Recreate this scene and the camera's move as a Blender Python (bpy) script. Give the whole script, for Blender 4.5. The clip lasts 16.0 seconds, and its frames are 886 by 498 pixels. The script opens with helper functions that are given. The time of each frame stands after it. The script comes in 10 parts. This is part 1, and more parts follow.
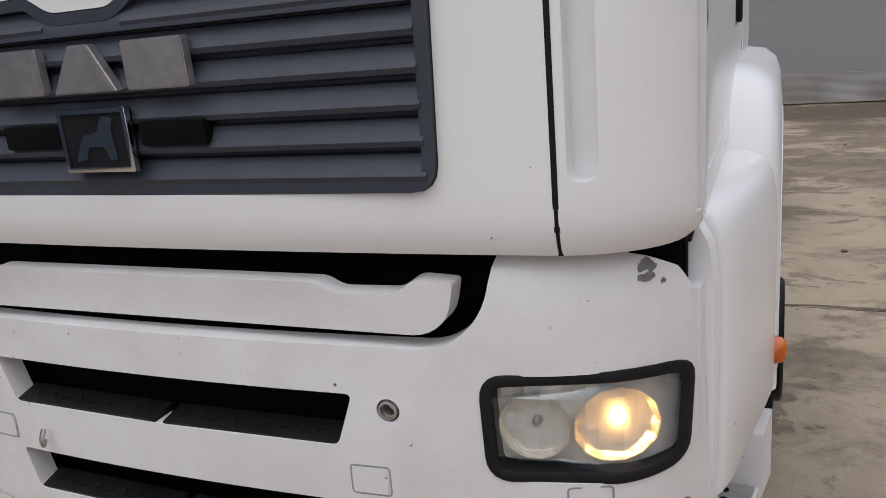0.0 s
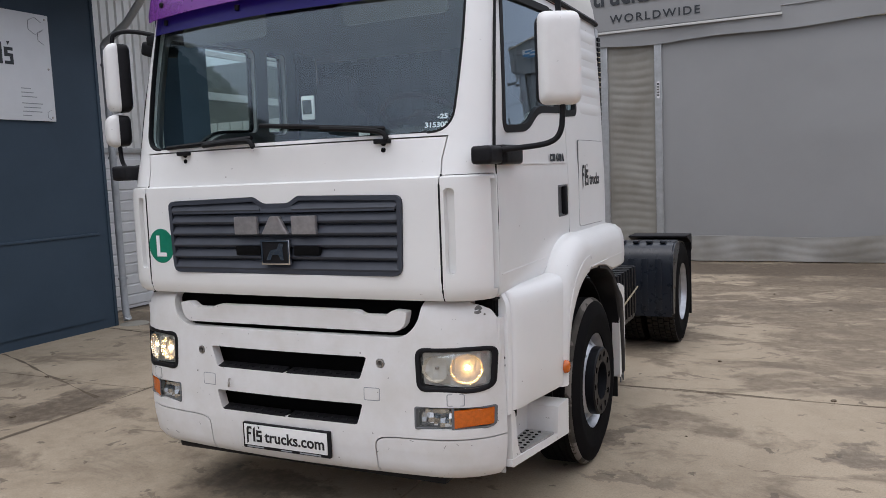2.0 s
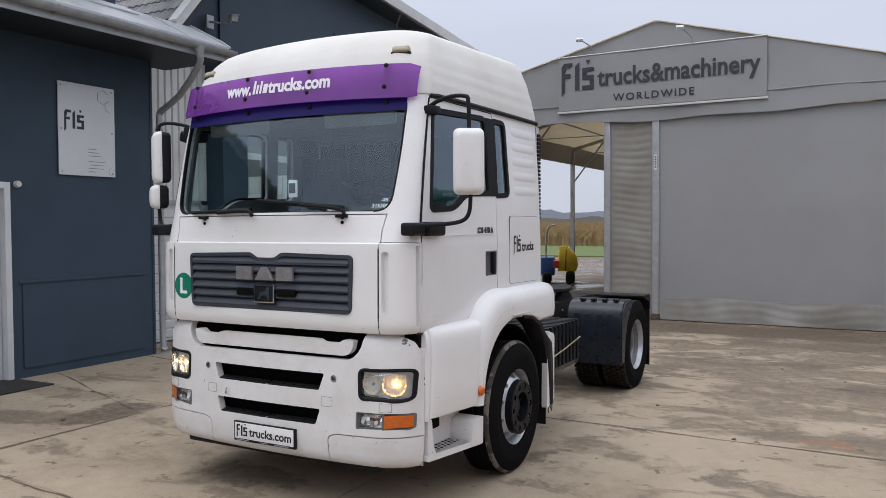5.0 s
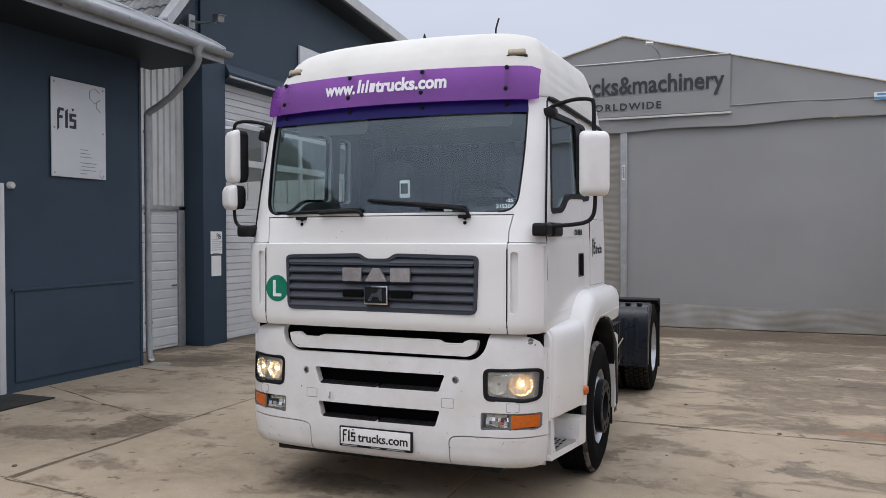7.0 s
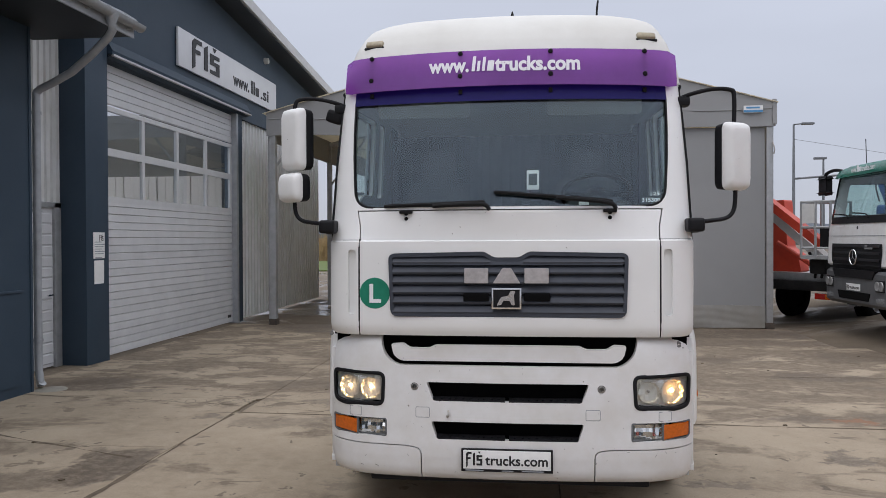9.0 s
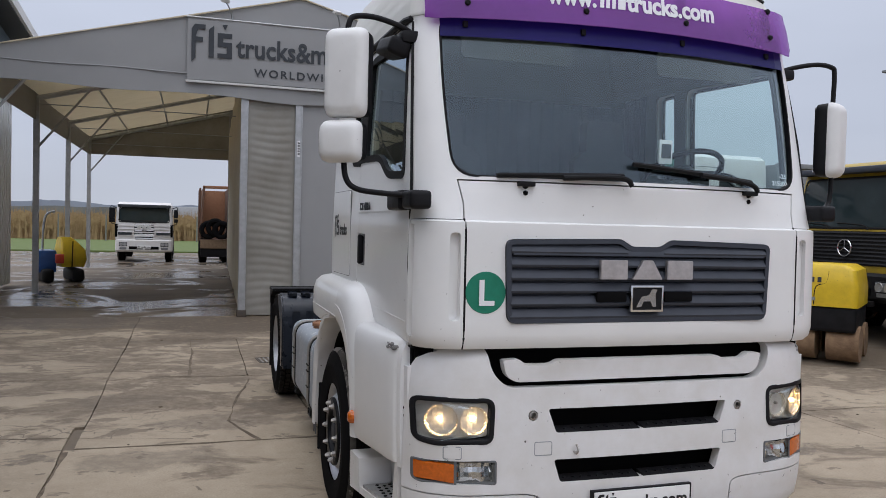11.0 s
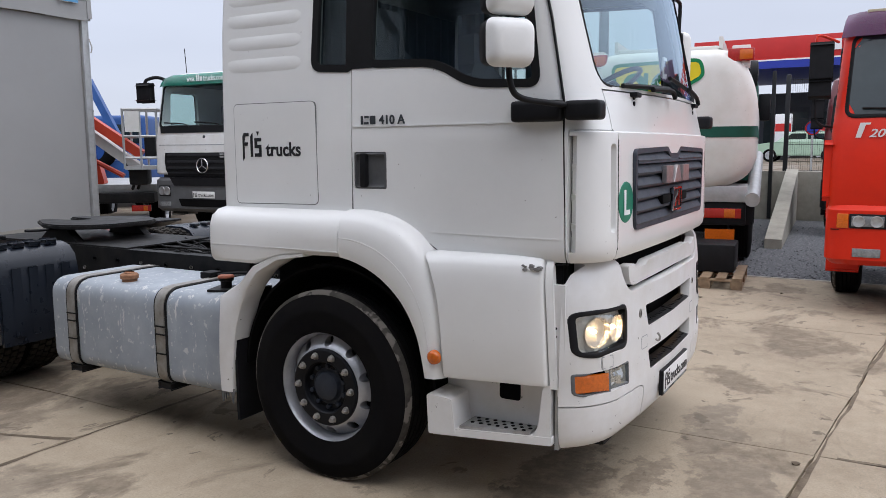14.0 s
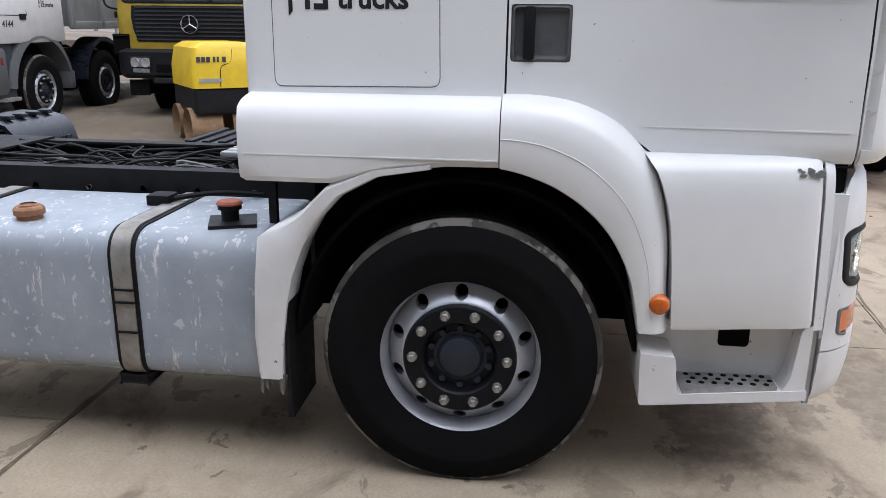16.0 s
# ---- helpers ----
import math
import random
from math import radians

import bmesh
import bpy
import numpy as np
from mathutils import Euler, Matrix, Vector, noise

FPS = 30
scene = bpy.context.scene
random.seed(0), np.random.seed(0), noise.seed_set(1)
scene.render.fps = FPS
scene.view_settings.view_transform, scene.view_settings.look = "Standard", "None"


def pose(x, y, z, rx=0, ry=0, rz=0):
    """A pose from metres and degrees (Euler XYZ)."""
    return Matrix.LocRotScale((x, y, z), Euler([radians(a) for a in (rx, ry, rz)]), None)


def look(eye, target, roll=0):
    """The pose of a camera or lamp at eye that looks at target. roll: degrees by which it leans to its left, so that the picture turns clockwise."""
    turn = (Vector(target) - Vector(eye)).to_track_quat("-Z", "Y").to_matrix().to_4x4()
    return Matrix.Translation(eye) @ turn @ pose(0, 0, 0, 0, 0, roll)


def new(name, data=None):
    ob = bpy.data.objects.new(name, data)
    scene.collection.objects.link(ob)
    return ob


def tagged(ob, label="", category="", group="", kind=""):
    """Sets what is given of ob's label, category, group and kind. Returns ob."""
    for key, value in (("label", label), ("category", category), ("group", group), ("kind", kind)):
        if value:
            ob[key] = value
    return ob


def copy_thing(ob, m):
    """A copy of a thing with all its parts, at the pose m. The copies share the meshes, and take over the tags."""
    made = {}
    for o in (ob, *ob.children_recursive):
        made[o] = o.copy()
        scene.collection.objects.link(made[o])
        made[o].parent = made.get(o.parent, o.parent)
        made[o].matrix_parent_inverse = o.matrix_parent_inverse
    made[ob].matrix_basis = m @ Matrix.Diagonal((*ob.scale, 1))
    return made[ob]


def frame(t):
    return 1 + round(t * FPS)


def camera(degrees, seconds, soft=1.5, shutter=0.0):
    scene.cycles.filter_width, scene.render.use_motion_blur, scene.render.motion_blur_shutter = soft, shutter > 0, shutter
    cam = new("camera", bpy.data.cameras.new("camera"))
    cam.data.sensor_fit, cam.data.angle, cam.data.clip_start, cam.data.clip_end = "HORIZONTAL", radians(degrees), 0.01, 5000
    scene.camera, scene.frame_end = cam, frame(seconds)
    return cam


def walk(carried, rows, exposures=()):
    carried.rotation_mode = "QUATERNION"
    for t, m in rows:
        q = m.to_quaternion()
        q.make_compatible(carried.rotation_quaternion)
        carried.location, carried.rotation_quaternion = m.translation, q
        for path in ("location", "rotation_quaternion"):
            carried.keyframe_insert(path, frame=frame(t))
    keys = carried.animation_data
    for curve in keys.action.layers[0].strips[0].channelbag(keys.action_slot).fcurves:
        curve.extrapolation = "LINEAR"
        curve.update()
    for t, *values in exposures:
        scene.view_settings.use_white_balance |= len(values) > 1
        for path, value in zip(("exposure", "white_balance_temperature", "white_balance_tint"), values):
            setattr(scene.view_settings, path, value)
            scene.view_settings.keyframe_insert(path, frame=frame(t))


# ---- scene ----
cam = camera(58.83, 16.0, soft=0.5)
PATH = [
    (0.0, 1.241, -1.185, 1.629, 73.97, 5.14, 22.16),
    (0.5, 1.616, -1.670, 1.681, 76.66, 4.22, 24.06),
    (1.0, 1.916, -2.213, 1.749, 77.60, 3.62, 24.86),
    (1.5, 2.219, -2.729, 1.792, 81.81, 2.91, 25.23),
    (2.0, 2.500, -3.223, 1.843, 84.34, 2.43, 25.55),
    (2.5, 2.772, -3.626, 1.879, 86.06, 1.91, 25.81),
    (3.0, 3.090, -3.903, 1.906, 88.33, 1.54, 25.97),
    (3.2, 3.202, -4.026, 1.902, 88.55, 1.62, 26.18),
    (5.3, 3.709, -4.147, 1.939, 88.36, 0.40, 29.45),
    (5.5, 3.665, -4.164, 1.909, 88.61, 0.46, 29.67),
    (6.0, 3.381, -4.367, 1.898, 88.65, 0.23, 29.51),
    (6.5, 2.950, -4.603, 1.874, 88.84, 0.09, 24.85),
    (7.0, 2.412, -4.776, 1.873, 89.00, 0.15, 21.92),
    (7.5, 1.871, -4.970, 1.882, 89.01, 0.02, 18.29),
    (8.0, 1.289, -5.021, 1.862, 89.21, 0.07, 15.06),
    (8.5, 0.714, -5.020, 1.855, 89.40, 0.11, 11.14),
    (9.0, 0.157, -4.750, 1.827, 89.29, 0.22, 6.50),
    (9.2, -0.075, -4.635, 1.790, 89.16, 0.09, 4.46),
    (11.3, -2.452, -3.133, 1.803, 88.34, -1.65, -21.96),
    (11.5, -2.691, -3.050, 1.812, 88.90, -1.66, -24.87),
    (12.0, -3.218, -2.802, 1.842, 91.77, -0.89, -32.72),
    (12.5, -3.731, -2.484, 1.845, 91.86, 0.24, -38.12),
    (13.0, -4.103, -2.075, 1.804, 89.19, 1.01, -43.19),
    (13.5, -4.300, -1.560, 1.756, 84.70, 1.43, -51.14),
    (14.0, -4.400, -1.054, 1.746, 82.76, 0.45, -60.07),
    (14.5, -4.340, -0.473, 1.727, 82.15, -0.26, -66.29),
    (15.0, -4.259, 0.112, 1.707, 78.72, -0.50, -71.43),
    (15.5, -4.014, 0.655, 1.685, 75.92, -1.22, -78.71),
    (16.0, -3.843, 1.233, 1.677, 73.85, -0.59, -82.76),
]
EXPOSURE = [(0.0, -0.10, 6330), (0.5, -0.16, 6330), (1.0, -0.17, 6300), (1.8, -0.05, 6250), (3.0, 0.02, 6220), (5.5, 0.05, 6250), (7.0, 0.0, 6280), (9.0, -0.12, 6300), (11.5, -0.10, 6120), (12.5, -0.16, 6170), (13.2, 0.08, 6200), (14.0, 0.30, 6180), (14.5, 0.38, 6120), (15.3, 0.56, 6020), (16.0, 0.64, 5960)]
walk(cam, [(t, pose(*row)) for t, *row in PATH], [(t, e, k, 14) for t, e, k in EXPOSURE])

# ---- light ----
world = bpy.data.worlds.new("overcast_sky")
scene.world = world
world.use_nodes = True
wn, wl = world.node_tree.nodes, world.node_tree.links
wn.clear()
SUN_ELEV, SUN_AZ = radians(66), radians(209)
w_out, w_bg = wn.new("ShaderNodeOutputWorld"), wn.new("ShaderNodeBackground")
w_sky = wn.new("ShaderNodeTexSky")
w_sky.sky_type, w_sky.sun_disc = "NISHITA", False
w_sky.sun_elevation, w_sky.sun_rotation = SUN_ELEV, SUN_AZ
w_sky.air_density, w_sky.dust_density, w_sky.ozone_density = 1.0, 6.0, 1.0
w_dim = wn.new("ShaderNodeMix")
w_dim.data_type, w_dim.blend_type = "RGBA", "MULTIPLY"
w_dim.inputs[0].default_value = 1.0
w_dim.inputs[7].default_value = (0.1, 0.1, 0.1, 1)
wl.new(w_sky.outputs[0], w_dim.inputs[6])
# cloud layer: darker at the horizon, brightest overhead, with slow cloud bands
w_tc, w_sep, w_ramp = wn.new("ShaderNodeTexCoord"), wn.new("ShaderNodeSeparateXYZ"), wn.new("ShaderNodeValToRGB")
wl.new(w_tc.outputs["Generated"], w_sep.inputs[0])
wl.new(w_sep.outputs[2], w_ramp.inputs[0])
els = w_ramp.color_ramp.elements
els[0].position, els[0].color = 0.0, (0.62, 0.655, 0.70, 1)
els[1].position, els[1].color = 1.0, (1.75, 1.78, 1.82, 1)
e = els.new(0.12); e.color = (0.58, 0.625, 0.70, 1)
e = els.new(0.30); e.color = (0.70, 0.75, 0.84, 1)
e = els.new(0.44); e.color = (1.16, 1.20, 1.27, 1)
e = els.new(0.60); e.color = (1.42, 1.46, 1.52, 1)
w_map, w_noise = wn.new("ShaderNodeMapping"), wn.new("ShaderNodeTexNoise")
w_map.inputs["Scale"].default_value = (1.0, 1.0, 3.5)
w_noise.inputs["Scale"].default_value, w_noise.inputs["Detail"].default_value = 1.3, 4
wl.new(w_tc.outputs["Generated"], w_map.inputs[0]); wl.new(w_map.outputs[0], w_noise.inputs[0])
w_cr = wn.new("ShaderNodeMapRange")
w_cr.inputs[1].default_value, w_cr.inputs[2].default_value = 0.3, 0.7
w_cr.inputs[3].default_value, w_cr.inputs[4].default_value = 0.90, 1.08
wl.new(w_noise.outputs[0], w_cr.inputs[0])
w_cl = wn.new("ShaderNodeMix"); w_cl.data_type, w_cl.blend_type = "RGBA", "MULTIPLY"
w_cl.inputs[0].default_value = 1.0
wl.new(w_ramp.outputs[0], w_cl.inputs[6]); wl.new(w_cr.outputs[0], w_cl.inputs[7])
w_mix = wn.new("ShaderNodeMix"); w_mix.data_type = "RGBA"
w_mix.inputs[0].default_value = 0.92
wl.new(w_dim.outputs[2], w_mix.inputs[6]); wl.new(w_cl.outputs[2], w_mix.inputs[7])
wl.new(w_mix.outputs[2], w_bg.inputs[0])
w_bg.inputs[1].default_value = 1.0
wl.new(w_bg.outputs[0], w_out.inputs[0])

sun_data = bpy.data.lights.new("sun", "SUN")
sun_data.energy, sun_data.angle, sun_data.color = 0.60, radians(40), (1.0, 0.97, 0.93)
sun = new("sun", sun_data)
sun.matrix_world = look((-3.0, -5.5, 14), (0, 0, 0))

# ---- materials ----
def shader(name, color=(0.5, 0.5, 0.5), rough=0.5, metal=0.0, coat=0.0, var=0.0, var_scale=3.0, bump=0.0, bump_scale=60.0,
           tint=None, speck=0.0, speck_color=(0.08, 0.06, 0.05), speck_scale=90.0, emit=0.0, alpha_trans=0.0, ior=1.45, piece=0.0, rough_var=0.0, spec=0.5):
    """A procedural surface: base colour with two scales of variation, relief, specks of wear."""
    m = bpy.data.materials.new(name)
    m.use_nodes = True
    n, l = m.node_tree.nodes, m.node_tree.links
    b = n["Principled BSDF"]
    b.inputs["Base Color"].default_value = (*color, 1)
    b.inputs["Roughness"].default_value = rough
    b.inputs["Metallic"].default_value = metal
    b.inputs["Coat Weight"].default_value = coat
    b.inputs["Coat Roughness"].default_value = 0.08
    b.inputs["IOR"].default_value = ior
    b.inputs["Specular IOR Level"].default_value = spec
    b.inputs["Transmission Weight"].default_value = alpha_trans
    tc = n.new("ShaderNodeTexCoord")
    col = None
    if var or tint:
        t1 = n.new("ShaderNodeTexNoise"); t1.inputs["Scale"].default_value = var_scale; t1.inputs["Detail"].default_value = 6
        t1.inputs["Roughness"].default_value = 0.65
        l.new(tc.outputs["Object"], t1.inputs[0])
        mr = n.new("ShaderNodeMapRange"); mr.inputs[1].default_value, mr.inputs[2].default_value = 0.32, 0.68
        l.new(t1.outputs[0], mr.inputs[0])
        mx = n.new("ShaderNodeMix"); mx.data_type = "RGBA"
        other = tint if tint else tuple(c * (1 - var) for c in color)
        mx.inputs[6].default_value, mx.inputs[7].default_value = (*color, 1), (*other, 1)
        l.new(mr.outputs[0], mx.inputs[0])
        col = mx.outputs[2]
        if rough_var:
            rr = n.new("ShaderNodeMapRange"); rr.inputs[3].default_value, rr.inputs[4].default_value = max(rough - rough_var, 0.02), min(rough + rough_var, 1)
            t4 = n.new("ShaderNodeTexNoise"); t4.inputs["Scale"].default_value = var_scale * 2.7; t4.inputs["Detail"].default_value = 5
            l.new(tc.outputs["Object"], t4.inputs[0]); l.new(t4.outputs[0], rr.inputs[0]); l.new(rr.outputs[0], b.inputs["Roughness"])
    if speck:
        t2 = n.new("ShaderNodeTexNoise"); t2.inputs["Scale"].default_value = speck_scale; t2.inputs["Detail"].default_value = 3
        l.new(tc.outputs["Object"], t2.inputs[0])
        sr = n.new("ShaderNodeMapRange"); lo = 0.78 - 0.25 * speck
        sr.inputs[1].default_value, sr.inputs[2].default_value = lo, lo + 0.04
        l.new(t2.outputs[0], sr.inputs[0])
        sm = n.new("ShaderNodeMix"); sm.data_type = "RGBA"
        sm.inputs[6].default_value, sm.inputs[7].default_value = (*color, 1), (*speck_color, 1)
        if col: l.new(col, sm.inputs[6])
        l.new(sr.outputs[0], sm.inputs[0])
        col = sm.outputs[2]
    if piece:
        oi = n.new("ShaderNodeObjectInfo"); pr = n.new("ShaderNodeMapRange")
        pr.inputs[3].default_value, pr.inputs[4].default_value = 1 - piece, 1 + piece
        l.new(oi.outputs["Random"], pr.inputs[0])
        pm = n.new("ShaderNodeMix"); pm.data_type, pm.blend_type = "RGBA", "MULTIPLY"; pm.inputs[0].default_value = 1
        pm.inputs[6].default_value = (*color, 1)
        if col: l.new(col, pm.inputs[6])
        l.new(pr.outputs[0], pm.inputs[7]); col = pm.outputs[2]
    if col: l.new(col, b.inputs["Base Color"])
    if bump:
        t3 = n.new("ShaderNodeTexNoise"); t3.inputs["Scale"].default_value = bump_scale; t3.inputs["Detail"].default_value = 5
        l.new(tc.outputs["Object"], t3.inputs[0])
        bp = n.new("ShaderNodeBump"); bp.inputs["Strength"].default_value = bump; bp.inputs["Distance"].default_value = 0.01
        l.new(t3.outputs[0], bp.inputs["Height"]); l.new(bp.outputs[0], b.inputs["Normal"])
    if emit:
        b.inputs["Emission Color"].default_value = (*color, 1)
        b.inputs["Emission Strength"].default_value = emit
    return m


M = {}
M["white"] = shader("white_paint", (0.80, 0.80, 0.79), 0.32, coat=0.35, var=0.05, var_scale=2.2, speck=0.13, speck_color=(0.16, 0.14, 0.12), speck_scale=46, bump=0.02, bump_scale=4, rough_var=0.08)
M["white_dirty"] = shader("white_paint_scuffed", (0.745, 0.745, 0.75), 0.42, coat=0.15, tint=(0.645, 0.63, 0.605), var_scale=3.5, speck=0.24, speck_color=(0.10, 0.09, 0.08), speck_scale=38, bump=0.03, bump_scale=5, rough_var=0.1)
M["roof_white"] = shader("roof_plastic", (0.66, 0.655, 0.62), 0.5, tint=(0.57, 0.56, 0.52), var_scale=1.6, bump=0.02, bump_scale=6)
M["mirror_white"] = shader("mirror_cover_white", (0.78, 0.78, 0.77), 0.45, var=0.06, var_scale=8, speck=0.16, speck_scale=60)
M["chip_grey"] = shader("bare_grey_primer", (0.26, 0.255, 0.25), 0.7, tint=(0.14, 0.135, 0.13), var_scale=30)
M["grille"] = shader("slate_grey_plastic", (0.042, 0.049, 0.066), 0.55, var=0.22, var_scale=6, bump=0.06, bump_scale=180, rough_var=0.12)
M["black_plastic"] = shader("black_plastic", (0.014, 0.014, 0.016), 0.5, var=0.35, var_scale=8, bump=0.08, bump_scale=160, rough_var=0.1, spec=0.18)
M["handle_grey"] = shader("dark_grey_handle_plastic", (0.105, 0.107, 0.112), 0.55, var=0.25, var_scale=14, bump=0.06, bump_scale=160)
M["gasket"] = shader("black_rubber_seal", (0.012, 0.012, 0.013), 0.6, var=0.3, var_scale=12, spec=0.18)
# near-black that paints the shade inside openings, wells and gaps
M["void"] = shader("recess_shade_black", (0.003, 0.003, 0.0035), 0.95, var=0.3, var_scale=5, spec=0.18)
M["tyre"] = shader("tyre_rubber", (0.0065, 0.0065, 0.0075), 0.92, tint=(0.0095, 0.009, 0.009), var_scale=5, bump=0.10, bump_scale=70, rough_var=0.06, spec=0.06)
M["tyre_worn"] = shader("scuffed_tyre_shoulder", (0.030, 0.028, 0.026), 0.92, tint=(0.085, 0.078, 0.068), var_scale=7, speck=1.0, speck_color=(0.17, 0.155, 0.14), speck_scale=11, bump=0.25, bump_scale=60, spec=0.18)
M["tyre_tread"] = shader("dusty_tread_rubber", (0.014, 0.013, 0.012), 0.92, tint=(0.045, 0.040, 0.034), var_scale=6, bump=0.1, bump_scale=70, spec=0.18)
M["rim"] = shader("silver_painted_rim", (0.52, 0.54, 0.58), 0.38, metal=0.55, tint=(0.36, 0.37, 0.40), var_scale=7, bump=0.03, bump_scale=50, rough_var=0.1)
M["rim_dirty"] = shader("dusty_silver_rim", (0.36, 0.365, 0.38), 0.5, metal=0.35, tint=(0.20, 0.19, 0.18), var_scale=8, rough_var=0.1)
M["hub"] = shader("black_hub", (0.008, 0.009, 0.012), 0.42, var=0.4, var_scale=9, rough_var=0.12, spec=0.18)
M["hub_cap"] = shader("blue_black_hub", (0.016, 0.021, 0.032), 0.5, tint=(0.028, 0.034, 0.046), var_scale=12, bump=0.1, bump_scale=80, spec=0.3)
M["nut"] = shader("steel_nut", (0.55, 0.54, 0.52), 0.42, metal=0.8, tint=(0.30, 0.27, 0.24), var_scale=40)
M["emblem"] = shader("worn_chrome_emblem", (0.60, 0.57, 0.57), 0.34, metal=0.8, var=0.25, var_scale=30, rough_var=0.1)
M["chrome"] = shader("chrome", (0.72, 0.72, 0.73), 0.12, metal=1.0, var=0.15, var_scale=25, rough_var=0.06)
M["alu"] = shader("tread_aluminium", (0.48, 0.49, 0.50), 0.45, metal=0.6, tint=(0.28, 0.27, 0.26), var_scale=12, bump=0.1, bump_scale=120)
M["tank"] = shader("scratched_grey_tank_paint", (0.27, 0.305, 0.35), 0.42, tint=(0.36, 0.395, 0.435), var_scale=4.2, speck=0.62, speck_color=(0.52, 0.54, 0.54), speck_scale=24, bump=0.08, bump_scale=9, rough_var=0.12)
def scrape(m, color, amount, sx, sy, sz):
    """Bare streaks scraped through the paint along one direction."""
    n, l = m.node_tree.nodes, m.node_tree.links
    b = n["Principled BSDF"]
    src = b.inputs["Base Color"].links[0].from_socket
    tc, mp, t1 = n.new("ShaderNodeTexCoord"), n.new("ShaderNodeMapping"), n.new("ShaderNodeTexNoise")
    mp.inputs["Scale"].default_value = (sx, sy, sz)
    t1.inputs["Scale"].default_value, t1.inputs["Detail"].default_value, t1.inputs["Roughness"].default_value = 1.0, 5, 0.66
    l.new(tc.outputs["Object"], mp.inputs[0]); l.new(mp.outputs[0], t1.inputs[0])
    r = n.new("ShaderNodeMapRange"); r.inputs[1].default_value, r.inputs[2].default_value = amount, amount + 0.035
    l.new(t1.outputs[0], r.inputs[0])
    x = n.new("ShaderNodeMix"); x.data_type = "RGBA"; x.inputs[7].default_value = (*color, 1)
    l.new(r.outputs[0], x.inputs[0]); l.new(src, x.inputs[6]); l.new(x.outputs[2], b.inputs["Base Color"])


scrape(M["tank"], (0.60, 0.60, 0.59), 0.615, 16, 26, 5)
scrape(M["tank"], (0.14, 0.15, 0.165), 0.665, 7, 11, 3)
M["cap_red"] = shader("red_rusty_cap", (0.42, 0.11, 0.05), 0.7, tint=(0.26, 0.09, 0.05), var_scale=30, bump=0.2, bump_scale=60)
M["strap"] = shader("steel_strap", (0.36, 0.355, 0.34), 0.5, metal=0.5, tint=(0.20, 0.18, 0.15), var_scale=9, rough_var=0.1)
M["cast_iron"] = shader("cast_iron", (0.055, 0.05, 0.046), 0.7, tint=(0.10, 0.075, 0.055), var_scale=18, bump=0.2, bump_scale=60)
M["rust_dark"] = shader("dark_rusty_steel", (0.115, 0.062, 0.042), 0.85, tint=(0.19, 0.105, 0.07), var_scale=5, bump=0.25, bump_scale=50)
M["rust"] = shader("rusty_steel", (0.22, 0.10, 0.055), 0.85, tint=(0.38, 0.20, 0.11), var_scale=22, bump=0.25, bump_scale=50)
M["chassis"] = shader("black_chassis_paint", (0.009, 0.0095, 0.011), 0.55, tint=(0.026, 0.025, 0.024), var_scale=4, bump=0.1, bump_scale=40, rough_var=0.15, spec=0.18)
M["lorry_grey"] = shader("grey_lorry_plastic", (0.115, 0.118, 0.123), 0.5, tint=(0.085, 0.087, 0.091), var_scale=5, bump=0.06, bump_scale=80, rough_var=0.1)
M["tipper_grey"] = shader("dull_grey_tipper_steel", (0.27, 0.28, 0.285), 0.55, tint=(0.19, 0.19, 0.185), var_scale=2.5, speck=0.3, rough_var=0.1)
M["dull_lamp"] = shader("unlit_lamp_glass", (0.27, 0.275, 0.28), 0.15, tint=(0.12, 0.125, 0.13), var_scale=22, coat=0.4)
M["mud"] = shader("dried_mud_on_steel", (0.27, 0.175, 0.10), 0.9, tint=(0.17, 0.105, 0.062), var_scale=9, bump=0.5, bump_scale=40)
M["mudguard"] = shader("navy_plastic_mudguard", (0.007, 0.010, 0.017), 0.30, tint=(0.014, 0.018, 0.026), var_scale=5, bump=0.08, bump_scale=90, rough_var=0.12)
M["amber"] = shader("amber_lens", (0.64, 0.135, 0.008), 0.18, coat=0.4, var=0.3, var_scale=60, bump=0.15, bump_scale=260)
M["red_lens"] = shader("red_lens", (0.45, 0.02, 0.012), 0.2, coat=0.4, var=0.3, var_scale=60, bump=0.12, bump_scale=260)
M["cream_lens"] = shader("clouded_lamp_lens", (0.42, 0.36, 0.24), 0.3, coat=0.3, var=0.3, var_scale=50)
M["reflector"] = shader("lamp_reflector", (0.90, 0.90, 0.89), 0.12, metal=1.0, bump=0.7, bump_scale=34)
for _q in M["reflector"].node_tree.nodes:
    if _q.type == "TEX_NOISE": _q.inputs["Detail"].default_value = 0.6
M["bowl"] = shader("lamp_bowl", (0.92, 0.86, 0.76), 0.27, metal=0.95, bump=0.7, bump_scale=55)
M["bulb"] = shader("lit_filament", (1.0, 0.52, 0.15), 0.3, emit=130.0)
M["bezel"] = shader("satin_silver_bezel", (0.70, 0.69, 0.65), 0.28, metal=0.35, var=0.2, var_scale=20)
M["far_glass"] = shader("dark_window_glass", (0.024, 0.037, 0.041), 0.06, var=0.3, var_scale=2, coat=0.3)
M["bulb_pale"] = shader("lit_filament_pale", (1.0, 0.62, 0.28), 0.3, emit=75.0)
M["seat"] = shader("grey_seat_cloth", (0.055, 0.065, 0.075), 0.9, tint=(0.09, 0.10, 0.115), var_scale=20, bump=0.2, bump_scale=200)
M["dash"] = shader("grey_dashboard", (0.050, 0.055, 0.058), 0.6, var=0.25, var_scale=9, bump=0.1, bump_scale=180)
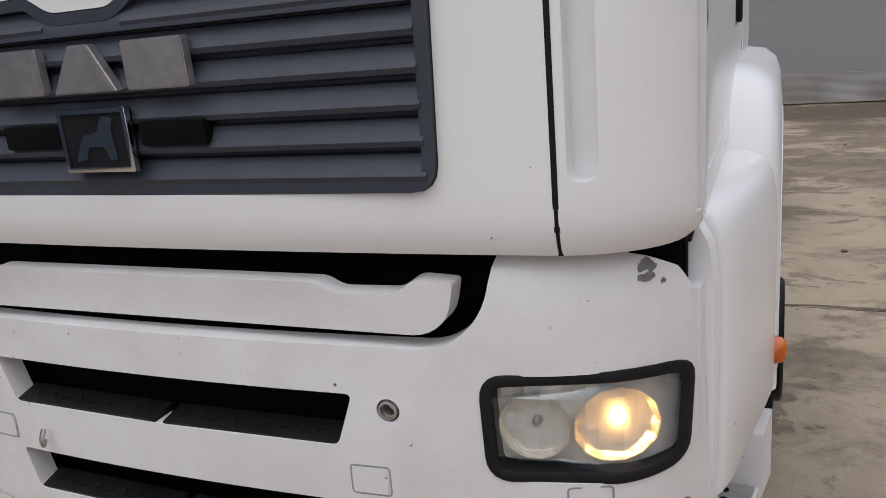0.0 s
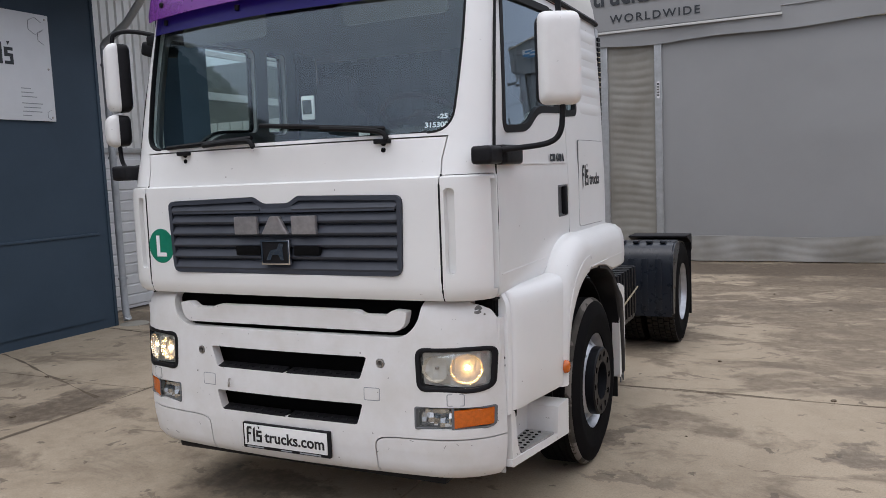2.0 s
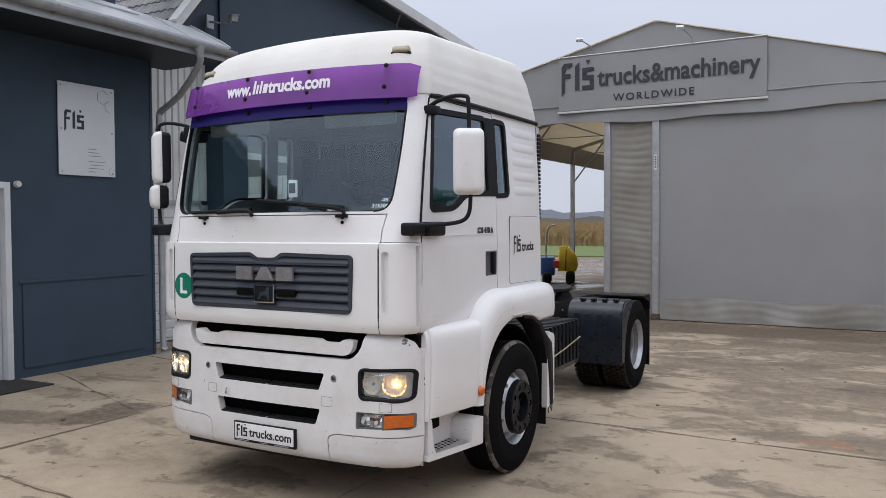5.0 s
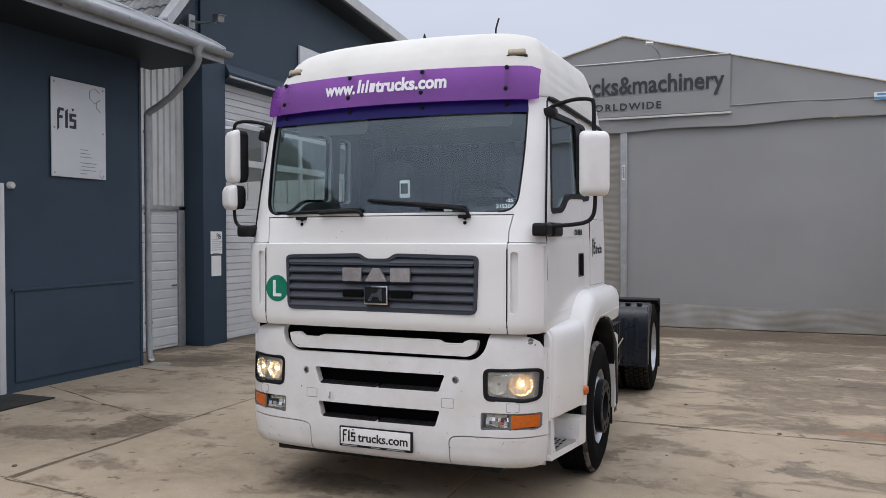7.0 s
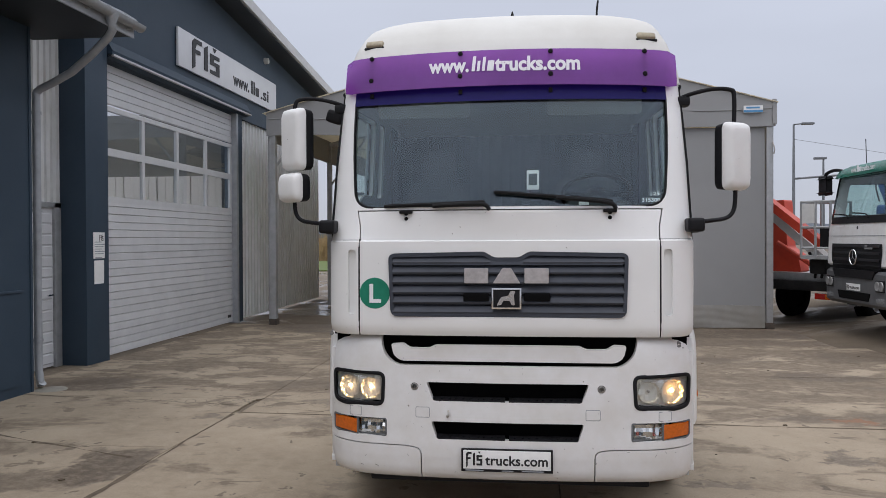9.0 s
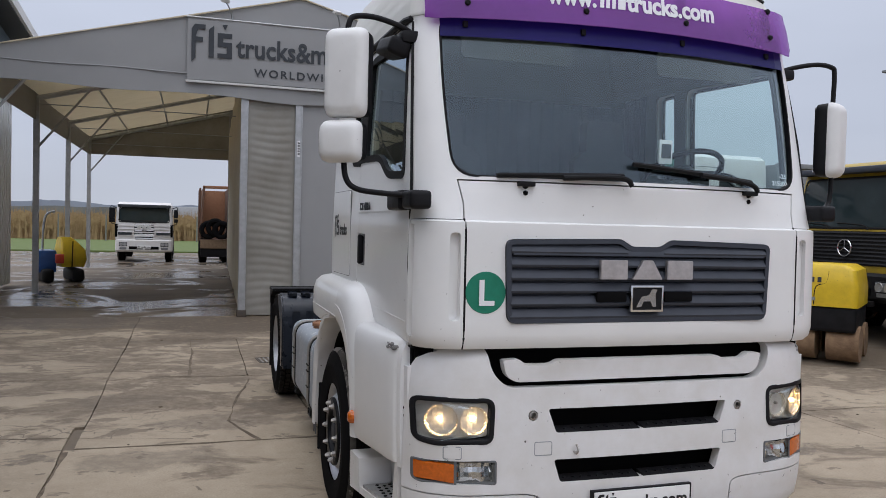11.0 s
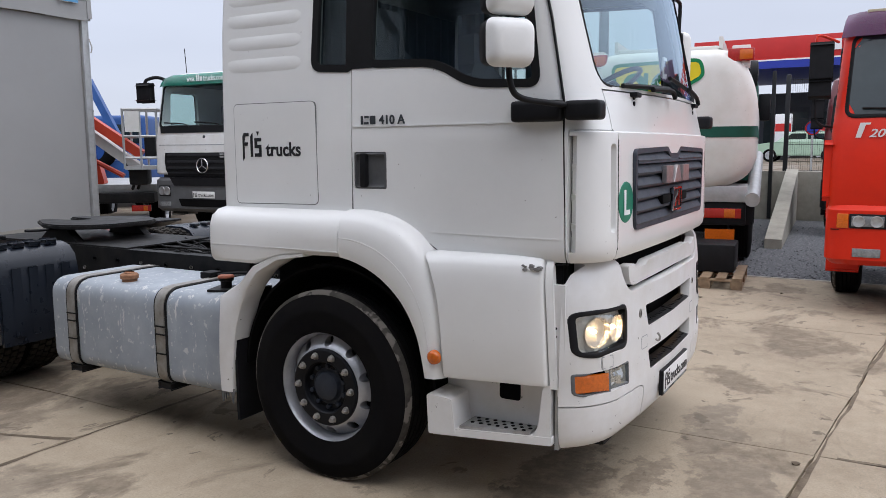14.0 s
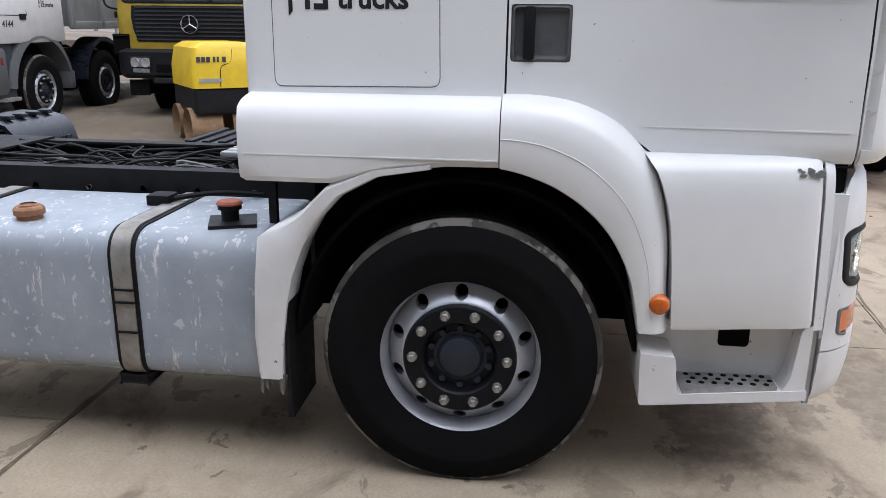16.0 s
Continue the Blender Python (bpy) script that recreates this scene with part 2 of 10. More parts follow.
M["curtain"] = shader("blue_grey_curtain", (0.045, 0.060, 0.070), 0.9, tint=(0.032, 0.044, 0.052), var_scale=6)
M["headliner"] = shader("cab_lining", (0.20, 0.21, 0.21), 0.85, var=0.2, var_scale=4)
M["paper"] = shader("white_paper", (0.80, 0.80, 0.79), 0.6, var=0.06, var_scale=20)
M["board"] = shader("white_sign_board", (0.66, 0.68, 0.71), 0.4, var=0.06, var_scale=3)
M["ink"] = shader("black_print", (0.012, 0.013, 0.015), 0.5, var=0.3, var_scale=20)
M["greyink"] = shader("grey_print", (0.30, 0.32, 0.34), 0.6, var=0.2, var_scale=20)
M["darkprint"] = shader("anthracite_print", (0.040, 0.046, 0.054), 0.6, var=0.2, var_scale=6)
M["white_print"] = shader("white_print", (0.82, 0.82, 0.84), 0.5, var=0.05, var_scale=20)
M["green_sign"] = shader("green_sticker", (0.005, 0.17, 0.10), 0.4, tint=(0.012, 0.21, 0.13), var_scale=14, speck=0.25, speck_color=(0.4, 0.45, 0.42))
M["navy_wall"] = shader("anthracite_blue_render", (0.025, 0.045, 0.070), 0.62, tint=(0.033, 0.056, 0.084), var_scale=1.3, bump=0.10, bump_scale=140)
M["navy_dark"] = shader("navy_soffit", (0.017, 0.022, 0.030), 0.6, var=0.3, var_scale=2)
M["tentgrey"] = shader("grey_tarpaulin", (0.300, 0.302, 0.302), 0.52, tint=(0.272, 0.274, 0.274), var_scale=0.5, bump=0.06, bump_scale=3.0, rough_var=0.08)
M["tentdirty"] = shader("weathered_tarpaulin", (0.29, 0.28, 0.25), 0.6, tint=(0.215, 0.20, 0.17), var_scale=1.4, bump=0.15, bump_scale=8)
M["tentskirt"] = shader("mud_splashed_tarpaulin", (0.33, 0.325, 0.31), 0.5, tint=(0.24, 0.225, 0.195), var_scale=1.1, bump=0.3, bump_scale=4, rough_var=0.1)
M["seam_grey"] = shader("grey_panel_seam", (0.16, 0.16, 0.165), 0.7, var=0.3, var_scale=20)
M["lamp_frame"] = shader("dark_grey_lamp_frame", (0.13, 0.135, 0.14), 0.5, var=0.2, var_scale=20)
M["tentroof"] = shader("tent_inner_fabric", (0.82, 0.77, 0.66), 0.7, tint=(0.66, 0.61, 0.51), var_scale=1.2)
_n, _l = M["tentroof"].node_tree.nodes, M["tentroof"].node_tree.links
_tr, _mx = _n.new("ShaderNodeBsdfTranslucent"), _n.new("ShaderNodeMixShader")
_tr.inputs[0].default_value = (0.74, 0.68, 0.55, 1)
_mx.inputs[0].default_value = 0.45
_l.new(_n["Principled BSDF"].outputs[0], _mx.inputs[1]); _l.new(_tr.outputs[0], _mx.inputs[2])
_l.new(_mx.outputs[0], _n["Material Output"].inputs[0])
M["steel_post"] = shader("galvanised_profile", (0.47, 0.48, 0.49), 0.42, metal=0.45, tint=(0.36, 0.37, 0.37), var_scale=7, rough_var=0.1)
M["door_grey"] = shader("light_grey_door_panel", (0.62, 0.63, 0.64), 0.45, tint=(0.55, 0.56, 0.57), var_scale=2.5, bump=0.06, bump_scale=120, piece=0.04)
M["sheet"] = shader("corrugated_sheet_metal", (0.72, 0.73, 0.73), 0.45, metal=0.05, tint=(0.60, 0.60, 0.58), var_scale=2.2, rough_var=0.1)
M["gutter"] = shader("zinc_gutter", (0.40, 0.42, 0.44), 0.42, metal=0.2, tint=(0.30, 0.315, 0.33), var_scale=6)
M["rooftile"] = shader("grey_roof_tile", (0.30, 0.305, 0.305), 0.75, tint=(0.20, 0.20, 0.20), var_scale=9, bump=0.25, bump_scale=60, piece=0.18)
M["flashing"] = shader("grey_flashing", (0.46, 0.48, 0.50), 0.4, metal=0.15, tint=(0.32, 0.34, 0.36), var_scale=3)
M["barge"] = shader("light_barge_board", (0.52, 0.53, 0.54), 0.5, var=0.15, var_scale=5)
M["red_truck"] = shader("red_truck_paint", (0.62, 0.022, 0.004), 0.42, spec=0.35, tint=(0.53, 0.018, 0.004), var_scale=3, speck=0.15, rough_var=0.08)
M["yellow_truck"] = shader("faded_yellow_paint", (0.40, 0.28, 0.022), 0.45, coat=0.05, tint=(0.27, 0.19, 0.02), var_scale=2.6, speck=0.25, rough_var=0.1)
M["yellow"] = shader("machine_yellow", (0.72, 0.50, 0.02), 0.38, tint=(0.58, 0.40, 0.02), var_scale=5, speck=0.30, rough_var=0.1)
M["lime"] = shader("compactor_yellow", (0.66, 0.66, 0.03), 0.4, tint=(0.50, 0.50, 0.04), var_scale=6, speck=0.36, rough_var=0.1)
M["teal"] = shader("teal_machine_hood", (0.035, 0.22, 0.25), 0.4, tint=(0.026, 0.17, 0.20), var_scale=5)
M["lift_red"] = shader("boom_red", (0.62, 0.07, 0.03), 0.4, tint=(0.50, 0.05, 0.025), var_scale=4, speck=0.2)
M["orange_board"] = shader("orange_reflective_board", (0.72, 0.10, 0.01), 0.45, var=0.2, var_scale=6)
M["blue"] = shader("crane_blue", (0.03, 0.10, 0.32), 0.4, var=0.25, var_scale=4)
M["green"] = shader("dark_green_band", (0.006, 0.075, 0.05), 0.35, var=0.2, var_scale=5)
M["logo_green"] = shader("logo_green", (0.0, 0.20, 0.07), 0.4, var=0.1, var_scale=5)
M["logo_yellow"] = shader("logo_yellow", (0.72, 0.58, 0.01), 0.4, var=0.1, var_scale=5)
M["tanker_white"] = shader("tanker_white", (0.70, 0.70, 0.67), 0.35, coat=0.2, tint=(0.58, 0.57, 0.52), var_scale=1.6, speck=0.24, rough_var=0.1)
M["maroon"] = shader("maroon_paint", (0.11, 0.012, 0.018), 0.35, coat=0.3, var=0.25, var_scale=4)
M["wood"] = shader("weathered_pallet_wood", (0.26, 0.18, 0.11), 0.8, tint=(0.17, 0.115, 0.07), var_scale=14, bump=0.3, bump_scale=60, piece=0.15)
M["concrete_wall"] = shader("cast_concrete", (0.36, 0.34, 0.29), 0.85, tint=(0.25, 0.235, 0.20), var_scale=2.5, bump=0.2, bump_scale=40)
M["fascia_red"] = shader("red_fascia", (0.55, 0.025, 0.022), 0.4, var=0.12, var_scale=1)
M["fascia_blue"] = shader("blue_fascia", (0.02, 0.04, 0.35), 0.4, var=0.12, var_scale=1)
M["car_green"] = shader("pale_green_car_paint", (0.40, 0.55, 0.42), 0.3, coat=0.5, var=0.08, var_scale=3)
M["grass"] = shader("grass", (0.085, 0.128, 0.026), 0.9, tint=(0.115, 0.145, 0.045), var_scale=2)
M["corn"] = shader("dry_corn", (0.34, 0.24, 0.12), 0.9, tint=(0.22, 0.15, 0.07), var_scale=3, piece=0.2)
# distance haze is mixed into these two colours, no air is simulated
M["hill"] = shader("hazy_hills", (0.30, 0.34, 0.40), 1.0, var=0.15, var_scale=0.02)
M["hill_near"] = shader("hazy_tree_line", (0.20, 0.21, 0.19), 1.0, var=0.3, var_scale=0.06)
M["rope"] = shader("hose_black", (0.022, 0.022, 0.023), 0.5, var=0.4, var_scale=20, spec=0.18)
M["hose_grey"] = shader("hose_grey", (0.20, 0.20, 0.20), 0.5, var=0.3, var_scale=20)
M["mat"] = shader("rubber_doormat", (0.035, 0.034, 0.032), 0.9, var=0.4, var_scale=30, bump=0.5, bump_scale=120)
M["dirt_white"] = shader("lamp_white", (0.62, 0.62, 0.60), 0.5, var=0.1, var_scale=10)
M["cyan"] = shader("sticker_blue", (0.10, 0.30, 0.55), 0.4, var=0.1, var_scale=10)
M["pole"] = shader("lamp_post_steel", (0.22, 0.235, 0.25), 0.5, metal=0.3, var=0.2, var_scale=4)


def glass_material(name, tint, rough=0.0):
    m = bpy.data.materials.new(name)
    m.use_nodes = True
    n, l = m.node_tree.nodes, m.node_tree.links
    n.remove(n["Principled BSDF"])
    g, t, mix, lw = n.new("ShaderNodeBsdfGlossy"), n.new("ShaderNodeBsdfTransparent"), n.new("ShaderNodeMixShader"), n.new("ShaderNodeLayerWeight")
    g.inputs["Roughness"].default_value = rough
    g.inputs["Color"].default_value = (0.74, 0.88, 1.0, 1)
    t.inputs["Color"].default_value = (*tint, 1)
    lw.inputs["Blend"].default_value = 0.5
    pw, ma = n.new("ShaderNodeMath"), n.new("ShaderNodeMath")
    pw.operation, ma.operation = "POWER", "MULTIPLY_ADD"
    pw.inputs[1].default_value, ma.inputs[1].default_value, ma.inputs[2].default_value = 3.2, 0.9, 0.085
    l.new(lw.outputs["Facing"], pw.inputs[0]); l.new(pw.outputs[0], ma.inputs[0])
    l.new(ma.outputs[0], mix.inputs[0]); l.new(t.outputs[0], mix.inputs[1]); l.new(g.outputs[0], mix.inputs[2])
    l.new(mix.outputs[0], n["Material Output"].inputs[0])
    return m


M["glass"] = glass_material("green_tinted_windscreen", (0.85, 0.96, 0.95))
M["glass_dark"] = glass_material("dark_side_glass", (0.78, 0.88, 0.86))
M["glass_clear"] = glass_material("clear_lamp_lens", (0.92, 0.92, 0.91), 0.02)
M["band_tint"] = shader("blue_sunstrip_film", (0.016, 0.012, 0.125), 0.30, spec=0.15, var=0.2, var_scale=3)


def visor_material(name, color):
    """Tinted acrylic: partly see-through, partly its own colour."""
    m = shader(name, color, 0.22, coat=0.4, var=0.18, var_scale=3)
    n, l = m.node_tree.nodes, m.node_tree.links
    t, mix = n.new("ShaderNodeBsdfTransparent"), n.new("ShaderNodeMixShader")
    t.inputs["Color"].default_value = tuple(c ** 0.5 for c in color) + (1,)
    mix.inputs[0].default_value = 0.56
    l.new(n["Principled BSDF"].outputs[0], mix.inputs[1]); l.new(t.outputs[0], mix.inputs[2])
    l.new(mix.outputs[0], n["Material Output"].inputs[0])
    return m


M["visor"] = visor_material("violet_sun_visor", (0.36, 0.11, 0.53))
M["visor_green"] = visor_material("green_sun_visor", (0.03, 0.26, 0.19))
M["visor_wine"] = visor_material("wine_sun_visor", (0.14, 0.035, 0.12))


# stains on the yard: x, y, half width, half depth, strength
STAINS = [(-2.35, 2.85, 0.5, 0.30, 0.5), (-1.8, 3.9, 0.6, 0.28, 0.55), (-2.7, 4.9, 0.5, 0.3, 0.45), (2.80, 3.55, 0.34, 0.20, 0.55), (2.72, 2.02, 0.20, 0.26, 0.8), (1.30, 1.95, 0.10, 0.28, 0.8), (1.45, 1.25, 0.32, 0.10, 0.6), (2.3, 7.3, 1.5, 0.36, 0.6),
          (0.9, 6.6, 0.9, 0.22, 0.5), (3.9, 6.0, 0.75, 0.34, 0.65), (3.75, 3.72, 0.4, 0.16, 0.5), (3.4, 9.4, 2.4, 0.5, 0.6), (2.4, 10.75, 4.6, 0.85, 1.0), (5.5, 7.8, 1.2, 0.7, 0.6),
          (-3.30, 1.25, 0.34, 0.62, 0.95), (-3.85, 0.75, 0.55, 0.26, 0.7), (-5.35, 4.70, 0.62, 0.50, 0.8), (-3.20, 3.02, 0.20, 0.10, 0.8), (-4.54, 4.37, 0.22, 0.09, 0.6), (-4.6, 1.7, 0.7, 0.3, 0.35),
          (-1.1, 10.6, 2.0, 1.25, 1.0), (-3.6, 11.2, 2.0, 1.0, 0.9), (-2.2, 8.9, 0.9, 0.4, 0.6), (-0.55, 0.42, 0.55, 0.20, 0.75), (-0.35, 0.05, 0.34, 0.10, 0.6), (-1.25, 1.02, 0.22, 0.10, 0.45), (-1.1, 4.35, 0.55, 0.28, 0.6),
          (-0.3, -0.35, 0.5, 0.22, 0.6), (0.6, -0.15, 0.6, 0.16, 0.55), (5.0, 5.2, 0.9, 0.3, 0.5)]
RUST = [(3.32, 3.46, 0.26, 0.10, 0.75), (4.35, 4.1, 0.25, 0.08, 0.4)]
CRAZED = [(-3.6, 3.72, 1.2, 0.14, 0.7), (-2.45, 4.4, 0.3, 0.4, 0.25), (-2.2, 3.75, 0.4, 0.25, 0.3)]


def concrete_material():
    m = bpy.data.materials.new("stained_yard_concrete")
    m.use_nodes = True
    n, l = m.node_tree.nodes, m.node_tree.links
    b = n["Principled BSDF"]
    geo = n.new("ShaderNodeNewGeometry")

    def tex(scale, detail=6, rough=0.6, dist=0.0, sx=1.0, sy=1.0):
        mp = n.new("ShaderNodeMapping"); mp.inputs["Scale"].default_value = (sx, sy, 1)
        l.new(geo.outputs["Position"], mp.inputs[0])
        t = n.new("ShaderNodeTexNoise"); t.inputs["Scale"].default_value = scale; t.inputs["Detail"].default_value = detail
        t.inputs["Roughness"].default_value = rough; t.inputs["Distortion"].default_value = dist
        l.new(mp.outputs[0], t.inputs[0])
        return t.outputs[0]

    def rng(src, lo, hi, a=0.0, c=1.0):
        r = n.new("ShaderNodeMapRange"); r.inputs[1].default_value, r.inputs[2].default_value = lo, hi
        r.inputs[3].default_value, r.inputs[4].default_value = a, c
        l.new(src, r.inputs[0]); return r.outputs[0]

    def mix(fac, a, c, mode="MIX"):
        x = n.new("ShaderNodeMix"); x.data_type, x.blend_type = "RGBA", mode
        l.new(fac, x.inputs[0]) if not isinstance(fac, float) else setattr(x.inputs[0], "default_value", fac)
        for s, k in ((a, 6), (c, 7)):
            if isinstance(s, tuple): x.inputs[k].default_value = (*s, 1)
            else: l.new(s, x.inputs[k])
        return x.outputs[2]

    # dry cement, trodden darker ground, fine grit
    base = mix(rng(tex(0.55, 7, 0.62, 0.3), 0.40, 0.62), (0.385, 0.315, 0.228), (0.262, 0.208, 0.146))
    base = mix(rng(tex(7, 7, 0.75), 0.36, 0.66, 0, 0.50), base, (0.44, 0.37, 0.275))
    # blotches of damp and trodden dirt, more of them towards the tent
    sep, add = n.new("ShaderNodeSeparateXYZ"), n.new("ShaderNodeMath")
    l.new(geo.outputs["Position"], sep.inputs[0]); l.new(tex(1.15, 8, 0.63, 0.5, 0.8, 1.15), add.inputs[0])
    ax = n.new("ShaderNodeMath")
    l.new(rng(sep.outputs[1], 2.4, 5.5, -0.045, 0.085), ax.inputs[0]); l.new(rng(sep.outputs[0], 0.8, 3.2, 0.0, 0.045), ax.inputs[1])
    l.new(ax.outputs[0], add.inputs[1])
    base = mix(rng(add.outputs[0], 0.520, 0.592, 0, 0.80), base, mix(rng(tex(9, 6, 0.7), 0.40, 0.62), (0.115, 0.087, 0.060), (0.215, 0.170, 0.122)))
    add2 = n.new("ShaderNodeMath")
    l.new(tex(2.9, 7, 0.62, 0.5, 0.75, 1.2), add2.inputs[0]); l.new(rng(sep.outputs[1], 2.0, 5.5, -0.030, 0.045), add2.inputs[1])
    base = mix(rng(add2.outputs[0], 0.595, 0.625, 0, 0.70), base, (0.135, 0.104, 0.075))
    # single stains: x, y, half sizes, depth
    nz = n.new("ShaderNodeTexNoise"); nz.inputs["Scale"].default_value, nz.inputs["Detail"].default_value = 2.4, 9
    nz.inputs["Roughness"].default_value = 0.72
    l.new(geo.outputs["Position"], nz.inputs[0])
    wob = n.new("ShaderNodeVectorMath"); wob.operation = "MULTIPLY_ADD"
    l.new(nz.outputs["Color"], wob.inputs[0]); wob.inputs[1].default_value = (1.1, 1.1, 0); l.new(geo.outputs["Position"], wob.inputs[2])

    def spots(rows):
        total = None
        for x, y, rx, ry, depth in rows:
            d, k, ln = (n.new("ShaderNodeVectorMath") for _ in range(3))
            d.operation, k.operation, ln.operation = "SUBTRACT", "MULTIPLY", "LENGTH"
            d.inputs[1].default_value, k.inputs[1].default_value = (x + 0.55, y + 0.55, 0), (1 / rx, 1 / ry, 0)
            l.new(wob.outputs[0], d.inputs[0]); l.new(d.outputs[0], k.inputs[0]); l.new(k.outputs[0], ln.inputs[0])
            v = rng(ln.outputs["Value"], 0.78, 1.06, depth, 0.0)
            if total is None: total = v
            else:
                mxm = n.new("ShaderNodeMath"); mxm.operation = "MAXIMUM"
                l.new(total, mxm.inputs[0]); l.new(v, mxm.inputs[1]); total = mxm.outputs[0]
        return total

    damp = spots(STAINS)
    gm = n.new("ShaderNodeMath"); gm.operation = "MULTIPLY"
    l.new(damp, gm.inputs[0]); l.new(rng(tex(11, 7, 0.72), 0.38, 0.56, 0.55, 1.0), gm.inputs[1])
    base = mix(gm.outputs[0], base, (0.085, 0.062, 0.042))
    base = mix(spots(RUST), base, (0.26, 0.115, 0.06))
    # crazed cement
    vo = n.new("ShaderNodeTexVoronoi"); vo.feature = "DISTANCE_TO_EDGE"; vo.inputs["Scale"].default_value = 7.0
    l.new(geo.outputs["Position"], vo.inputs[0])
    cr, mu = rng(vo.outputs["Distance"], 0.020, 0.045, 1.0, 0.0), n.new("ShaderNodeMath")
    mu.operation = "MULTIPLY"; l.new(cr, mu.inputs[0]); l.new(spots(CRAZED), mu.inputs[1])
    base = mix(mu.outputs[0], base, (0.10, 0.082, 0.062))
    # pocks, grit and small dark drips
    base = mix(rng(tex(5.2, 5, 0.55, 0.4), 0.665, 0.690, 0, 0.75), base, (0.090, 0.070, 0.052))
    base = mix(rng(tex(22, 5, 0.7), 0.64, 0.70, 0, 0.55), base, (0.12, 0.095, 0.072))
    base = mix(rng(tex(75, 3, 0.7), 0.38, 0.66, 0, 0.38), base, (0.20, 0.17, 0.132))
    base = mix(rng(tex(160, 2, 0.6), 0.68, 0.73, 0, 0.65), base, (0.06, 0.05, 0.04))
    oi = n.new("ShaderNodeObjectInfo")
    base = mix(1.0, base, rng(oi.outputs["Random"], 0, 1, 0.94, 1.06), "MULTIPLY")
    l.new(base, b.inputs["Base Color"])
    l.new(rng(damp, 0.0, 0.9, 0.85, 0.58), b.inputs["Roughness"])
    b.inputs["Specular IOR Level"].default_value = 0.35
    bp = n.new("ShaderNodeBump"); bp.inputs["Strength"].default_value, bp.inputs["Distance"].default_value = 0.35, 0.004
    l.new(tex(45, 6, 0.7), bp.inputs["Height"]); l.new(bp.outputs[0], b.inputs["Normal"])
    return m


M["concrete"] = concrete_material()
M["joint"] = shader("dark_joint_dirt", (0.085, 0.063, 0.042), 0.9, tint=(0.17, 0.132, 0.092), var_scale=9, bump=0.3, bump_scale=40)


def muddy_asphalt():
    m = shader("wet_muddy_asphalt", (0.105, 0.082, 0.058), 0.62, tint=(0.190, 0.152, 0.110), var_scale=0.45, speck=0.3, speck_color=(0.20, 0.17, 0.14), speck_scale=60, bump=0.3, bump_scale=50)
    n, l = m.node_tree.nodes, m.node_tree.links
    geo, t1, r = n.new("ShaderNodeNewGeometry"), n.new("ShaderNodeTexNoise"), n.new("ShaderNodeMapRange")
    t1.inputs["Scale"].default_value, t1.inputs["Detail"].default_value, t1.inputs["Roughness"].default_value = 0.42, 8, 0.6
    t1.inputs["Distortion"].default_value = 0.8
    l.new(geo.outputs["Position"], t1.inputs[0]); l.new(t1.outputs[0], r.inputs[0])
    r.inputs[1].default_value, r.inputs[2].default_value, r.inputs[3].default_value, r.inputs[4].default_value = 0.49, 0.56, 0.78, 0.09
    sep, dry, ad = n.new("ShaderNodeSeparateXYZ"), n.new("ShaderNodeMapRange"), n.new("ShaderNodeMath")
    l.new(geo.outputs["Position"], sep.inputs[0]); l.new(sep.outputs[0], dry.inputs[0])
    dry.inputs[1].default_value, dry.inputs[2].default_value, dry.inputs[3].default_value, dry.inputs[4].default_value = 1.0, 4.0, 0.0, 0.45
    l.new(r.outputs[0], ad.inputs[0]); l.new(dry.outputs[0], ad.inputs[1])
    l.new(ad.outputs[0], n["Principled BSDF"].inputs["Roughness"])
    return m


M["asphalt"] = muddy_asphalt()
M["gravel"] = shader("dark_crushed_gravel", (0.050, 0.053, 0.060), 0.9, tint=(0.125, 0.128, 0.138), var_scale=20, speck=0.85, speck_color=(0.22, 0.22, 0.225), speck_scale=26, bump=1.0, bump_scale=70)

# ---- mesh tools ----
def thing(name, label, category, at=(0, 0, 0), rz=0.0, group="", kind=""):
    ob = new(name)
    ob.empty_display_size = 0.1
    ob.matrix_basis = pose(*at, 0, 0, rz)
    return tagged(ob, label, category, group, kind)


def finish(bm, name, mat, sharp=40):
    bmesh.ops.recalc_face_normals(bm, faces=bm.faces[:])
    me = bpy.data.meshes.new(name)
    bm.to_mesh(me)
    bm.free()
    return dress(me, mat, sharp)


def dress(me, mat, sharp=40):
    me.materials.clear()
    me.materials.append(M[mat] if isinstance(mat, str) else mat)
    if sharp:
        me.shade_smooth()
        me.set_sharp_from_angle(angle=radians(sharp))
    return me


def part(name, bm, mat, parent=None, label="", sharp=40):
    me = bm if isinstance(bm, bpy.types.Mesh) else finish(bm, name, mat, sharp)
    if isinstance(bm, bpy.types.Mesh) and mat: dress(me, mat, sharp)
    ob = new(name, me)
    ob.parent = parent
    if label: ob["label"] = label
    return ob


def again(name, me, parent, m=None, label=""):
    """One more object on an existing mesh."""
    ob = new(name, me)
    ob.parent = parent
    if m is not None: ob.matrix_basis = m
    if label: ob["label"] = label
    return ob


def solid(name, bm, mat, label, category, group="", kind="", sharp=40):
    return tagged(part(name, bm, mat, None, "", sharp), label, category, group, kind)


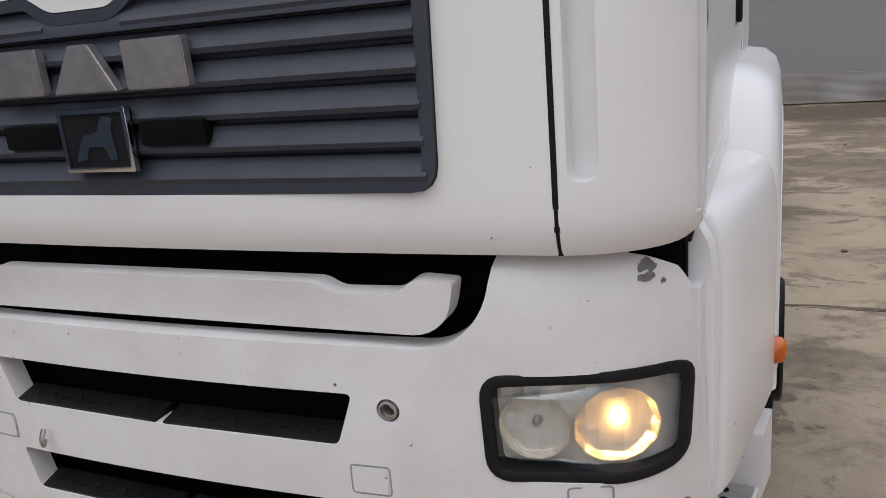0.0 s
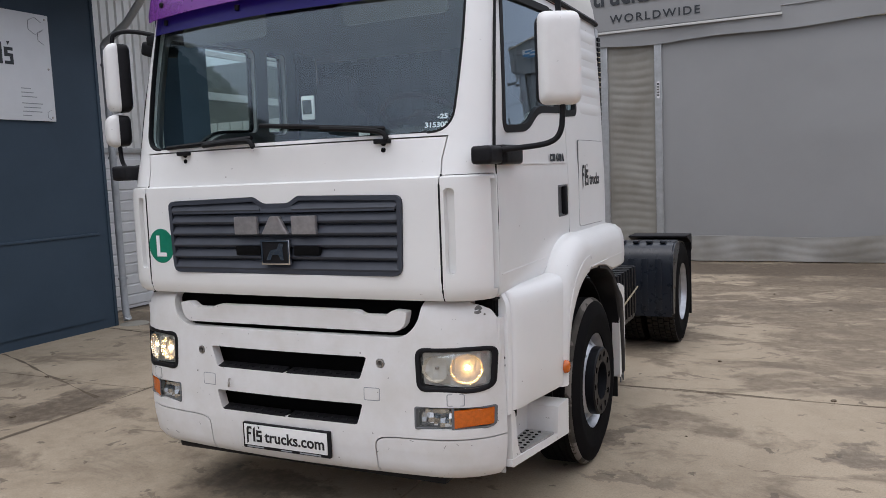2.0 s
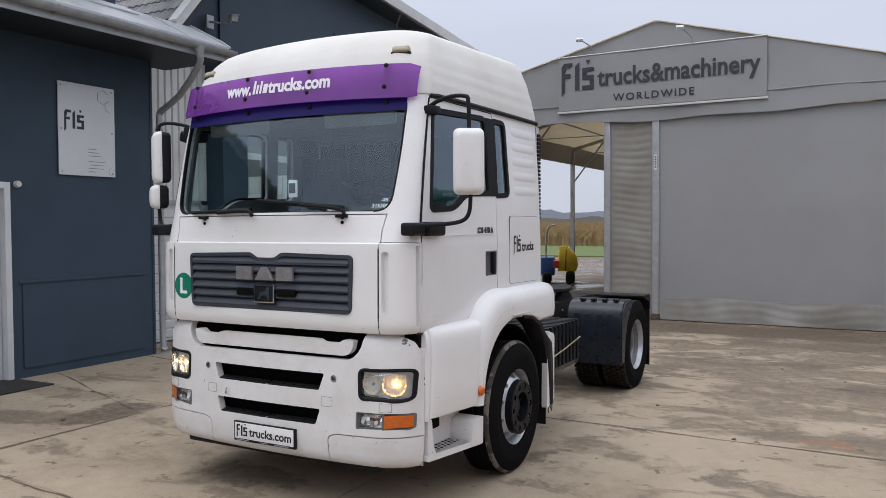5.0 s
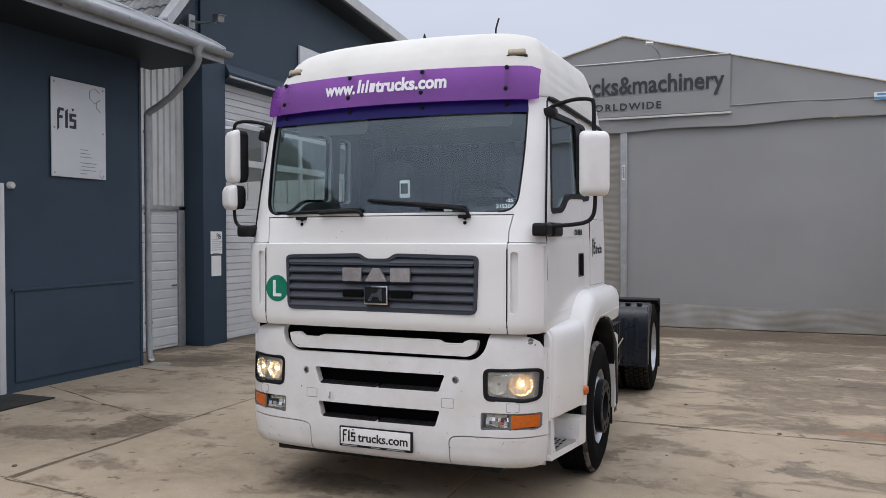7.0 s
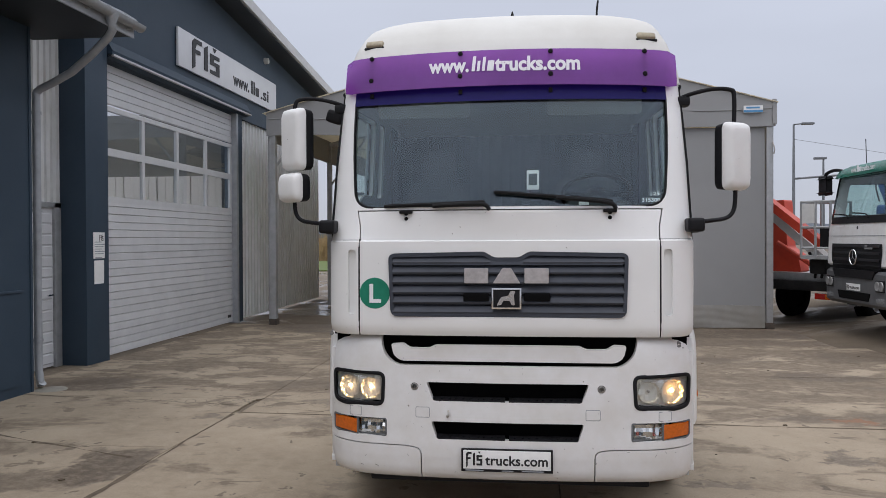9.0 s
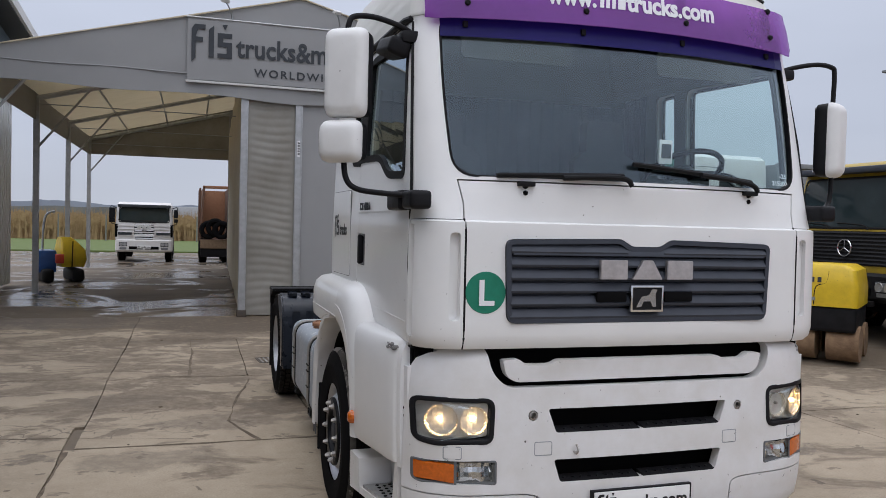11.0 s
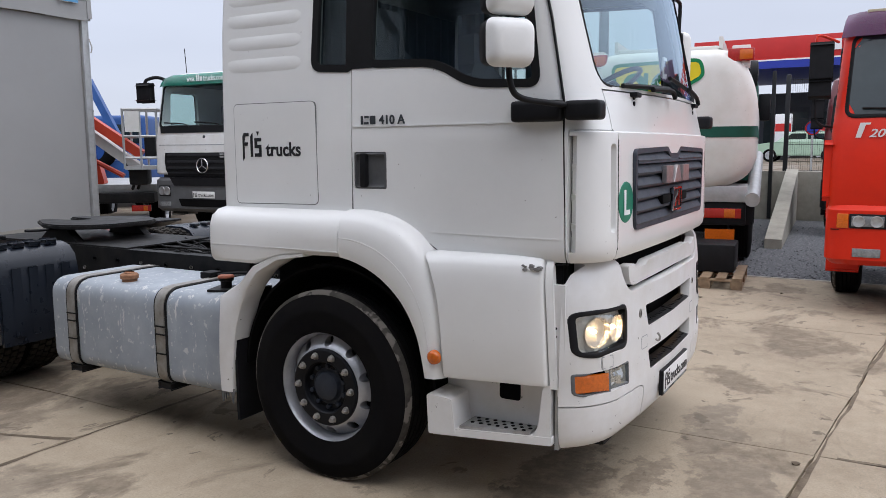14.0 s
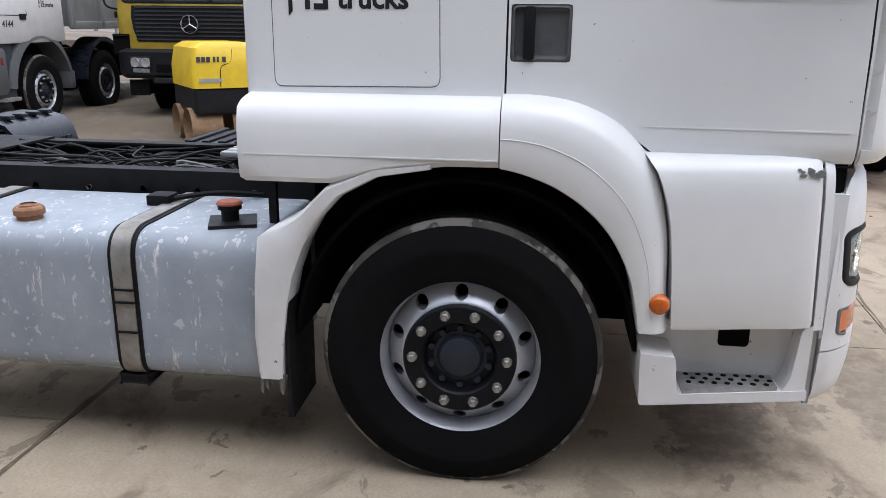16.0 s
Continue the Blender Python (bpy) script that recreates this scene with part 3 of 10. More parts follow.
def box(x0, x1, y0, y1, z0, z1, bev=0.0, seg=2):
    bm = bmesh.new()
    bmesh.ops.create_cube(bm, size=1)
    for v in bm.verts:
        v.co = ((x0 + x1) / 2 + v.co.x * (x1 - x0), (y0 + y1) / 2 + v.co.y * (y1 - y0), (z0 + z1) / 2 + v.co.z * (z1 - z0))
    if bev:
        bmesh.ops.bevel(bm, geom=bm.edges[:], offset=bev, segments=seg, affect="EDGES", profile=0.6)
    return bm


def rounded(pts, r, seg=5):
    """The polygon pts with its corners rounded; r one radius or one for each corner."""
    out, n = [], len(pts)
    for i, p in enumerate(pts):
        rad = r[i] if isinstance(r, (list, tuple)) else r
        a, p, b = Vector(pts[i - 1]), Vector(p), Vector(pts[(i + 1) % n])
        if rad <= 0:
            out.append(tuple(p)); continue
        da, db = (a - p), (b - p)
        k = min(rad, da.length * 0.48, db.length * 0.48)
        pa, pb = p + da.normalized() * k, p + db.normalized() * k
        for s in range(seg + 1):
            t = s / seg
            q = pa * (1 - t) ** 2 + p * 2 * t * (1 - t) + pb * t * t
            out.append(tuple(q))
    return out


def inset(pts, d):
    """The polygon moved inwards by d (outwards where d is negative)."""
    n = len(pts)
    area = sum(pts[i - 1][0] * pts[i][1] - pts[i][0] * pts[i - 1][1] for i in range(n))
    s = 1 if area > 0 else -1
    out = []
    for i in range(n):
        a, p, b = Vector(pts[i - 1]), Vector(pts[i]), Vector(pts[(i + 1) % n])
        e1, e2 = (p - a).normalized(), (b - p).normalized()
        n1, n2 = Vector((-e1.y, e1.x)) * s, Vector((-e2.y, e2.x)) * s
        m = n1 + n2
        m = m / max(m.length_squared, 0.4) * 2
        out.append(tuple(p + m * d))
    return out


def prism(pts, axis, a, b, bev=0.0):
    """The polygon pts pushed along an axis from a to b. 'x': (y, z), 'y': (x, z), 'z': (x, y)."""
    bm = bmesh.new()
    def at(p, d):
        return {"x": (d, p[0], p[1]), "y": (p[0], d, p[1]), "z": (p[0], p[1], d)}[axis]
    va, vb = [bm.verts.new(at(p, a)) for p in pts], [bm.verts.new(at(p, b)) for p in pts]
    bm.faces.new(va)
    bm.faces.new(vb[::-1])
    for i in range(len(pts)):
        bm.faces.new((va[i - 1], va[i], vb[i], vb[i - 1]))
    bmesh.ops.recalc_face_normals(bm, faces=bm.faces[:])
    if bev:
        caps = [e for f in bm.faces if len(f.verts) == len(pts) and len(pts) != 4 for e in f.edges] or bm.edges[:]
        bmesh.ops.bevel(bm, geom=list(set(caps)), offset=bev, segments=2, affect="EDGES")
    return bm


def loft(rings, closed=True, caps=True):
    bm = bmesh.new()
    vs = [[bm.verts.new(p) for p in r] for r in rings]
    n = len(rings[0])
    for r0, r1 in zip(vs, vs[1:]):
        for i in range(n if closed else n - 1):
            j = (i + 1) % n
            try: bm.faces.new((r0[i], r0[j], r1[j], r1[i]))
            except ValueError: pass
    if caps:
        bm.faces.new(vs[0][::-1])
        bm.faces.new(vs[-1])
    bmesh.ops.recalc_face_normals(bm, faces=bm.faces[:])
    return bm


def lathe(profile, center, axis="x", seg=48, a0=0.0, a1=360.0):
    """profile: (radius, distance along the axis) turned round the axis through center."""
    full = abs(a1 - a0) >= 359.9
    bm, rings = bmesh.new(), []
    cx, cy, cz = center
    k = seg if full else seg + 1
    for i in range(k):
        a = radians(a0 + (a1 - a0) * i / seg)
        c, s = math.cos(a), math.sin(a)
        ring = []
        for r, h in profile:
            p = {"x": (cx + h, cy + r * c, cz + r * s), "y": (cx + r * c, cy + h, cz + r * s), "z": (cx + r * c, cy + r * s, cz + h)}[axis]
            ring.append(bm.verts.new(p))
        rings.append(ring)
    for i in range(seg):
        a, b = rings[i], rings[(i + 1) % k]
        for j in range(len(profile) - 1):
            bm.faces.new((a[j], a[j + 1], b[j + 1], b[j]))
    bmesh.ops.remove_doubles(bm, verts=bm.verts[:], dist=1e-5)
    bmesh.ops.recalc_face_normals(bm, faces=bm.faces[:])
    return bm


def smooth_path(pts, sub=6):
    if len(pts) < 3: return [Vector(p) for p in pts]
    P = [Vector(p) for p in pts]
    out = []
    for i in range(len(P) - 1):
        p0, p1, p2, p3 = P[max(i - 1, 0)], P[i], P[i + 1], P[min(i + 2, len(P) - 1)]
        for s in range(sub):
            t = s / sub
            out.append(0.5 * ((2 * p1) + (p2 - p0) * t + (2 * p0 - 5 * p1 + 4 * p2 - p3) * t * t + (3 * p1 - p0 - 3 * p2 + p3) * t ** 3))
    return out + [P[-1]]


def tube(pts, r, seg=10, sub=6):
    P = smooth_path(pts, sub) if sub else [Vector(p) for p in pts]
    rings, up = [], None
    for i, p in enumerate(P):
        d = (P[min(i + 1, len(P) - 1)] - P[max(i - 1, 0)]).normalized()
        if up is None: up = d.orthogonal().normalized()
        up = (up - d * up.dot(d)).normalized()
        w = d.cross(up)
        rings.append([p + (up * math.cos(2 * math.pi * k / seg) + w * math.sin(2 * math.pi * k / seg)) * r for k in range(seg)])
    return loft(rings)


def merge(*bms):
    out = bmesh.new()
    for b in bms:
        me = bpy.data.meshes.new("tmp")
        b.to_mesh(me); b.free()
        out.from_mesh(me)
        bpy.data.meshes.remove(me)
    return out


def turned(bm, m):
    if isinstance(bm, bpy.types.Mesh):
        bm.transform(m)
        return bm
    bmesh.ops.transform(bm, matrix=m, verts=bm.verts[:])
    return bm


def mirrored(bm):
    for v in bm.verts: v.co.x = -v.co.x
    bmesh.ops.reverse_faces(bm, faces=bm.faces[:])
    return bm


def carve(base, cutters, op="DIFFERENCE"):
    """Boolean of bmeshes or meshes; gives a plain mesh."""
    def temp(b):
        if isinstance(b, bpy.types.Mesh): me = b.copy()
        else:
            me = bpy.data.meshes.new("tmp")
            bmesh.ops.triangulate(b, faces=[f for f in b.faces if len(f.verts) > 4])
            b.to_mesh(me); b.free()
        ob = bpy.data.objects.new("tmp", me)
        scene.collection.objects.link(ob)
        return ob
    ob = temp(base)
    cs = [temp(c) for c in cutters]
    for c in cs:
        md = ob.modifiers.new("b", "BOOLEAN")
        md.operation, md.object, md.solver = op, c, "EXACT"
    me = bpy.data.meshes.new_from_object(ob.evaluated_get(bpy.context.evaluated_depsgraph_get()))
    for o in [ob, *cs]:
        old = o.data
        bpy.data.objects.remove(o)
        bpy.data.meshes.remove(old)
    return me


def word(body, size, m, depth=0.002, bold=0.0, spacing=1.0, width=None, align="LEFT", shear=0.0):
    """Text in the built-in font as a mesh, in the plane of m (x along the line, y up)."""
    cu = bpy.data.curves.new("word", "FONT")
    cu.body, cu.size, cu.extrude, cu.offset, cu.space_character, cu.align_x, cu.shear = body, size, depth, bold, spacing, align, shear
    cu.resolution_u = 3
    ob = bpy.data.objects.new("word", cu)
    scene.collection.objects.link(ob)
    me = bpy.data.meshes.new_from_object(ob.evaluated_get(bpy.context.evaluated_depsgraph_get()))
    bpy.data.objects.remove(ob)
    bpy.data.curves.remove(cu)
    if width:
        xs = [v.co.x for v in me.vertices]
        k = width / (max(xs) - min(xs))
        me.transform(Matrix.Diagonal((k, 1, 1, 1)))
    me.transform(m)
    return me


def logo_blocks(h, m, depth=0.002):
    """The dealer's mark as plain angular bars with a wedge above."""
    u = h
    shapes = [
        [(0, 0), (0.10 * u, 0.10 * u), (0.10 * u, 0.52 * u), (0.28 * u, 0.52 * u), (0.28 * u, 0.64 * u), (0.10 * u, 0.64 * u), (0.16 * u, 0.84 * u), (0.34 * u, 0.84 * u), (0.34 * u, 0.96 * u), (0.08 * u, 0.96 * u), (0, 0.84 * u)],
        [(0.42 * u, 0.14 * u), (0.55 * u, 0.14 * u), (0.55 * u, 0.96 * u), (0.42 * u, 0.84 * u)],
        [(0.64 * u, 0.14 * u), (1.0 * u, 0.14 * u), (1.0 * u, 0.55 * u), (0.78 * u, 0.55 * u), (0.78 * u, 0.66 * u), (1.0 * u, 0.66 * u), (1.0 * u, 0.78 * u), (0.64 * u, 0.78 * u), (0.64 * u, 0.43 * u), (0.87 * u, 0.43 * u), (0.87 * u, 0.26 * u), (0.64 * u, 0.26 * u)],
        [(0.75 * u, 1.0 * u), (0.82 * u, 0.86 * u), (0.89 * u, 1.0 * u)]]
    bm = merge(*[prism(s, "z", 0, depth) for s in shapes])
    return turned(bm, m)


def bars(rows, m, depth=0.0015):
    """Unreadable small print as plain bars: (x, y, length, height)."""
    return turned(merge(*[box(x, x + w, y, y + h, 0, depth) for x, y, w, h in rows]), m)


def face_y(x, y, z):
    """A plane that looks towards -y: letters run along +x."""
    return pose(x, y, z, 90, 0, 0)


def side(s, x, y, z):
    """The outer side plane of a vehicle at x*s: letters run towards the rear on +x sides, towards the front on -x sides."""
    return pose(x * s, y, z, 90, 0, 90 if s > 0 else -90)

# ---- ground ----
def rise(x, y):
    """The yard climbs a little towards the parked lorries."""
    a, b = min(max((x - 5.2) / 2.4, 0), 1), min(max((y - 4.6) / 2.0, 0), 1)
    return 0.25 * a * a * (3 - 2 * a) * b * b * (3 - 2 * b)


GX = [-260, -60, -12, 0] + list(np.arange(4.8, 9.0, 0.3)) + [12, 20, 30, 60, 260]
GY = [-160, -40, -14, 0] + list(np.arange(4.2, 7.6, 0.3)) + [12, 20, 40, 120, 420]
ground = solid("ground", loft([[(x, y, -0.022 + rise(x, y)) for x in GX] for y in GY], False, False), "asphalt", "wet muddy brown asphalt yard", "ground", kind="structure")
pave = thing("pavement", "stained concrete yard of large cast slabs with dark joints", "pavement", kind="structure")


def slab(x0, x1, y0, y1, s0=0.0, s1=0.0):
    """A cast slab with slightly broken edges; s0 and s1 slant its front and rear joint."""
    g = 0.004
    pts = []
    def edge(a, b, n):
        a, b = Vector(a), Vector(b)
        d = (b - a)
        nrm = Vector((-d.y, d.x)).normalized()
        for i in range(n):
            q = a + d * (i / n)
            k = noise.noise(Vector((q.x, q.y, 3.1)) * 2.2) * 0.010 + noise.noise(Vector((q.x, q.y, 7.7)) * 9.0) * 0.008
            w = noise.noise(Vector((q.x, q.y, 1.3)) * 0.9) * 0.03
            q = q + nrm * (max(k, 0) + g) + Vector((abs(nrm.x), abs(nrm.y))) * w
            pts.append((q.x, q.y))
    c = [(x0, y0 + s0 * x0), (x1, y0 + s0 * x1), (x1, y1 + s1 * x1), (x0, y1 + s1 * x0)]
    for a, b in zip(c, c[1:] + c[:1]):
        edge(a, b, max(6, int((Vector(b) - Vector(a)).length / 0.09)))
    return part("slab", prism(pts, "z", -0.05, 0.0), "concrete", pave, sharp=30)


J = -0.10
SLABS = [
    (-11.0, -7.2, -6.5, -0.7, 0, J), (-7.2, -3.0, -6.5, -0.7, 0, J), (-7.2, -3.0, -0.7, 1.86, J, 0), (-5.88, -3.0, 1.86, 3.95), (-6.7, -2.92, 3.95, 6.1),
    (-3.0, 0.36, -6.5, -0.70, 0, J), (0.36, 3.8, -6.5, -0.70, 0, J), (3.8, 6.8, -6.5, -0.70, 0, J),
    (-3.0, 0.36, -0.70, 3.20, J, -0.02), (0.36, 3.8, -0.70, 3.20, J, -0.02), (3.8, 6.8, -0.70, 3.20, J, -0.02),
    (-2.92, -1.0, 3.20, 6.0, -0.02, 0), (-1.0, 6.8, 3.20, 6.0, -0.02, 0), (-2.92, -1.42, 6.0, 8.9), (-1.42, 6.2, 6.0, 8.9),
    (-6.3, -2.92, 6.1, 8.9), (-6.3, -2.92, 8.9, 11.8), (-2.92, 5.2, 8.9, 11.8),
    (-11.0, -3.0, -11.5, -6.5), (-3.0, 0.36, -11.5, -6.5), (0.36, 6.8, -11.5, -6.5)]
for q in SLABS: slab(*q)


def flat(name, pts, z, mat, label, category, kind="structure", t=0.02):
    return solid(name, prism(pts, "z", z - t, z), mat, label, category, kind=kind)


gravel = flat("gravel_bed", [(6.83, -14), (34, -14), (34, 3.4), (15.0, 4.2), (9.2, 3.9), (6.83, 3.3)], -0.004, "gravel", "bed of dark crushed gravel", "gravel", t=0.017)
stones = bmesh.new()
for k in range(2600):
    x, y = 6.9 + 7.5 * random.random() ** 1.6, -2.2 + 5.4 * random.random()
    r = 0.010 + 0.016 * random.random()
    vs = [stones.verts.new((x + r * (random.random() - 0.5) * 2, y + r * (random.random() - 0.5) * 2, -0.006 + (r * 0.9 if j == 3 else 0))) for j in range(4)]
    for a, b, c in ((0, 1, 3), (1, 2, 3), (2, 0, 3)): stones.faces.new((vs[a], vs[b], vs[c]))
solid("gravel_stones", stones, "gravel", "loose dark gravel stones", "gravel", kind="stuff", sharp=0)
solid("kerb_edge", box(6.79, 6.85, -14, 3.4, -0.05, 0.008, 0.004), "concrete_wall", "narrow concrete edging between slabs and gravel", "kerb", kind="structure")
solid("kerb_far", turned(box(0, 6.5, -0.12, 0.12, -0.05, 0.07, 0.02), pose(8.6, 5.0, 0, 0, 0, 9)), "concrete_wall", "pale concrete kerb beside the gravel", "kerb", kind="structure")
# drain grate
grate = thing("drain_grate", "rusty cast-iron drain grate set in the concrete", "drain", (-1.0, 6.98, 0.0), 5)
part("grate_frame", carve(box(-0.25, 0.25, -0.20, 0.20, -0.02, 0.006), [box(-0.22, 0.22, -0.17, 0.17, -0.1, 0.1)]), "cast_iron", grate)
part("grate_pit", box(-0.22, 0.22, -0.17, 0.17, -0.02, -0.015), "void", grate)
for k in range(8): part("grate_bar", box(-0.215 + 0.056 * k, -0.19 + 0.056 * k, -0.17, 0.17, -0.012, 0.004), "strap", grate)
for k in range(3): part("grate_bar", box(-0.22, 0.22, -0.10 + 0.09 * k, -0.08 + 0.09 * k, -0.012, 0.003), "cast_iron", grate)
# dirt washed into the joints, wet patches and dried stains
def seam(pts, w, seed):
    """A ragged ribbon of dirt along a joint."""
    P = []
    for a, b in zip(pts, pts[1:]):
        n_ = max(2, int(math.dist(a, b) / 0.05))
        P += [(a[0] + (b[0] - a[0]) * i / n_, a[1] + (b[1] - a[1]) * i / n_) for i in range(n_)]
    rows = []
    d = Vector((pts[-1][0] - pts[0][0], pts[-1][1] - pts[0][1])).normalized()
    for x, y in P:
        q = Vector((x * 5, y * 5, seed))
        c = 0.035 * noise.noise(q * 0.22) + 0.012 * noise.noise(q)
        a = max(0.002, 0.45 * w * (0.55 + 0.9 * noise.noise(q * 0.35 + Vector((0, 0, 5))) + 0.35 * noise.noise(q * 1.2)))
        rows.append([(x - d.y * (c - a), y + d.x * (c - a), 0.0025), (x - d.y * (c + a), y + d.x * (c + a), 0.0025)])
    return part("joint_dirt", loft(rows, False, False), "joint", pave, sharp=0)


seam([(-2.98, -0.4), (-2.97, 3.24)], 0.085, 1)
seam([(-5.85, 3.95), (-3.0, 3.60), (-2.0, 3.35)], 0.04, 2)
seam([(-5.8, 2.45), (-4.83, 2.11), (-3.15, 1.48)], 0.06, 3)
seam([(-3.0, -0.42), (3.8, -1.08)], 0.035, 4)
seam([(-2.95, 3.26), (0.36, 3.193), (6.7, 3.066)], 0.042, 5)
seam([(-2.05, 8.7), (-2.08, 6.05)], 0.048, 6)
seam([(-2.6, 6.1), (-1.1, 5.95)], 0.038, 7)
seam([(-1.45, 5.8), (-1.75, 3.9), (-1.5, 3.2)], 0.048, 8)
seam([(0.36, -6.4), (0.36, -0.8)], 0.05, 9)
seam([(-3.0, -6.4), (-3.0, -0.5)], 0.020, 10)
seam([(3.8, -6.4), (3.8, -1.1)], 0.014, 11)
# puddle residues and clods
for k in range(46):
    x, y = random.uniform(-5.5, 6.5), random.uniform(-3.5, 9)
    if abs(x) < 1.4 and 0 < y < 6: continue
    r = random.uniform(0.008, 0.024)
    bm = bmesh.new()
    bmesh.ops.create_icosphere(bm, subdivisions=1, radius=r)
    for v in bm.verts: v.co = Vector((x, y, r * 0.25)) + Vector((v.co.x * random.uniform(0.7, 1.4), v.co.y * random.uniform(0.7, 1.5), v.co.z * 0.45))
    solid("dirt_clod", bm, "joint", "small clod of dried mud on the concrete", "debris", group="clods on the yard")

# ---- navy office building ----
office = thing("office_building", "low anthracite-blue office building with a zinc gutter and tiled roof", "building", kind="structure")
wall = carve(box(-12, -5.86, -14, 4.12, -0.05, 4.62), [box(-7, -5.5, 0.62, 1.86, -0.1, 2.50)])
part("wall", wall, "navy_wall", office, "dark blue rendered wall")
part("plinth_panel", prism(rounded([(2.02, 0.12), (3.90, 0.12), (3.90, 1.21), (2.02, 1.24)], 0.01, 2), "x", -5.87, -5.842, 0.004), "navy_wall", office)
part("plinth_ledge", box(-5.87, -5.825, 1.98, 3.93, 1.215, 1.245, 0.006), "navy_wall", office)
part("corner_bead", box(-5.90, -5.845, 4.08, 4.125, 0, 4.4, 0.008), "navy_wall", office)
dr = part("door_frame", carve(box(-6.02, -5.80, 0.62, 1.86, 0.0, 2.50, 0.008), [box(-7, -5, 0.70, 1.78, -0.1, 2.42)]), "door_grey", office, "silver aluminium glazed door")
lf = part("door_leaf", carve(box(-5.98, -5.90, 0.71, 1.77, 0.02, 2.41, 0.006), [box(-7, -5, 0.83, 1.65, 0.16, 2.30)]), "door_grey", dr)
part("door_pane", box(-5.945, -5.935, 0.83, 1.65, 0.16, 2.30), "glass_dark", dr)
part("door_bar", box(-5.97, -5.91, 0.83, 1.65, 1.02, 1.10, 0.004), "door_grey", dr)
part("lit_notice", box(-5.99, -5.985, 1.0, 1.5, 1.5, 1.72), "logo_yellow", dr)
# solid black block paints the unlit room behind the pane
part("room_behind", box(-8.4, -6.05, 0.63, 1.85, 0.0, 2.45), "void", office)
part("door_sensor", lathe([(0, 0.06), (0.035, 0.055), (0.045, 0.03), (0.045, 0.0)], (-5.86, 1.98, 2.48), "x", 16), "dirt_white", office)
# soffit, fascia, gutter
EAVE = -4.86
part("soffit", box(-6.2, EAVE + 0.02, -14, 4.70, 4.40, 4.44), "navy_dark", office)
part("fascia", box(EAVE, EAVE + 0.025, -14, 4.70, 4.38, 4.58), "flashing", office)
gut = [(math.cos(a) * 0.075, math.sin(a) * 0.075) for a in np.linspace(math.pi, 2 * math.pi, 9)]
gin = [(x * 0.88, z * 0.88) for x, z in gut[::-1]]
part("gutter", prism([(EAVE + 0.095 + x, 4.53 + z) for x, z in gut + gin], "y", -14, 4.74), "gutter", office, "grey half-round gutter")
for k in range(12): part("gutter_bracket", tube([(EAVE + 0.01, 4.5 - 0.9 * k, 4.56), (EAVE + 0.02, 4.5 - 0.9 * k, 4.46), (EAVE + 0.095, 4.5 - 0.9 * k, 4.445), (EAVE + 0.18, 4.5 - 0.9 * k, 4.535)], 0.008, 5), "gutter", office)
part("downpipe", tube([(EAVE + 0.095, 4.04, 4.47), (EAVE + 0.095, 4.045, 4.36), (EAVE + 0.02, 4.10, 4.24), (-5.40, 4.24, 3.87), (-5.84, 4.295, 3.69), (-5.895, 4.30, 3.62), (-5.90, 4.30, 3.50), (-5.90, 4.30, 2.0), (-5.90, 4.30, 0.22), (-5.84, 4.28, 0.08)], 0.048, 12, 2), "gutter", office, "zinc downpipe")
part("pipe_funnel", lathe([(0.085, 0.06), (0.055, -0.05), (0.05, -0.06)], (EAVE + 0.095, 4.04, 4.44), "z", 16), "gutter", office)
for z in (0.6, 2.2, 3.4): part("pipe_clip", lathe([(0.055, -0.015), (0.060, -0.015), (0.060, 0.015), (0.055, 0.015)], (-5.90, 4.30, z), "z", 16), "gutter", office)
solid("pipe_splash_pad", lathe([(0, 0.012), (0.17, 0.012), (0.19, 0.0), (0, 0)], (-5.72, 4.27, 0.0), "z", 20), "concrete_wall", "pale concrete splash pad under the downpipe", "pad")
# roof: sheet-metal slope above the eave, and a steep tiled slope that starts behind it
part("roof_flashing", prism([(EAVE - 0.04, 4.585), (EAVE + 0.06, 4.565), (EAVE + 0.06, 4.595), (-5.62, 5.01), (-9.0, 5.25), (-9.0, 5.15), (-5.62, 4.93)], "y", -14, 4.66), "flashing", office, "grey sheet-metal eave flashing")
part("flashing_end", prism([(EAVE + 0.06, 4.58), (EAVE + 0.06, 4.61), (EAVE - 0.10, 4.71), (-5.60, 5.03), (-5.60, 4.93)], "y", 4.655, 4.70), "flashing", office)
part("flashing_lap", merge(*[prism([(EAVE + 0.05, 4.598), (-5.60, 5.002), (-5.60, 5.014), (EAVE + 0.05, 4.610)], "y", 3.9 - 2.1 * k, 3.93 - 2.1 * k) for k in range(6)]), "flashing", office)
part("flashing_kick", prism([(-5.35, 4.88), (-5.62, 5.012), (-5.62, 5.03), (-5.35, 4.90)], "y", 1.0, 3.5), "flashing", office)
TS = 1.18
part("roof_deck", prism([(4.42, 4.90), (7.2, 4.90 + 2.78 * TS), (7.2, 4.80 + 2.78 * TS), (4.42, 4.80)], "x", -9.6, -5.60), "navy_dark", office)
tile = loft([[(-0.36, -0.15 + 0.30 * i / 10, 0.030 * abs(math.sin(math.pi * i / 5)) ** 0.8 - 0.012 + dz) for i in range(11)] for dz in (0, )] + [[(0.0, -0.15 + 0.30 * i / 10, 0.030 * abs(math.sin(math.pi * i / 5)) ** 0.8 + 0.018) for i in range(11)], [(0.0, -0.15 + 0.30 * i / 10, 0.030 * abs(math.sin(math.pi * i / 5)) ** 0.8 - 0.010) for i in range(11)]], False, False)
TILE = finish(tile, "roof_tile", "rooftile", 50)
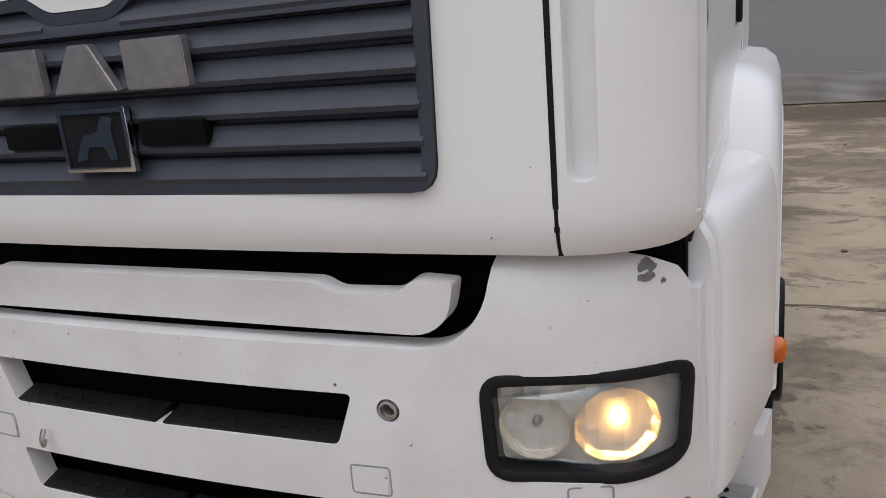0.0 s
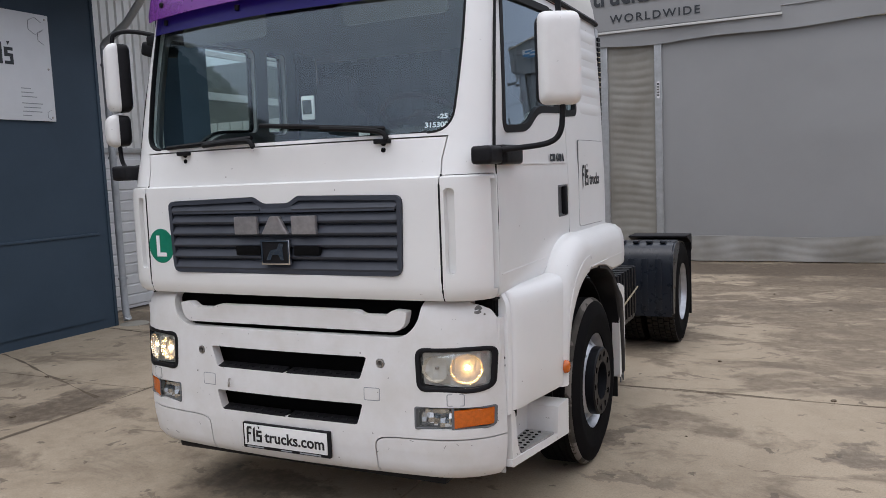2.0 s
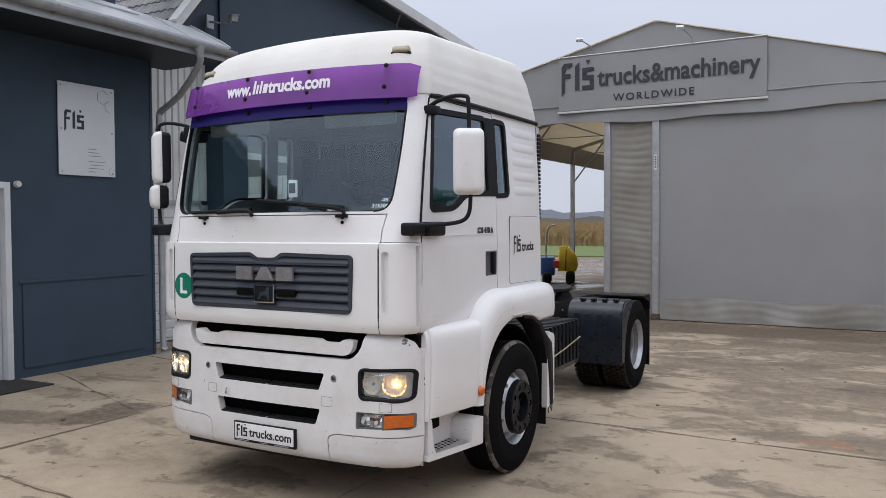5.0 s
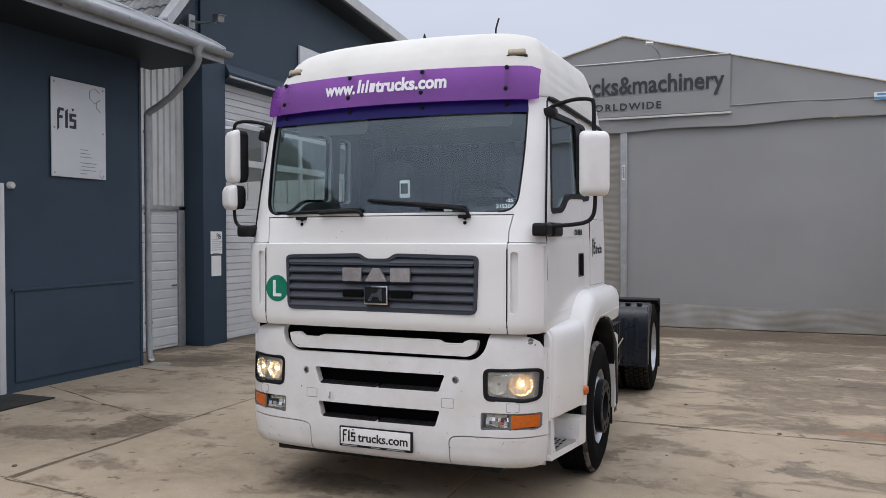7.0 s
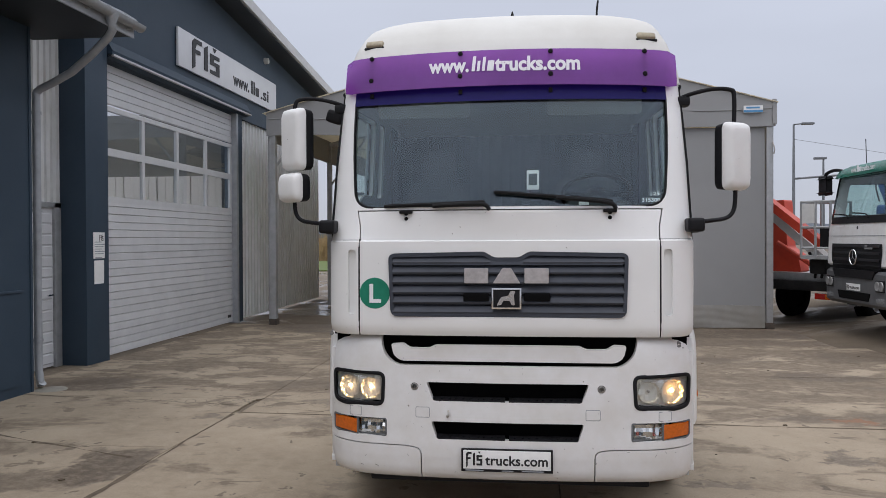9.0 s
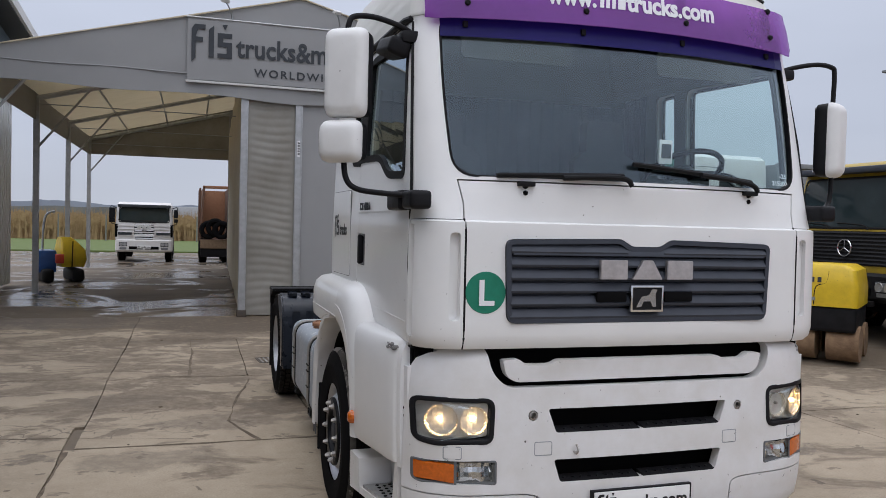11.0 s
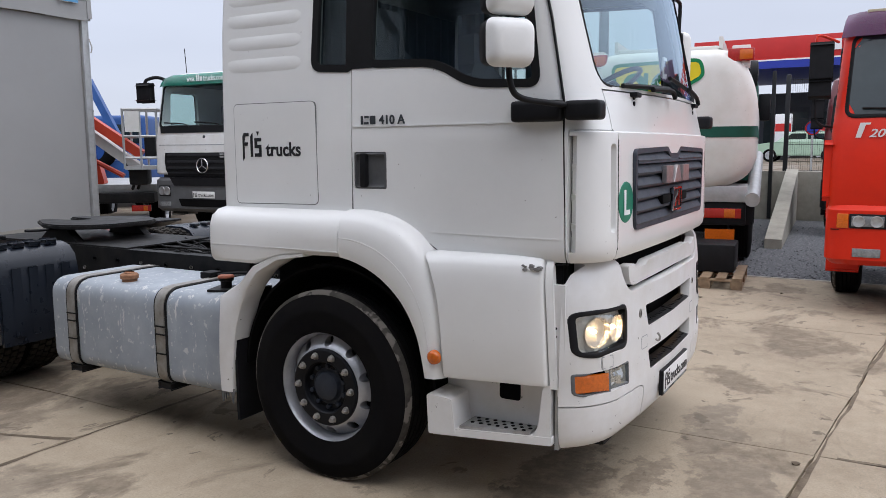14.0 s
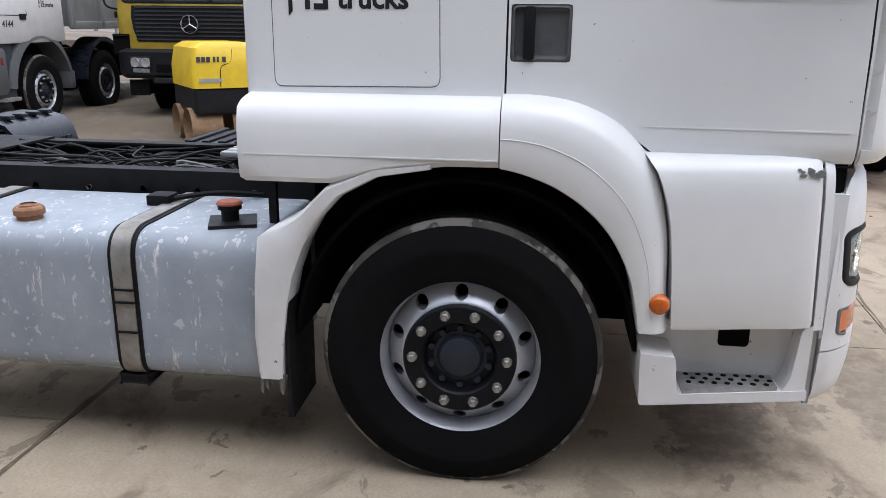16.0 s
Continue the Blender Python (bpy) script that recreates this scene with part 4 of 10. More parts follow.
ang = math.degrees(math.atan(TS))
for r in range(10):
    for c in range(13):
        y = 4.40 + 0.195 * r
        again("roof_tile", TILE, office, pose(-5.76 - 0.292 * c, y, 4.90 + (y - 4.42) * TS + 0.02, 0, ang, -90))
part("barge_board", prism([(4.36, 4.86), (7.2, 4.86 + 2.84 * TS), (7.2, 5.02 + 2.84 * TS), (4.36, 5.03)], "x", -5.62, -5.56), "barge", office, "pale barge board")
part("barge_cap", prism([(4.34, 5.02), (7.2, 5.04 + 2.84 * TS), (7.2, 5.07 + 2.84 * TS), (4.34, 5.05)], "x", -5.72, -5.54), "barge", office)
# the sign board
sb = thing("dealer_sign", "white aluminium company sign board screwed to the wall", "sign", (-5.86, 0, 0))
part("board", box(0.02, 0.034, 2.555, 3.435, 2.635, 3.88, 0.002), "board", sb)
part("mark", logo_blocks(0.30, pose(0.036, 2.64, 3.22, 90, 0, 90), 0.003), "darkprint", sb, sharp=0)
part("address_print", bars([(0.40 + 0.02 * (k in (4, )), 0.0 - 0.047 * k - (0.03 if k > 2 else 0), w, 0.010) for k, w in enumerate((0.13, 0.16, 0.20, 0.27, 0.22, 0.25, 0.11))], pose(0.036, 2.60, 3.00, 90, 0, 90)), "greyink", sb, sharp=0)
for y, z in ((2.60, 3.83), (3.39, 3.83), (2.60, 2.68), (3.39, 2.68), (2.60, 3.25), (3.39, 3.25)):
    part("screw", lathe([(0, 0.008), (0.012, 0.006), (0.014, 0)], (0.034, y, z), "x", 10), "nut", sb)
hexa = lambda cy, cz, r: [(cy + r * math.cos(math.pi / 3 * k + 0.5), cz + r * math.sin(math.pi / 3 * k + 0.5)) for k in range(6)]
for cy, cz, r in ((3.25, 3.74, 0.10), (3.36, 3.62, 0.09), (3.38, 2.71, 0.06)):
    h = [p for p in hexa(cy, cz, r) if p[0] < 3.43 and 2.64 < p[1] < 3.875]
    if len(h) > 2: part("line_motif", tube([(0.037, *p) for p in h], 0.003, 4, 0), "greyink", sb)
solid("doormat", turned(box(-0.42, 0.42, -0.62, 0.62, 0.0, 0.018, 0.006), pose(-5.52, 1.30, 0, 0, 0, 2)), "mat", "dark ribbed rubber doormat before the office door", "mat")
cam_box = thing("security_camera", "grey bullet security camera on a bracket", "camera", (-5.75, 5.74, 5.40))
part("housing", turned(box(-0.10, 0.20, -0.055, 0.055, -0.055, 0.05, 0.015), pose(0, 0, 0, 0, 14, -35)), "steel_post", cam_box)
part("sun_shield", turned(box(-0.12, 0.24, -0.065, 0.065, 0.05, 0.062, 0.004), pose(0, 0, 0, 0, 14, -35)), "gutter", cam_box)
part("bracket", merge(tube([(-0.55, 0.02, 0.02), (-0.3, 0.02, -0.04), (-0.05, 0.02, -0.05)], 0.02, 8), box(-0.56, -0.53, -0.06, 0.10, -0.1, 0.12)), "gutter", cam_box)

# ---- workshop with the big sectional door ----
shop = thing("workshop", "anthracite-blue workshop hall with a grey sectional door", "building", kind="structure")
GX = -6.34
gable = [(4.12, 0.0), (19.0, 0.0), (19.0, 6.02), (18.6, 6.08), (8.6, 7.02), (3.0, 6.5), (3.0, 4.3), (4.12, 4.3)]
gw = carve(prism(gable, "x", GX - 0.35, GX), [box(-8, -5, 6.66, 12.02, -0.1, 4.62), box(-8, -6.0, 3.9, 6.05, -0.1, 9.0), box(-8, -5, 12.35, 19.2, -1, 4.55)])
part("wall", gw, "navy_wall", shop, "dark blue rendered gable wall")
part("upper_wall", prism([(5.0, 5.1), (6.10, 5.1), (6.10, 6.8), (5.0, 6.70)], "x", GX - 0.25, GX - 0.05), "navy_wall", shop)
part("pillar", box(-6.78, GX + 0.035, 6.04, 6.655, -0.02, 5.0, 0.012), "navy_wall", shop)
part("roof_edge", prism([(19.2, 6.02), (8.6, 7.02), (1.5, 6.35), (1.5, 6.57), (8.6, 7.24), (19.2, 6.24)], "x", GX - 0.36, GX + 0.55), "barge", shop, "pale grey roof edge")
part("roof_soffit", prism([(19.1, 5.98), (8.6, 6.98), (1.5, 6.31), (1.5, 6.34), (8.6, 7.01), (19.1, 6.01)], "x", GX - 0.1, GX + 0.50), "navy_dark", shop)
part("lintel_trim", prism([(GX - 0.02, 4.62), (GX + 0.10, 4.66), (GX + 0.12, 4.74), (GX + 0.03, 4.90), (GX - 0.02, 4.90)], "y", 6.66, 12.6), "navy_wall", shop)
part("lintel_drip", box(GX + 0.04, GX + 0.14, 6.66, 12.6, 4.655, 4.685), "barge", shop)
gd = thing("sectional_door", "light grey ribbed sectional door with a double row of windows", "garage door", kind="structure")
DX = GX - 0.12
panel_h = 0.1235
for k in range(37):
    z0 = 0.02 + panel_h * k
    if 2.44 < z0 + panel_h / 2 < 3.93: continue
    part("door_slat", prism([(DX - 0.04, z0), (DX + 0.004, z0 + 0.003), (DX + 0.011, z0 + 0.009), (DX + 0.011, z0 + panel_h - 0.010), (DX + 0.004, z0 + panel_h - 0.004), (DX - 0.04, z0 + panel_h)], "y", 6.67, 12.01), "door_grey", gd)
win = carve(box(DX - 0.04, DX + 0.014, 6.67, 12.01, 2.43, 3.94), [box(DX - 1, DX + 1, 6.78 + 1.302 * c + 0.0, 6.78 + 1.302 * c + 1.215, z0, z1) for c in range(4) for z0, z1 in ((2.52, 3.16), (3.28, 3.86))])
part("window_frame", win, "door_grey", gd, "aluminium window grid")
for c in range(4):
    for z0, z1 in ((2.52, 3.16), (3.28, 3.86)):
        part("pane", loft([[(DX - 0.01, 6.78 + 1.302 * c, z), (DX - 0.01, 6.78 + 1.302 * c + 1.215, z)] for z in (z0, z1)], False, False), "glass_clear", gd, sharp=0)
part("door_label", box(DX + 0.012, DX + 0.016, 11.72, 11.9, 0.13, 0.19), "ink", gd)
part("door_rail", merge(box(DX - 0.05, GX + 0.01, 12.0, 12.10, 0, 4.62), box(DX - 0.05, GX - 0.06, 6.655, 6.69, 0, 4.62)), "gutter", gd)
part("hall_interior", merge(box(GX - 7, GX - 6.9, 6.2, 12.4, 0, 4.7), box(GX - 7, GX - 0.36, 6.1, 6.2, 0, 4.7), box(GX - 7, GX - 0.36, 12.4, 12.5, 0, 4.7)), "headliner", shop)
# white sheet wall inside the hall, seen through the panes
part("inner_sheet_wall", merge(*[box(GX - 6.8 + 0.2 * k, GX - 6.62 + 0.2 * k, 12.34 - 0.02 * (k % 2), 12.395, 0.1, 3.28) for k in range(32)]), "paper", shop)
sg2 = thing("fascia_sign", "white fascia sign board with black lettering", "sign", (GX, 0, 0))
part("board", box(0.01, 0.06, 9.05, 14.57, 5.04, 5.75, 0.01), "board", sg2)
part("mark", logo_blocks(0.62, pose(0.065, 9.62, 5.10, 90, 0, 90) @ Matrix.Diagonal((2.1, 1, 1, 1)), 0.01), "ink", sg2, sharp=0)
part("web_prefix", word("www.", 0.40, pose(0.065, 11.7, 5.20, 90, 0, 90), 0.004, 0.006, width=0.95), "ink", sg2, sharp=0)
part("web_mark", turned(merge(box(0.0, 0.10, 0, 0.30, 0, 0.004), box(0.16, 0.24, 0, 0.30, 0, 0.004), box(0.30, 0.52, 0, 0.20, 0, 0.004)), pose(0.065, 12.78, 5.20, 90, 0, 90)), "ink", sg2, sharp=0)
part("web_suffix", word(".si", 0.40, pose(0.065, 13.40, 5.20, 90, 0, 90), 0.004, 0.006, width=0.55), "ink", sg2, sharp=0)
part("lamp_on_gable", lathe([(0, 0.12), (0.07, 0.10), (0.08, 0.0)], (GX, 13.9, 6.2), "x", 14), "dirt_white", shop)
nt = thing("notice_sheet", "white printed notice sheets fixed to the dark pillar", "notice", (GX + 0.035, 0, 0))
part("sheet", box(0, 0.004, 6.22, 6.53, 1.56, 1.95), "paper", nt)
part("sheet", box(0, 0.004, 6.24, 6.50, 1.18, 1.53), "paper", nt)
part("print_mark", logo_blocks(0.11, pose(0.005, 6.38, 1.81, 90, 0, 90), 0.001), "ink", nt, sharp=0)
part("print", bars([(0, -0.035 * k, 0.20 + 0.04 * ((k * 5) % 3), 0.010) for k in range(6)] + [(0.02, -0.245, 0.18, 0.022)], pose(0.005, 6.25, 1.80, 90, 0, 90)), "greyink", nt, sharp=0)
# recessed white wall with the side door
rc = thing("recess_wall", "light corrugated sheet wall above a white ribbed side door", "wall", kind="structure")
WX = -6.74
n = 14
pts = []
for k in range(n):
    y = 4.1 + 2.0 * k / n
    pts += [(WX, y), (WX, y + 0.045), (WX + 0.03, y + 0.06), (WX + 0.03, y + 0.13)]
pts += [(WX, 6.1), (WX - 0.05, 6.1), (WX - 0.05, 4.1)]
part("sheet_wall", prism(pts, "z", 2.36, 5.3), "sheet", rc)
sd = part("side_door", box(WX - 0.05, WX + 0.01, 4.2, 6.02, 0.02, 2.34), "door_grey", rc, "white ribbed steel door")
for k in range(14):
    part("door_rib", prism([(WX + 0.01, 0.06 + 0.155 * k), (WX + 0.024, 0.075 + 0.155 * k), (WX + 0.024, 0.19 + 0.155 * k), (WX + 0.01, 0.203 + 0.155 * k)], "y", 4.3, 5.86), "door_grey", sd)
part("door_post", merge(box(WX, WX + 0.05, 5.88, 6.04, 0.0, 2.38, 0.006), box(WX, WX + 0.05, 4.12, 6.04, 2.30, 2.38, 0.006)), "steel_post", sd)
part("door_handle", tube([(WX + 0.02, 5.78, 1.05), (WX + 0.08, 5.78, 1.05), (WX + 0.08, 5.66, 1.05)], 0.012, 8, 3), "chrome", sd)
# corrugated hall side beyond the door
pts = []
for k in range(34):
    y = 12.12 + 0.2 * k
    pts += [(GX - 0.10, y), (GX - 0.10, y + 0.07), (GX - 0.055, y + 0.09), (GX - 0.055, y + 0.18)]
pts += [(GX - 0.10, 18.95), (GX - 0.16, 18.95), (GX - 0.16, 12.12)]
part("sheet_side_wall", prism(pts, "z", 0.05, 4.6), "sheet", shop, "corrugated sheet side wall")

# ---- grey storage tent ----
TY, TB = 11.66, 26.6
XL, XR, XA = -5.46, 4.90, -0.17
tent = thing("storage_tent", "grey tarpaulin storage tent with aluminium posts and a printed banner", "tent", kind="structure")
EZ, AZ = 4.57, 5.93


def roof_z(x): return EZ + (AZ - EZ) * (1 - abs(x - XA) / ((XR - XA) if x > XA else (XA - XL)))


def cloth(x0, x1, z0f, z1f, y, name, mat, nx=24, nz=14, amp=0.02, fold=0.0, t=0.012):
    """A hanging sheet with soft waves and horizontal folds."""
    rows = []
    for j in range(nz + 1):
        row = []
        for i in range(nx + 1):
            x = x0 + (x1 - x0) * i / nx
            z = z0f(x) + (z1f(x) - z0f(x)) * j / nz
            e = math.sin(math.pi * i / nx) ** 0.4
            w = amp * noise.noise(Vector((x * 0.9, 1.7, z * 0.8))) + amp * 0.5 * noise.noise(Vector((x * 3.1, 4.2, z * 2.2)))
            w += fold * (1 - 2 * abs(math.sin(z * 21 + 1.3 * math.sin(x * 3 + z)))) * (0.35 + 0.65 * noise.noise(Vector((x * 1.3, 9, z * 1.1))) ** 2)
            row.append((x, y + w * e, z))
        rows.append(row)
    bm = loft(rows, False, False)
    bmesh.ops.solidify(bm, geom=bm.faces[:], thickness=t)
    return part(name, bm, mat, tent)


cloth(-0.12, XR - 0.10, lambda x: 0.03, lambda x: 4.06, TY + 0.03, "front_curtain", "tentgrey", 40, 40, 0.02)
cloth(-1.12, -0.24, lambda x: 0.03, lambda x: 4.02, TY + 0.03, "side_curtain", "tentdirty", 16, 150, 0.03, 0.013)
cloth(-0.12, XR - 0.10, lambda x: 0.02, lambda x: 0.46 + 0.02 * math.sin(x * 2), TY - 0.01, "mud_skirt", "tentskirt", 90, 14, 0.09, 0.010)
cloth(XL - 0.05, XR + 0.08, lambda x: float(np.interp(x, [XL, -1.2, XA, XR], [4.06, 4.02, 3.97, 4.08])) + 0.02 * math.sin(x * 2.3), roof_z, TY - 0.05, "gable_sheet", "tentgrey", 60, 14, 0.035)
part("valance_seam", tube([(XL, TY - 0.065, 4.42)] + [(x, TY - 0.07, 4.40 + 0.015 * math.sin(x * 3)) for x in np.linspace(XL + 1, XR - 1, 9)] + [(XR, TY - 0.065, 4.42)], 0.012, 6, 3), "tentgrey", tent)
for x, w, zt in ((-1.17, 0.13, 4.04), (-0.18, 0.13, 4.06), (XR - 0.02, 0.13, 4.12), (XL + 0.07, 0.13, 4.12)):
    ps_ = part("post", carve(box(x - w / 2, x + w / 2, TY - 0.045, TY + 0.10, 0.0, zt, 0.006), [box(x - w / 2 + 0.02, x + w / 2 - 0.02, TY - 0.1, TY - 0.038, 0.06, zt - 0.05)]), "steel_post", tent, "aluminium tent post")
    part("post_foot", box(x - 0.085, x + 0.085, TY - 0.07, TY + 0.12, 0.0, 0.13, 0.01), "cast_iron", ps_)
part("post_label", bars([(-0.025, 0.0, 0.05, 0.30)], face_y(-0.18, TY - 0.047, 3.0)), "paper", tent, sharp=0)
part("post_label_print", bars([(-0.018, 0.02 + 0.05 * k, 0.036, 0.03) for k in range(5)], face_y(-0.18, TY - 0.049, 3.02)), "ink", tent, sharp=0)
part("tension_hook", tube([(XR + 0.02, TY - 0.07, 3.75), (XR + 0.05, TY - 0.10, 3.6), (XR + 0.03, TY - 0.09, 3.5)], 0.012, 6), "nut", tent)
# roof sheets and frame
for xa, xb in ((XL - 0.12, XA), (XA, XR + 0.12)):
    rings = [[(x, y, roof_z(min(max(x, XL), XR)) - (0.04 if not XL <= x <= XR else 0) - 0.05 * math.sin(math.pi * ((y - TY) % 5) / 5) * 0.6) for x in np.linspace(xa, xb, 9)] for y in np.linspace(TY - 0.10, TB, 19)]
    bm = loft(rings, False, False)
    bmesh.ops.solidify(bm, geom=bm.faces[:], thickness=-0.014)
    part("roof_sheet", bm, "tentroof", tent, "cream tent roof sheet")
for k in range(4):
    y = TY + 0.12 + (TB - TY - 0.2) * k / 3
    part("rafter", merge(tube([(XL, y, EZ - 0.12), (XA, y, AZ - 0.12)], 0.06, 6, 0), tube([(XA, y, AZ - 0.12), (XR, y, EZ - 0.12)], 0.06, 6, 0)), "steel_post", tent)
    part("tie_rod", tube([(XL, y, EZ - 0.25), (XR, y, EZ - 0.25)], 0.012, 5, 0), "gutter", tent)
    for x in (XL, XR): part("leg", box(x - 0.06, x + 0.06, y - 0.06, y + 0.06, 0.0, EZ - 0.1), "steel_post", tent)
    for x in (XL, XR):
        q = 1 if x < XA else -1
        part("knee_brace", tube([(x, y, 3.3), (x + q * 1.1, y, EZ + 0.12)], 0.03, 6, 0), "steel_post", tent)
for x in (-4.2, -2.9, -1.6, 2.3): part("purlin", tube([(x, TY, roof_z(x) - 0.09), (x, TB, roof_z(x) - 0.09)], 0.025, 6, 0), "steel_post", tent)


def side_sheet(xf, xb, y0, y1, z0, z1, mat, name):
    rows = []
    for j in range(25):
        z = z0 + (z1 - z0) * j / 24
        rows.append([(xf + (xb - xf) * i / 30 + 0.035 * noise.noise(Vector((i * 0.4, z * 0.6, 2.0))), y0 + (y1 - y0) * i / 30, z) for i in range(31)])
    bm = loft(rows, False, False)
    bmesh.ops.solidify(bm, geom=bm.faces[:], thickness=0.012)
    return part(name, bm, mat, tent)


side_sheet(-1.22, -0.78, TY + 0.1, TB, 0.12, 4.9, "tentroof", "dividing_sheet")
side_sheet(XR, XR, TY + 0.1, TB, 0.02, EZ, "tentgrey", "long_side_sheet")
part("back_valance", prism([(XL, 3.95), (-0.8, 3.95), (-0.8, 5.7), (XA, AZ), (XL, EZ)], "y", TB - 0.02, TB), "tentdirty", tent)
part("back_sheet", prism([(-0.8, 0.05), (XR, 0.05), (XR, EZ), (XA, AZ), (-0.8, 5.75)], "y", TB - 0.02, TB), "tentgrey", tent)
part("side_valance", box(XL - 0.02, XL, TY, TB, 3.95, EZ), "tentgrey", tent)
part("eave_flap", prism([(TY - 0.09, 4.10), (TY + 0.4, 4.12), (TY + 0.4, EZ), (TY - 0.07, EZ + 0.03)], "x", XR + 0.02, XR + 0.10), "tentgrey", tent)
# banner
bn = thing("tent_banner", "grey banner with dark lettering on aluminium rails", "banner", (0, TY - 0.09, 0))
rows = [[(x, 0.012 * noise.noise(Vector((x * 1.2, 0, z * 1.5))) - 0.01, z) for x in np.linspace(-2.19, 1.88, 30)] for z in np.linspace(4.29, 5.385, 10)]
b_ = loft(rows, False, False)
bmesh.ops.solidify(b_, geom=b_.faces[:], thickness=0.004)
part("sheet", b_, "tentgrey", bn)
part("rail", tube([(-2.21, -0.01, 5.395), (1.89, -0.01, 5.395)], 0.018, 8, 0), "steel_post", bn)
part("rail", box(-2.21, 1.90, -0.03, 0.01, 4.235, 4.275, 0.004), "dirt_white", bn)
part("mark", logo_blocks(0.70, face_y(-2.12, -0.026, 4.60), 0.004), "darkprint", bn, sharp=0)
part("banner_word", word("trucks&machinery", 0.50, face_y(-1.34, -0.026, 4.75), 0.003, 0.010, width=3.12), "darkprint", bn, sharp=0)
part("banner_word_small", word("WORLDWIDE", 0.20, face_y(-1.02, -0.026, 4.42), 0.003, 0.003, spacing=1.25, width=1.60), "darkprint", bn, sharp=0)
for x in (-1.42, 0.55):
    fl_ = thing("banner_floodlight", "small floodlight on an arm above the banner", "lamp", (x, TY - 0.10, 5.40), group="banner floodlights")
    part("arm", tube([(0, 0, 0), (-0.04, -0.10, 0.14), (-0.14, -0.42, 0.22)], 0.012, 6), "gutter", fl_)
    part("head", turned(box(-0.07, 0.07, -0.05, 0.05, -0.03, 0.03, 0.008), pose(-0.15, -0.46, 0.22, 30, 0, 20)), "dirt_white", fl_)
st_ = solid("maker_sticker", box(4.35, 4.72, TY - 0.115, TY - 0.105, 4.33, 4.47), "paper", "small white maker's sticker on the tent valance", "sticker")
part("sticker_band", bars([(0.0, 0.0, 0.37, 0.045), (0.05, 0.075, 0.26, 0.035)], face_y(4.35, TY - 0.117, 4.335)), "cyan", st_, sharp=0)

# ---- the white tractor truck: front at y = 0, rear towards +y ----
CAB = np.array([  # z, front y, bow, side x, rear y
    (1.235, 0.030, 0.030, 1.110, 2.27), (1.255, 0.018, 0.030, 1.128, 2.27), (1.30, 0.010, 0.030, 1.135, 2.28), (1.55, 0.012, 0.032, 1.137, 2.28),
    (1.78, 0.013, 0.034, 1.136, 2.28), (1.814, 0.014, 0.036, 1.135, 2.28), (1.822, 0.034, 0.044, 1.134, 2.28), (1.92, 0.030, 0.075, 1.130, 2.28), (2.00, 0.026, 0.102, 1.128, 2.28),
    (2.20, 0.062, 0.108, 1.122, 2.28), (2.40, 0.100, 0.112, 1.113, 2.28), (2.60, 0.140, 0.116, 1.102, 2.27), (2.79, 0.182, 0.120, 1.088, 2.27),
    (2.81, 0.186, 0.120, 1.098, 2.27), (2.90, 0.208, 0.120, 1.086, 2.262), (2.925, 0.214, 0.120, 1.076, 2.258), (2.99, 0.238, 0.120, 1.064, 2.25), (3.012, 0.246, 0.120, 1.053, 2.245),
    (3.09, 0.285, 0.120, 1.032, 2.235), (3.115, 0.300, 0.120, 1.020, 2.232), (3.19, 0.360, 0.118, 0.986, 2.222), (3.24, 0.425, 0.110, 0.960, 2.215), (3.262, 0.462, 0.104, 0.940, 2.20),
    (3.285, 0.52, 0.090, 0.898, 2.165), (3.305, 0.59, 0.07, 0.830, 2.10), (3.32, 0.70, 0.05, 0.73, 2.00), (3.328, 0.84, 0.03, 0.56, 1.84)])


def cab_row(z): return [float(np.interp(z, CAB[:, 0], CAB[:, k])) for k in range(1, 5)]


def front_half(z, table=CAB, rows=cab_row, d=0.0, corner=0.22):
    """Points of the right half of the outline, from the middle of the front to the start of the side."""
    yf, bow, xs, yr = rows(z)
    yf, xs = yf + d, xs - d
    xc = xs - corner
    yc = yf + bow * xc * xc
    dep = corner * 0.80
    out = [(xc * i / 12, yf + bow * (xc * i / 12) ** 2) for i in range(13)]
    sl = 2 * bow * xc
    for i in range(1, 13):
        a = math.pi / 2 * i / 12
        out.append((xc + corner * math.sin(a), yc + dep * (1 - math.cos(a)) + sl * corner * math.sin(a) * (1 - i / 12) * 0.6))
    return out


def cab_ring(z, d=0.0):
    h = front_half(z, d=d)
    yf, bow, xs, yr = cab_row(z)
    xs, yr = xs - d, yr - d
    y0 = h[-1][1]
    r = 0.045
    tail = [(xs, y0 + (yr - r - y0) * i / 10) for i in range(1, 11)]
    tail += [(xs - r * (1 - math.cos(a)), yr - r + r * math.sin(a)) for a in (0.4, 0.8, 1.2, math.pi / 2)]
    tail += [((xs - r) * (1 - i / 5), yr) for i in range(1, 5)]
    right = h + tail
    left = [(-x, y) for x, y in right[1:]][::-1]
    # the roof climbs towards the rear and is crowned across
    up, crown = min(max((z - 2.90) / 0.30, 0), 1), min(max((z - 3.22) / 0.10, 0), 1)
    return [(x, y, z + 0.034 * up * max(y - 0.55, 0) + 0.030 * crown * (1 - min(abs(x) / 0.9, 1) ** 2)) for x, y in right + [(0, yr)] + left]


def cab_front(x, z):
    h = front_half(z)
    return float(np.interp(abs(x), [p[0] for p in h], [p[1] for p in h]))


def cab_side(z): return cab_row(z)[2]


